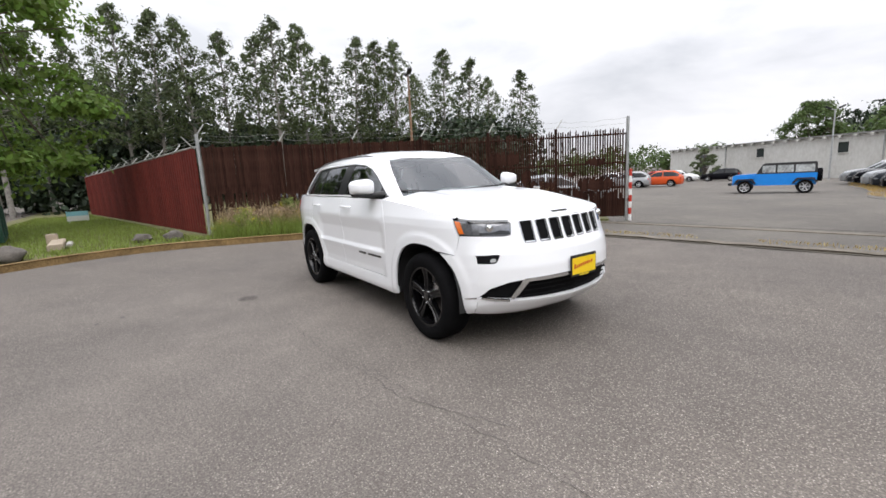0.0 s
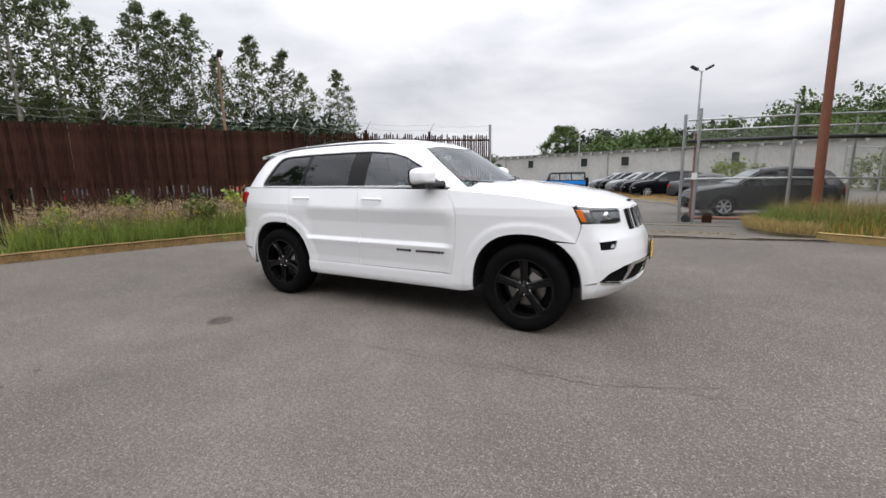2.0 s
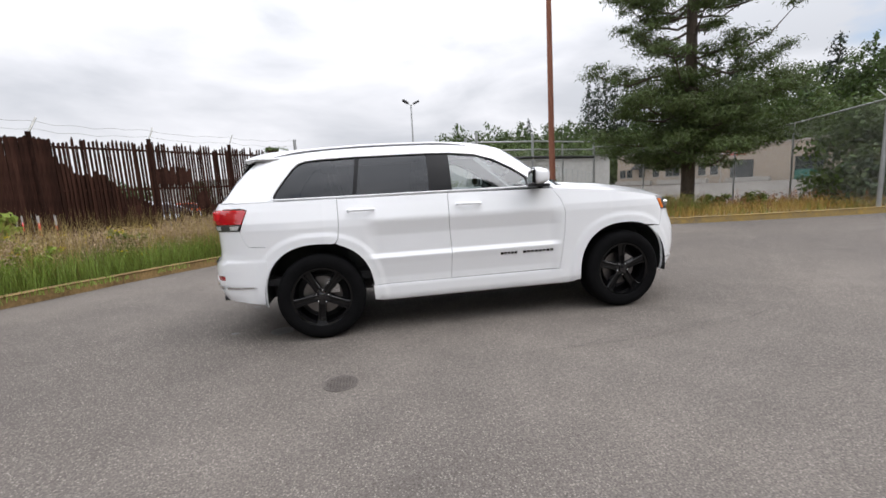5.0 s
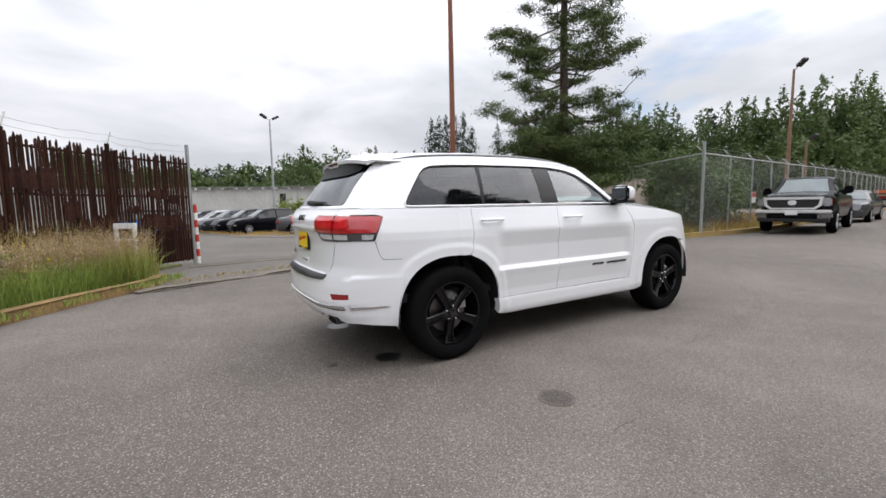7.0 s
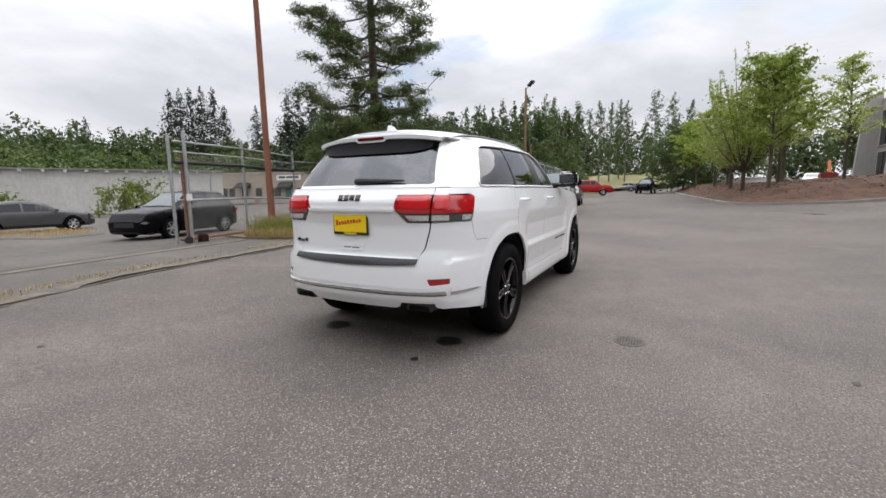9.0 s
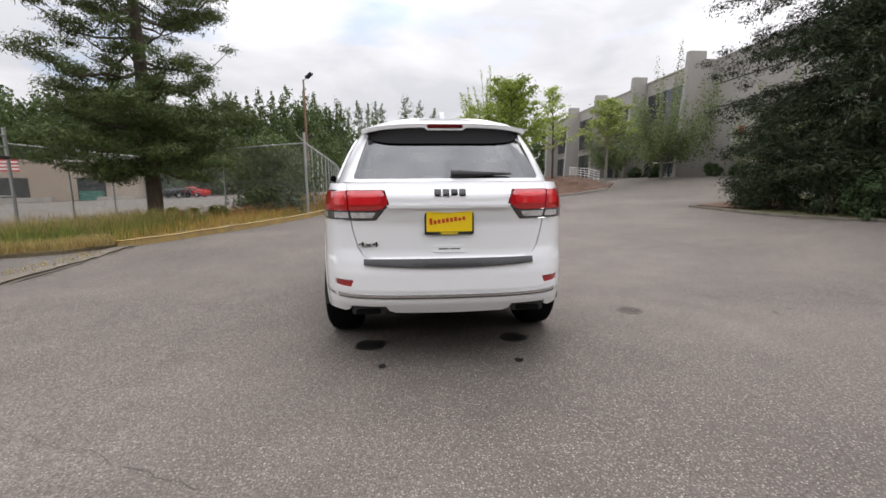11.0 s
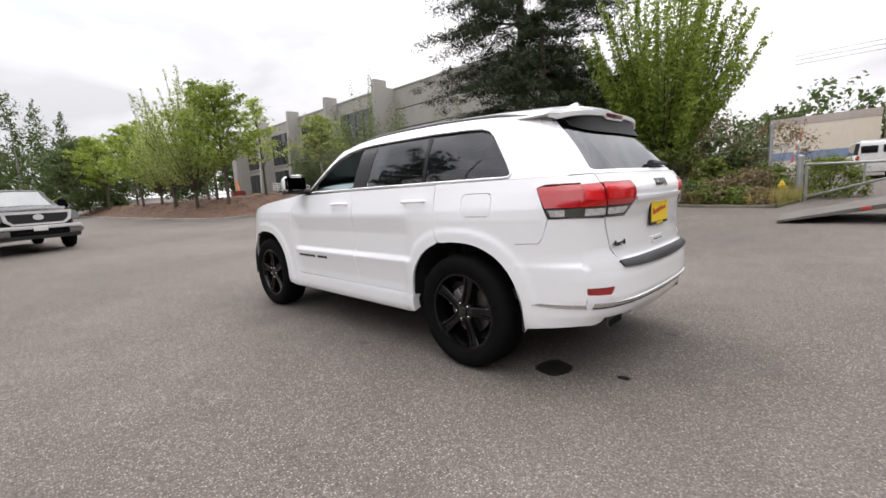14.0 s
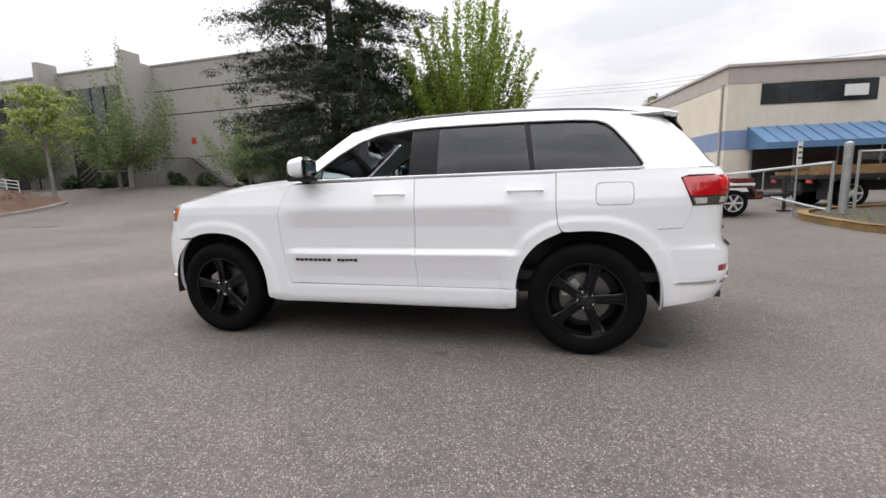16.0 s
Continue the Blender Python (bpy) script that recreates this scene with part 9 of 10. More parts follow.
PICKUP = dict(W=2.02, top=[(-2.9, 1.25), (-0.75, 1.28), (-0.70, 1.30), (-0.62, 1.88), (0.25, 1.93), (0.75, 1.88), (1.42, 1.37), (2.2, 1.34), (2.74, 1.28), (2.9, 1.20)], belt=[(-2.9, 1.27), (1.45, 1.27), (2.9, 1.12)], glass=(1.45, 0.78, -0.60, -0.68), axles=(-1.85, 1.85), r=0.40, sill=0.42, roof_in=0.20)

# the row behind the gate
paints = [P_BLACK, P_BLACK, P_DARK, P_SILVER, P_BLACK, P_DARK, P_SILVER]
for k in range(7):
    x, y = 2.0 - 0.90 * k, 30.8 + 2.45 * k
    vehicle("parked_car", "dark crossover car parked in a row on dry grass" if paints[k] is not P_SILVER else "silver crossover car parked in a row on dry grass", "car", at_ground(x, y, 194 + (k % 3) * 2 - 2, 0.02) @ Matrix.Diagonal((1.06, 1.06, 1.10, 1)), paints[k], group="row of parked cars", **CROSS)
charger = vehicle("damaged_car", "dark grey saloon car missing its front bumper and wing", "car", at_ground(4.7, 26.5, -6, 0.02) @ Matrix.Diagonal((1.03, 1.03, 1.06, 1)), P_STEEL, **SEDAN)
bm = new_box((1.75, -0.80, 0.35), (2.30, 0.80, 0.80), 0.05)
part("bare_front", bm, M_BLACK, charger, "exposed black front structure")
tube_ = bmesh.new()
for s in (-0.7, 0.7):
    tube(tube_, [(1.5 + 0.44 * math.cos(a), s, 0.36 + 0.44 * math.sin(a)) for a in np.linspace(0.2, 2.6, 12)], 0.05, 6)
part("inner_arch", tube_, M_GALV, charger)
vehicle("parked_car", "glossy black crossover car parked behind the sliding gate", "car", at_ground(5.1, 14.5, 196, 0.02), P_BLACK, **CROSS)
for x, y, yaw, p, txt in ((-19.9, 42.7, 196, P_ORANGE, "orange-red crossover car parked far across the lot"), (-32.0, 58.5, 150, P_GREY, "grey crossover car parked far across the lot"), (-21.9, 40.0, 200, P_SILVER, "silver crossover car parked beside an orange-red one"), (-21.7, 62, 190, P_BLACK, "black car parked by the long warehouse"), (-27.0, 62.0, 10, P_WHITE, "white car parked by the long warehouse"), (-28, 46, 170, P_WHITE, "white car parked far across the lot"), (-25.5, 52, 175, P_RED, "red car parked far across the lot")):
    vehicle("parked_car", txt, "car", at_ground(x, y, yaw, 0.02), p, group="cars across the lot", **CROSS)

# blue off-roader
# opaque panes; the bright wall seen through the cab is put into their colour
M_GLASS_BRIGHT_VIEW = material("glass_with_bright_view", (0.36, 0.38, 0.38), 0.08, spec=0.8, vary=0.5, scale=2.2, fine=9)
bj = thing("off_roader", "bright blue boxy off-road car with a black roof", "car", at_ground(-5.6, 29.8, 197, 0.02))
bm = bmesh.new()
prism(bm, [(-1.95, 0.50), (1.0, 0.50), (1.0, 1.12), (0.95, 1.20), (-1.98, 1.20)], -0.78, 0.78, "y")
part("tub", bm, P_BLUE, bj)
bm = bmesh.new()
prism(bm, [(0.95, 0.55), (2.15, 0.55), (2.15, 1.08), (2.05, 1.16), (0.95, 1.22)], -0.62, 0.62, "y")
part("bonnet", bm, P_BLUE, bj)
bm = bmesh.new()
prism(bm, [(-1.98, 1.20), (0.92, 1.20), (0.62, 1.78), (0.50, 1.84), (-1.90, 1.84), (-1.96, 1.76)], -0.74, 0.74, "y")
cab = part("hard_top", bm, M_TRIM, bj, "black roof")
for s in (-1, 1):
    for a, b in ((-1.85, -0.98), (-0.88, -0.12), (-0.02, 0.62)):
        part("side_window", new_box((a, min(s * 0.735, s * 0.752), 1.27), (b, max(s * 0.735, s * 0.752), 1.70)), M_GLASS_BRIGHT_VIEW, cab)
    for ax_ in (-1.45, 1.48):
        part("wing", prism(bmesh.new(), [(ax_ - 0.58, 0.62), (ax_ - 0.40, 0.92), (ax_ + 0.40, 0.92), (ax_ + 0.60, 0.60), (ax_ + 0.48, 0.60), (ax_ + 0.34, 0.84), (ax_ - 0.34, 0.84), (ax_ - 0.50, 0.62)], min(s * 0.60, s * 0.94), max(s * 0.60, s * 0.94), "y"), M_TRIM, bj)
        plain_wheel(bj, ax_, s * 0.80, 0.40, M_ALLOY, 0.25)
    part("headlamp", lathe(bmesh.new(), [(0.0, 0.0), (0.02, 0.09), (-0.03, 0.10)], 14, pose(2.16, s * 0.42, 0.98, 0, 0, -90)), M_CLEAR_LENS, bj)
part("front_window", new_box((0.60, -0.66, 1.27), (0.66, 0.66, 1.72), m=pose(0.07, 0, 0, 0, -20, 0) @ Matrix.Translation((0.42, 0, -0.18))), G_CAR, cab)
part("bumper", new_box((2.15, -0.72, 0.52), (2.38, 0.72, 0.68), 0.03), M_TRIM, bj)
part("spare_wheel", lathe(bmesh.new(), [(-0.12, 0.0), (-0.12, 0.36), (-0.08, 0.39), (0.08, 0.39), (0.12, 0.36), (0.12, 0.0)], 24, pose(-2.12, 0.1, 1.05, 0, 0, 90)), M_TYRE, bj)

# pickup and cars along the road
# pickup chrome in two tones: asphalt's dark and sky's bright reflection put into colour
M_CHROME_DARK_REFLECTION = material("chrome_dark_reflection", (0.30, 0.30, 0.31), 0.22, metal=0.9, vary=0.1, scale=6)
M_BRIGHT = material("bright_metal_trim", (0.85, 0.85, 0.86), 0.22, metal=0.35, vary=0.05, scale=8)
pk = vehicle("pickup_truck", "black pickup truck with chrome grille at the yellow kerb", "pickup truck", at_ground(16.9, 2.85, 190, 0.02), P_BLACK, lamps=False, **PICKUP)
bm = bmesh.new()
for quad in ([(-0.78, 1.20), (0.78, 1.20), (0.70, 1.12), (-0.70, 1.12)], [(-0.58, 0.80), (0.58, 0.80), (0.55, 0.85), (-0.55, 0.85)],
             [(-0.78, 1.20), (-0.70, 1.12), (-0.66, 0.95), (-0.74, 0.92)], [(0.78, 1.20), (0.74, 0.92), (0.66, 0.95), (0.70, 1.12)],
             [(-0.74, 0.92), (-0.66, 0.95), (-0.55, 0.85), (-0.58, 0.80)], [(0.74, 0.92), (0.58, 0.80), (0.55, 0.85), (0.66, 0.95)]):
    prism(bm, quad, 2.88, 3.03, "x")
part("chrome_surround", bm, M_BRIGHT, pk, "chrome grille surround")
part("grille_mesh", new_box((2.80, -0.68, 0.84), (3.0, 0.68, 1.14), 0.01), M_BLACK, pk, "black grille mesh")
for zz in (0.95, 1.0, 1.05):
    part("grille_bar", new_box((2.99, -0.62, zz), (3.008, 0.62, zz + 0.012)), M_TRIM, pk)
for s in (-1, 1):
    part("front_lamp", new_box((2.62, min(s * 0.74, s * 0.96), 0.90), (2.97, max(s * 0.74, s * 0.96), 1.16), 0.04), M_CAR_LAMP, pk, "clear headlamp")
part("chrome_bumper", new_box((2.80, -0.99, 0.68), (3.08, 0.99, 0.78), 0.03), M_BRIGHT, pk, "chrome front bumper")
part("bumper_skirt", new_box((2.78, -0.98, 0.50), (3.06, 0.98, 0.68), 0.04), P_BLACK, pk, "black bumper skirt")
part("air_intake", new_box((3.04, -0.52, 0.52), (3.066, 0.52, 0.63), 0.01), M_INTAKE, pk)
for s in (-1, 1):
    part("bumper_corner", new_box((2.76, min(s * 0.62, s * 1.0), 0.50), (3.075, max(s * 0.62, s * 1.0), 0.69), 0.04), M_CHROME_DARK_REFLECTION, pk, "chrome bumper corner with a dark reflection in its colour")
    part("fog_lamp", lathe(bmesh.new(), [(0.0, 0.07), (-0.02, 0.06), (-0.02, 0.0)], 16, pose(3.082, s * 0.80, 0.60, 0, 0, -90)), M_INTAKE, pk)
    part("door_mirror", new_box((0.72, min(s * 1.02, s * 1.26), 1.30), (0.86, max(s * 1.02, s * 1.26), 1.56), 0.04), P_BLACK, pk, "large black door mirror")
    part("mirror_arm", new_box((0.76, min(s * 0.90, s * 1.05), 1.36), (0.82, max(s * 0.90, s * 1.05), 1.42)), P_BLACK, pk)
part("valance", new_box((2.75, -0.94, 0.38), (3.02, 0.94, 0.52), 0.03), M_TRIM, pk, "black lower valance")
part("plate", new_box((3.08, -0.16, 0.62), (3.092, 0.16, 0.76)), M_WHITE_METAL, pk)
part("emblem", lathe(bmesh.new(), [(0.0, 0.0), (0.0, 0.09), (-0.03, 0.09)], 16, pose(3.035, 0, 1.02, 0, 0, -90) @ Matrix.Diagonal((1.3, 1, 1, 1))), M_BRIGHT, pk)
vehicle("parked_car", "grey saloon car parked behind the pickup", "car", at_ground(24.6, 3.75, 187, 0.02), P_STEEL, **SEDAN)
vehicle("pickup_truck", "black pickup truck parked by the bark bank", "pickup truck", at_ground(60, 0.2, 175, 0.02), P_BLACK, **PICKUP)
for k, (x, y, p) in enumerate(((96, 5.6, P_SILVER), (104, 6.8, P_WHITE), (112, 8.0, P_WHITE), (82, 2.2, P_GREY), (121, 9.6, P_SILVER), (130, 11.4, P_WHITE))):
    vehicle("parked_car", "car parked far along the road", "car", at_ground(x, y, 100, 0.02), p, group="cars along the road", **CROSS)
ft = vehicle("flatbed_truck", "red flatbed pickup truck with a timber load bed across the road", "truck", at_ground(50.6, 6.5, -81, 0.12), car_paint("deep_red_paint", (0.34, 0.014, 0.014), 0.0), **{**PICKUP, "top": [(-2.9, 1.0), (-0.95, 1.02), (-0.90, 1.04), (-0.82, 1.86), (0.35, 1.93), (0.95, 1.86), (1.60, 1.32), (2.3, 1.26), (2.85, 1.16), (2.95, 1.05)], "belt": [(-2.9, 1.02), (-0.9, 1.28), (1.6, 1.28), (2.95, 1.05)], "glass": (1.60, 0.98, -0.80, -0.88)})
part("load_bed", new_box((-3.9, -1.2, 1.02), (-1.0, 1.2, 1.16), 0.02), M_TIMBER, ft, "pale timber load bed")
for s in (-1, 1):
    part("side_rail", new_box((-3.9, min(s * 1.16, s * 1.22), 1.14), (-1.0, max(s * 1.16, s * 1.22), 1.26), 0.01), M_BLACK, ft)
    part("bed_box", new_box((-1.75, min(s * 0.75, s * 1.15), 0.60), (-1.05, max(s * 0.75, s * 1.15), 1.0), 0.03), M_BLACK, ft, "black tool box under the bed")
part("headboard", new_box((-1.04, -1.15, 1.16), (-0.96, 1.15, 1.80), 0.02), M_BLACK, ft)
part("orange_load", new_box((-2.6, -0.7, 1.16), (-1.5, 0.7, 1.52), 0.10), material("orange_tarp", (0.50, 0.13, 0.05), 0.7, vary=0.25, scale=3), ft)
for x, y, p in ((-3.45, -28.6, P_WHITE), (-5.75, -29.4, P_WHITE)):
    vn = vehicle("van", "white delivery van parked nose-in behind the trailer", "van", at_ground(x, y, -84, 0.02) @ Matrix.Diagonal((0.94, 0.94, 0.84, 1)), p, group="white vans", **VAN)
    for s in (-1, 1):
        part("door_window", new_box((-2.67, min(s * 0.08, s * 0.72), 1.38), (-2.60, max(s * 0.08, s * 0.72), 1.80), 0.02), G_CAR, vn)
        part("rear_lamp", new_box((-2.665, min(s * 0.76, s * 0.86), 0.85), (-2.58, max(s * 0.76, s * 0.86), 1.25)), M_RED_LENS, vn)
        part("roof_bar", new_tube([(-2.0, s * 0.72, 2.12), (0.4, s * 0.72, 2.16)], 0.03, 6), M_TRIM, vn)
vehicle("parked_car", "white car parked beside the office building", "car", at_ground(52, -15.5, 170, 0.02), P_WHITE, **SEDAN)
et = thing("equipment_trailer", "dark flat equipment trailer with an orange machine near the offices", "trailer", at_ground(46, -15.2, 172))
part("deck", new_box((-3, -1.1, 0.65), (3, 1.1, 0.85)), M_BLACK, et)
part("machine_body", new_box((-1.3, -0.6, 0.85), (0.7, 0.6, 1.45), 0.10), material("dark_red_machine", (0.22, 0.03, 0.02), 0.5, vary=0.3), et, "dark red machine body")
part("machine_boom", new_tube([(0.4, 0, 1.4), (-0.4, 0, 2.5), (-1.5, 0, 2.2)], [0.14, 0.11, 0.08], 8), material("orange_machine", (0.55, 0.14, 0.03), 0.5, vary=0.2), et, "orange machine boom")
for s in (-1, 1):
    for x in (-0.6, 0.3):
        plain_wheel(et, x, s * 1.0, 0.36, M_ALLOY)

# ---------------------------------------------------------------- low trailer, pipe gate and small things
tr = thing("car_trailer", "low steel twin-axle tilt trailer with ramp and tools aboard", "trailer", pose(-5.05, -9.60, gz(-5.05, -9.6), 0, 0, 4))
M_STEEL_RIM = material("pale_steel_rim", (0.50, 0.49, 0.47), 0.5, metal=0.3, vary=0.25, scale=9, fine=40)
M_DECK = material("worn_deck", (0.12, 0.11, 0.098), 0.8, vary=0.35, scale=3, fine=25, bump=0.3)
for k in range(9):
    part("deck_plank", new_box((-1.15, -0.90 + 0.2 * k, 0.50), (0.75, -0.71 + 0.2 * k, 0.55)), M_DECK, tr)
for s in (-1, 1):
    part("side_rail", new_box((-1.15, min(s * 0.92, s * 1.0), 0.40), (0.75, max(s * 0.92, s * 1.0), 0.60), 0.01), M_BLACK, tr)
    part("wing", prism(bmesh.new(), [(-0.95, 0.50), (-0.80, 0.76), (0.80, 0.76), (0.95, 0.50), (0.88, 0.50), (0.76, 0.71), (-0.76, 0.71), (-0.88, 0.50)], min(s * 1.0, s * 1.24), max(s * 1.0, s * 1.24), "y"), material("dark_red_steel", (0.06, 0.02, 0.018), 0.6, vary=0.2), tr)
    for x in (-0.41, 0.41):
        plain_wheel(tr, x, s * 1.10, 0.33, M_STEEL_RIM, 0.2)
    for x, z in ((-1.1, 0.46), (1.2, 0.36), (1.7, 0.26)):
        part("marker", new_box((x, min(s * 0.92, s * 1.012), z), (x + 0.14, max(s * 0.92, s * 1.012), z + 0.05)), M_RED, tr)
rm = part("ramp", prism(bmesh.new(), [(0.75, 0.52), (3.1, 0.04), (3.1, 0.0), (0.75, 0.40)], -0.92, 0.92, "y"), M_DECK, tr, "lowered ramp")
part("tongue", new_tube([(-1.1, -0.8, 0.48), (-2.3, 0, 0.48), (-1.1, 0.8, 0.48)], 0.05, 6), M_BLACK, tr)
part("jack", new_tube([(-2.15, 0, 0.0), (-2.15, 0, 0.95)], 0.045, 8), M_BLACK, tr)
part("jack_foot", new_box((-2.28, -0.12, 0.0), (-2.02, 0.12, 0.05), 0.01), M_BLACK, tr)
part("coupler", new_box((-2.52, -0.07, 0.43), (-2.2, 0.07, 0.56), 0.02), M_BLACK, tr)
for nm, lab, lo, hi, mat in (("crate", "brown cardboard crate on the trailer deck", (-0.3, -0.4, 0.55), (0.35, 0.3, 0.86), material("cardboard", (0.20, 0.115, 0.06), 0.9, vary=0.2)), ("bucket", "blue plastic bucket on the trailer deck", (-0.72, -0.3, 0.55), (-0.42, 0.0, 0.92), material("blue_plastic", (0.06, 0.22, 0.5), 0.5, vary=0.1)), ("tool_box", "dark red tool box on the pale crate", (-1.06, 0.30, 0.80), (-0.66, 0.70, 0.93), material("tool_red", (0.15, 0.012, 0.012), 0.5, vary=0.15)), ("crate", "pale plastic crate on the trailer deck", (-1.08, -0.35, 0.55), (-0.64, 0.72, 0.80), M_WHITE_METAL)):
    o = thing(nm, lab, nm.replace("_", " "), tr.matrix_basis.copy())
    part("box", new_box(lo, hi, 0.03), mat, o)
    part("lid", new_box((lo[0] - 0.01, lo[1] - 0.01, hi[2] - 0.05), (hi[0] + 0.01, hi[1] + 0.01, hi[2] + 0.01), 0.01), mat, o)

tt = thing("flatbed_truck", "dark flatbed truck loaded with brown timber behind the pipe gate", "truck", pose(-8.75, -10.95, gz(-8.7, -10.9), 0, 0, 184))
part("chassis", new_box((-0.9, -0.42, 0.45), (5.2, 0.42, 0.72), 0.02), M_BLACK, tt)
part("bed", new_box((-0.95, -1.12, 0.80), (3.1, 1.12, 0.92), 0.02), M_BLACK, tt)
M_OLD_WOOD = material("old_timber_load", (0.20, 0.12, 0.055), 0.85, vary=0.4, scale=3, fine=24, bump=0.3, per_object=0.35)
for k in range(9):
    part("timber", new_box((-0.85 + 0.09 * (k % 4), -1.05 + 0.235 * k, 0.92), (2.8 - 0.13 * (k % 3), -0.84 + 0.235 * k, 1.02), 0.008), M_OLD_WOOD, tt)
for k in range(5):
    part("timber", new_box((-0.7 + 0.16 * (k % 3), -0.6 + 0.25 * k, 1.02), (2.5, -0.38 + 0.25 * k, 1.16), 0.008), M_OLD_WOOD, tt)
part("cab", prism(bmesh.new(), [(3.3, 0.55), (5.6, 0.55), (5.6, 1.15), (5.1, 1.3), (4.7, 1.95), (3.4, 2.0), (3.3, 1.9)], -0.95, 0.95, "y"), P_BLACK, tt)
for s in (-1, 1):
    part("mud_flap", new_box((-0.62, min(s * 0.62, s * 1.05), 0.25), (-0.60, max(s * 0.62, s * 1.05), 0.80)), M_BLACK, tt)
    part("tail_lamp", new_box((-0.97, min(s * 0.72, s * 0.98), 0.70), (-0.93, max(s * 0.72, s * 0.98), 0.79), 0.008), M_RED_LENS, tt)
    for x in (0.0, 4.4):
        plain_wheel(tt, x, s * 0.85, 0.40, M_STEEL_RIM, 0.25)

pg = thing("pipe_gate", "closed pair of galvanised pipe gate leaves hung on thick posts", "gate")
HG, HB = np.array((-7.67, -8.15)), np.array((-1.87, -14.0))
g0 = gz(*HG) + 0.08


def on_gate(k, z):
    """A point along the line of the gate: 0 at one hinge post, 1 at the other."""
    p = HG + (HB - HG) * k
    return (p[0], p[1], z)


for p, top in ((HG, 1.70), (HB, 1.50)):
    part("hinge_post", new_tube([(p[0], p[1], gz(*p) - 0.2), (p[0], p[1], top)], 0.085, 14), M_GALV, pg)
    part("post_cap", lathe(bmesh.new(), [(top - 0.02, 0.095), (top + 0.05, 0.09), (top + 0.09, 0.0)], 14, Matrix.Translation((p[0], p[1], 0)) @ pose(0, 0, 0, 90, 0, 0)), M_GALV, pg)
for ends, rise, foot in (((0.03, 0.440), (1.32, 1.03), 0.20), ((0.97, 0.462), (1.28, 1.20), 0.32)):
    part("top_bar", new_tube([on_gate(ends[0], rise[0]), on_gate(ends[1], rise[1])], 0.036, 8), M_GALV, pg)
    part("brace", new_tube([on_gate(ends[0], foot), on_gate(ends[0] + (ends[1] - ends[0]) * 0.86, rise[1] - 0.10)], 0.030, 8), M_GALV, pg)
    part("upright", new_tube([on_gate(ends[0], foot - 0.1), on_gate(ends[0], rise[0] + 0.04)], 0.036, 8), M_GALV, pg)
    k = ends[0] + (ends[1] - ends[0]) * 0.42
    part("stay", new_tube([on_gate(k, foot + 0.28), on_gate(k, (rise[0] + rise[1]) / 2)], 0.022, 8), M_GALV, pg)
chain_fence("chain_link_fence", [(-7.8, -8.0), (-13.5, -7.4), (-20, -7.4)], 1.5, "low galvanised fence beside the pipe gate", arms=False, mesh_from=1.3)
ns = thing("notice_board", "white notice board with dark bars of print on the low fence", "sign", pose(-8.75, -7.85, g0, 0, 0, 4))
part("board", new_box((-0.45, -0.0, 0.62), (0.30, 0.02, 1.50), 0.01), M_WHITE_METAL, ns)
for k in range(6):
    part("print_bar", new_box((-0.36, 0.021, 1.36 - 0.11 * k), (0.20 - 0.05 * (k % 3), 0.024, 1.40 - 0.11 * k)), M_TRIM, ns)
np_ = thing("small_sign", "small white sign on a thin stake by the gate arm", "sign", pose(-7.02, -8.86, g0 - 0.06, 0, 0, 40))
part("stake", new_tube([(0, 0, -0.1), (0, 0, 1.4)], 0.02, 6), M_GALV, np_)
part("board", new_box((-0.11, 0.02, 1.24), (0.11, 0.035, 1.80), 0.005), M_WHITE_METAL, np_)
for k in range(3):
    part("print_bar", new_box((-0.08, 0.036, 1.64 - 0.13 * k), (0.08, 0.039, 1.69 - 0.13 * k)), M_TRIM, np_)

# hydrant, meter box and wire fence in the weedy bed
hy = thing("fire_hydrant", "yellow fire hydrant among weeds", "hydrant", at_ground(-1.3, -15.4, 20, 0.08) @ Matrix.Diagonal((0.8, 0.8, 0.8, 1)))
part("barrel", lathe(bmesh.new(), [(-0.1, 0.10), (0.0, 0.15), (0.03, 0.15), (0.05, 0.105), (0.40, 0.10), (0.44, 0.14), (0.48, 0.14), (0.50, 0.11), (0.58, 0.09), (0.63, 0.03), (0.68, 0.025), (0.68, 0.0)], 18, pose(0, 0, 0, 90, 0, 0)), M_YELLOW, hy, smooth=True)
for a in (0, 90, 180):
    part("nozzle", lathe(bmesh.new(), [(0.08, 0.05), (0.16, 0.05), (0.16, 0.065), (0.20, 0.065), (0.20, 0.0)], 12, pose(0, 0, 0.36, 0, 0, a)), M_YELLOW, hy)
mb = thing("meter_box", "small white meter box on a post in the shrubs", "box", at_ground(3.9, -17.6, 0, 0.05))
part("box", new_box((-0.15, -0.08, 0.55), (0.15, 0.08, 1.05), 0.015), M_WHITE_METAL, mb)
part("post", new_box((-0.04, -0.04, -0.2), (0.04, 0.04, 0.56)), M_GALV, mb)
part("dial", new_box((-0.05, 0.08, 0.80), (0.05, 0.088, 0.92)), M_TRIM, mb)
chain_fence("chain_link_fence", [(-1.5, -17.4), (4.6, -18.2), (13, -19.4)], 1.75, "old galvanised wire fence overgrown with shrubs", arms=False, spacing=3.0)
sp2 = thing("gate_post", "thick galvanised gate post beside the weeds", "post", at_ground(-0.75, -17.0))
part("shaft", new_tube([(0, 0, -0.2), (0, 0, 2.6)], 0.07, 12), M_GALV, sp2)
part("cap", lathe(bmesh.new(), [(2.58, 0.08), (2.64, 0.0)], 12, pose(0, 0, 0, 90, 0, 0)), M_GALV, sp2)
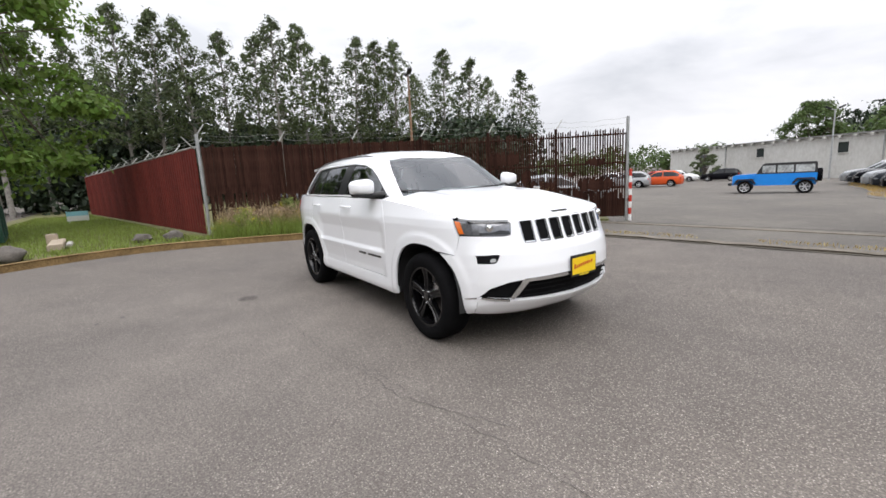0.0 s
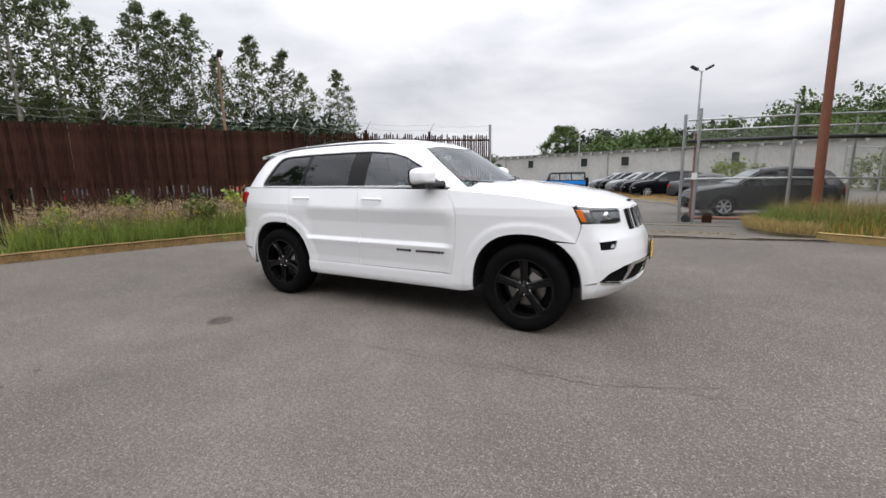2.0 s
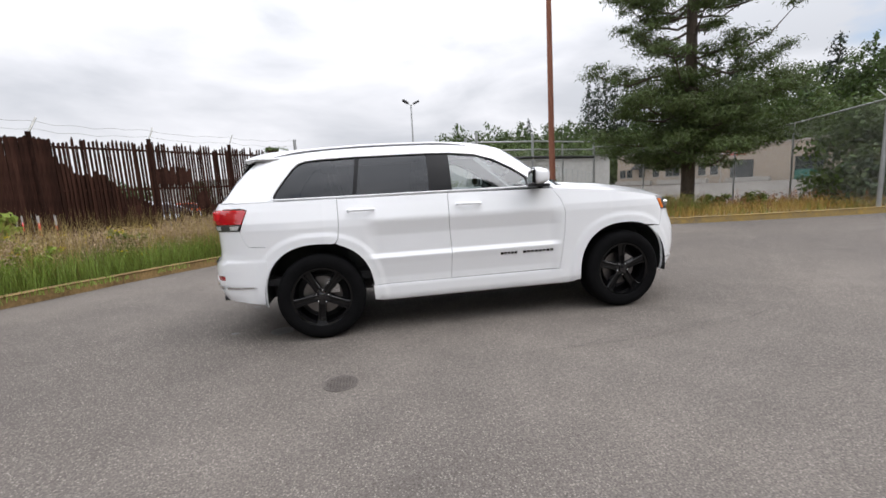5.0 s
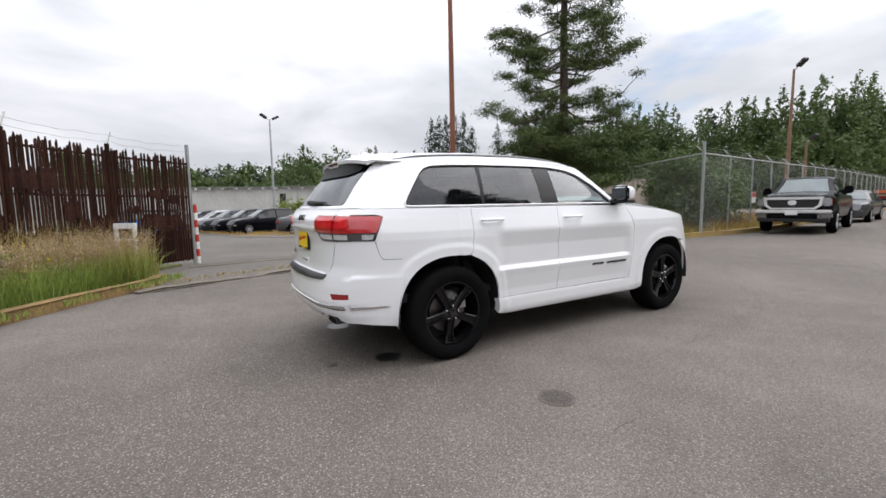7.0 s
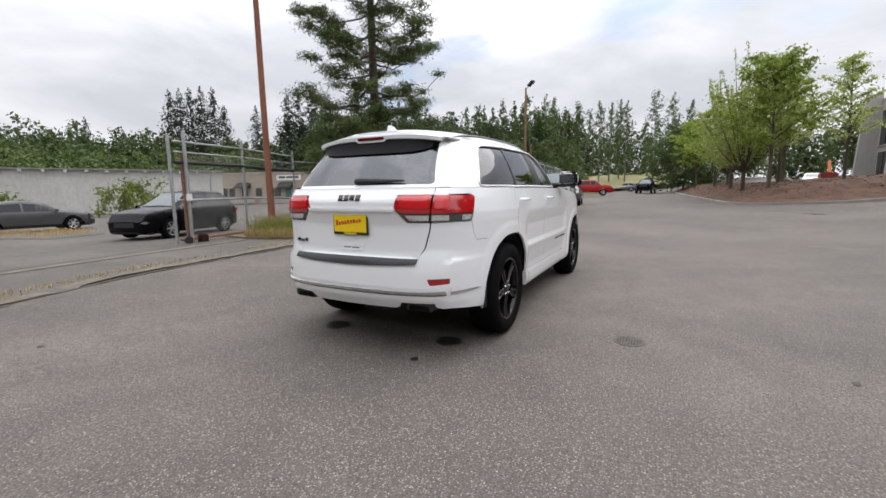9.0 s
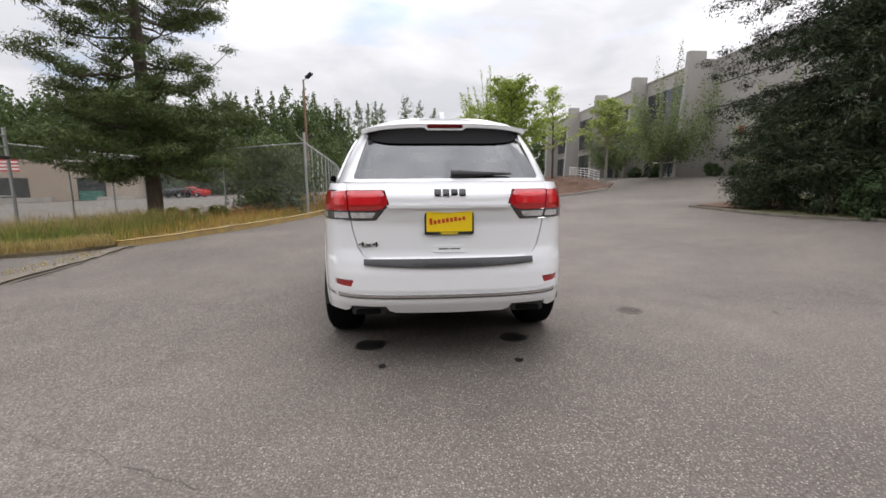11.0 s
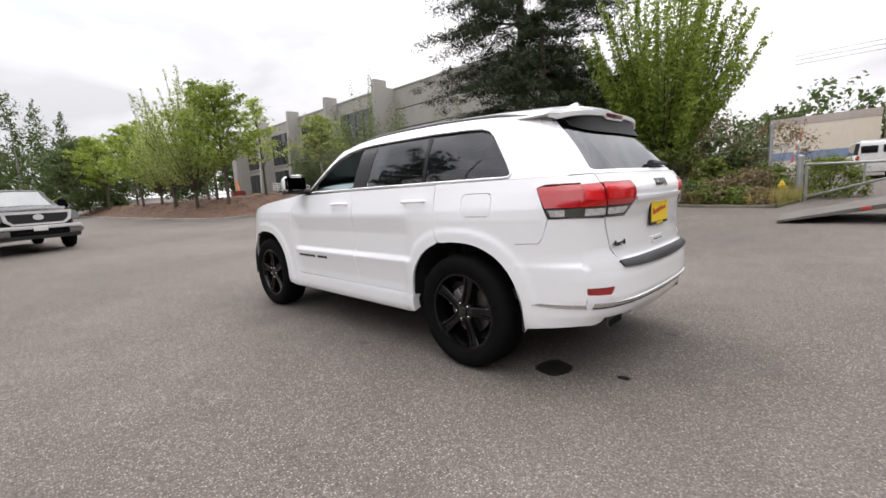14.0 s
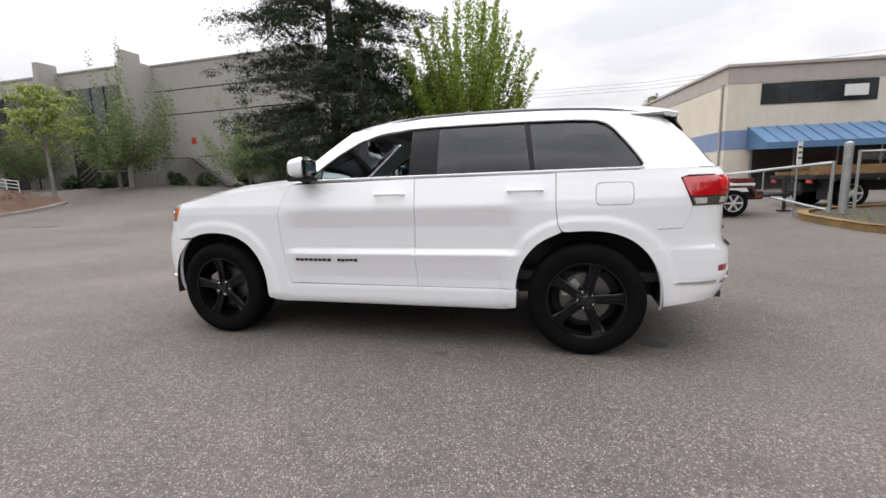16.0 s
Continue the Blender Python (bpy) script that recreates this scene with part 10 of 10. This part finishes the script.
ra = thing("barrier_arm", "raised red and white barrier arm by the warehouse", "barrier", at_ground(0.0, -30.3))
part("base", new_box((-0.2, -0.2, 0), (0.2, 0.2, 1.0), 0.02), M_WHITE_METAL, ra)
part("arm", new_tube([(0, 0, 0.9), (-0.4, -0.8, 2.8)], 0.05, 8), M_RED, ra)
for k in (0.3, 0.6):
    part("white_band", new_tube([(-0.4 * k, -0.8 * k, 0.9 + 1.9 * k), (-0.4 * k - 0.05, -0.8 * k - 0.1, 1.14 + 1.9 * k)], 0.054, 8), M_WHITE_METAL, ra)

# west verge clutter
sg = thing("verge_sign", "pale blue and white sign standing in the lawn", "sign", at_ground(-22.5, -5.35, 82, 0.1))
part("board", new_box((-0.42, -0.03, 0.10), (0.42, 0.03, 0.55), 0.01), M_WHITE_METAL, sg)
part("blue_field", new_box((-0.42, -0.034, 0.34), (0.42, 0.036, 0.56)), M_PALE_SIGN, sg, "pale blue field")
for s in (-0.35, 0.35):
    part("leg", new_box((s - 0.02, -0.02, -0.1), (s + 0.02, 0.02, 0.12)), M_WHITE_METAL, sg)
dm = thing("dumpster", "dark green steel dumpster by the lawn", "dumpster", at_ground(-13.2, -6.9, 8, 0.1))
bm = bmesh.new()
prism(bm, [(-1.1, 0.08), (0.9, 0.08), (1.1, 1.05), (1.1, 1.15), (-1.1, 1.15)], -0.7, 0.7, "y")
part("bin", bm, M_GREEN_BIN, dm)
part("lid", new_box((-1.12, -0.72, 1.15), (1.12, 0.72, 1.21), 0.02), M_BLACK, dm)
for x in (-0.6, 0.0, 0.6):
    part("rib", new_box((x - 0.03, -0.74, 0.2), (x + 0.03, 0.74, 1.1)), M_GREEN_BIN, dm)
lg = thing("timber_beam", "weathered timber beam lying on the verge", "beam", at_ground(-10.1, -4.7, 4, 0.10))
part("beam", new_box((-0.9, -0.15, 0.0), (0.95, 0.15, 0.17), 0.02), M_TIMBER, lg)
part("block", new_box((-0.95, -0.25, 0.0), (-0.7, 0.0, 0.32), 0.02), M_TIMBER, lg)
part("slab", new_box((-0.6, 0.17, 0.0), (0.3, 0.3, 0.10), 0.02), M_CONCRETE, lg)


def rock(x, y, r, seed, label):
    bm = bmesh.new()
    bmesh.ops.create_icosphere(bm, subdivisions=3, radius=r)
    for v in bm.verts:
        n = noise.noise(v.co * (1.6 / r) + Vector((seed, 0, 0)))
        v.co *= 1 + 0.28 * n
        v.co.z *= 0.68
    t = part("boulder", bm, M_STONE, None, smooth=True)
    t.matrix_basis = at_ground(x, y, seed * 40, 0.1 + r * 0.35)
    tagged(t, label, "boulder", group="boulders on the verge")


rock(-8.2, -5.3, 0.30, 1, "rounded grey-brown boulder on the kerb")
rock(-9.4, -2.9, 0.22, 2, "small dark boulder in the lawn")
rock(-9.0, -2.2, 0.24, 3, "small dark boulder at the foot of the red fence")
wf_ = thing("white_barricade", "white painted wooden sign frame in tall grass", "barricade", at_ground(-4.25, 6.75, -30, 0.1))
for s in (-0.18, 0.18):
    part("leg", new_box((s - 0.030, -0.025, -0.1), (s + 0.030, 0.025, 1.02), 0.005), M_WHITE_METAL, wf_)
part("crossbar", new_box((-0.215, -0.027, 0.93), (0.215, 0.027, 1.04), 0.005), M_WHITE_METAL, wf_)
part("crossbar", new_box((-0.215, -0.026, 0.68), (0.215, 0.026, 0.74), 0.005), M_WHITE_METAL, wf_)
fs_ = thing("fence_sign", "small red and white sign on the chain-link fence", "sign", pose(16.5, 4.55, gz(16.5, 4.6) + 1.1, 0, 0, 6))
part("board", new_box((-0.22, -0.03, 0.0), (0.22, -0.015, 0.42)), M_WHITE_METAL, fs_)
part("red_field", new_box((-0.20, -0.034, 0.22), (0.20, -0.03, 0.40)), M_RED, fs_)

# things in the asphalt: valve cover, drains, patches of water, cracks
mh = thing("valve_cover", "small round iron valve cover set in the asphalt", "valve cover", pose(-1.28, -1.86, 0.0) @ Matrix.Diagonal((0.57, 0.57, 0.8, 1)))
M_IRON = material("cast_iron", (0.115, 0.100, 0.090), 0.75, metal=0.3, vary=0.35, scale=12, fine=70, bump=0.4)
part("frame", lathe(bmesh.new(), [(-0.02, 0.215), (0.004, 0.215), (0.006, 0.20), (0.002, 0.185), (-0.02, 0.185)], 36, pose(0, 0, 0, 90, 0, 0)), M_IRON, mh)
part("lid", lathe(bmesh.new(), [(-0.02, 0.183), (0.003, 0.183), (0.003, 0.0)], 36, pose(0, 0, 0, 90, 0, 0)), M_IRON, mh)
bm = bmesh.new()
for i in range(-4, 5):
    for j in range(-4, 5):
        if math.hypot(i, j) < 4.3:
            box(bm, (i * 0.037 - 0.011, j * 0.037 - 0.011, 0.003), (i * 0.037 + 0.011, j * 0.037 + 0.011, 0.007))
part("studs", bm, M_IRON, mh)
M_PATCH = material("dark_asphalt_patch", (0.070, 0.064, 0.058), 0.9, vary=0.35, scale=3, fine=60, bump=0.4)
M_WET = material("wet_spot", (0.020, 0.019, 0.018), 0.30, vary=0.3, scale=12)


def stain(name, x, y, rx, ry, mat, seed, label, up=0.004):
    """A thin uneven film on the ground."""
    pts = []
    for k in range(28):
        a = 2 * math.pi * k / 28
        q = 1 + 0.30 * noise.noise(Vector((math.cos(a) * 1.3 + seed, math.sin(a) * 1.3, seed * 0.7)))
        pts.append((x + rx * q * math.cos(a), y + ry * q * math.sin(a)))
    bm = bmesh.new()
    bm.faces.new([bm.verts.new((a, b, gz(a, b) + up)) for a, b in pts])
    return tagged(part(name, bm, mat), label, "stain", kind="structure")


stain("oil_spot", -1.90, -0.57, 0.10, 0.11, M_WET, 1, "dark wet spot under the exhaust")
stain("oil_spot", -1.95, 0.58, 0.10, 0.12, M_WET, 2, "dark wet spot under the exhaust")
stain("oil_spot", -2.34, -0.49, 0.035, 0.03, M_WET, 3, "small dark spot on the asphalt")
stain("oil_spot", -2.355, 0.46, 0.035, 0.025, M_WET, 4, "small dark spot on the asphalt")
stain("oil_spot", -0.48, 1.05, 0.05, 0.035, M_PATCH, 5, "small dark spot on the asphalt")
stain("oil_spot", -1.50, -3.17, 0.03, 0.02, M_PATCH, 6, "small dark spot on the asphalt")
stain("oil_spot", -3.4, 2.46, 0.03, 0.02, M_PATCH, 7, "small dark spot on the asphalt")
stain("oil_spot", -1.4, -3.4, 0.03, 0.02, M_PATCH, 8, "small dark spot on the asphalt")
dr = thing("drain_grate", "narrow iron drain grate in the asphalt", "drain", at_ground(16.4, -7.3, 10))
part("frame", new_box((-0.45, -0.22, -0.02), (0.45, 0.22, 0.006)), M_IRON, dr)
for k in range(8):
    part("slot", new_box((-0.40 + 0.105 * k, -0.17, 0.0), (-0.34 + 0.105 * k, 0.17, 0.0075)), M_BLACK, dr)


def crack(pts, w, seed):
    """A hairline crack: a thin dark wandering line."""
    rg_ = random.Random(seed)
    line = resample(np.array(pts, float), 0.07, False)
    vs, fs = [], []
    for i, p in enumerate(line):
        d = line[min(i + 1, len(line) - 1)] - line[max(i - 1, 0)]
        d = d / (np.linalg.norm(d) + 1e-9)
        o = np.array((-d[1], d[0]))
        c = p + o * rg_.uniform(-0.022, 0.022)
        h = w * 0.55 * rg_.uniform(0.15, 1.0)
        for s in (-h, h):
            q = c + o * s
            vs.append((q[0], q[1], gz(q[0], q[1]) + 0.003))
    for i in range(len(line) - 1):
        fs.append((2 * i, 2 * i + 1, 2 * i + 3, 2 * i + 2))
    ob = part("crack", (vs, [], fs), M_PATCH)
    tagged(ob, "thin dark crack wandering through the asphalt", "crack", kind="structure")


crack([(0.4, -1.75), (1.2, -1.72), (1.76, -1.63), (2.15, -1.62), (2.55, -1.46), (2.9, -1.3)], 0.007, 1)
crack([(2.0, -1.64), (2.05, -1.9), (2.3, -2.2)], 0.005, 2)
crack([(-1.5, -1.45), (-1.1, -2.3), (-1.62, -2.35)], 0.004, 3)
crack([(-1.1, -1.95), (0.2, -1.75), (2.63, -1.47), (4.5, -1.3)], 0.005, 4)
crack([(-3.6, 4.35), (-1.5, 5.05), (1.5, 5.85), (2.4, 6.0)], 0.02, 5)
crack([(4, -7), (7, -8.6), (11, -9.4)], 0.010, 6)
crack([(-4.5, 0.5), (-3.5, 1.1), (-2.8, 2.6), (-3.1, 4.1)], 0.005, 7)


# cars parked on the rough ground behind the rusty fence
for x, y, yaw, p, txt in ((-12.6, 3.9, 60, P_DARK, "dark grey saloon car parked behind the rusty picket fence"), (-12.4, 9.0, 44, P_RED, "red saloon car parked behind the rusty picket fence"), (-8.6, 12.6, 40, P_SILVER, "silver saloon car parked behind the rusty picket fence")):
    vehicle("parked_car", txt, "car", at_ground(x, y, yaw, 0.10), p, **SEDAN)

# flag and parked cars in front of the tan offices
fg = thing("flag", "striped red, white and blue flag on a slim pole", "flag", pose(48.4, 48.5, gz(48.4, 48.5), 0, 0, -60))
part("pole", new_tube([(0, 0, -0.2), (0, 0, 5.4)], 0.04, 8), M_GALV, fg)
for k in range(7):
    part("stripe", new_box((0.04 if k > 3 else 1.1, -0.01, 3.75 + 0.2 * (6 - k)), (2.9, 0.01, 3.95 + 0.2 * (6 - k))), M_WHITE_METAL if k % 2 else M_RED, fg)
part("canton", new_box((0.04, -0.012, 4.35), (1.1, 0.012, 5.15)), material("flag_blue", (0.03, 0.05, 0.22), 0.7, vary=0.1), fg)
for x, y, yaw, p, txt in ((58.0, 30.8, 80, P_RED, "red car parked near the tan offices"), (57.0, 32.6, 80, P_BLACK, "black car parked near the tan offices")):
    vehicle("parked_car", txt, "car", at_ground(x, y, yaw, 0.02), p, **SEDAN)
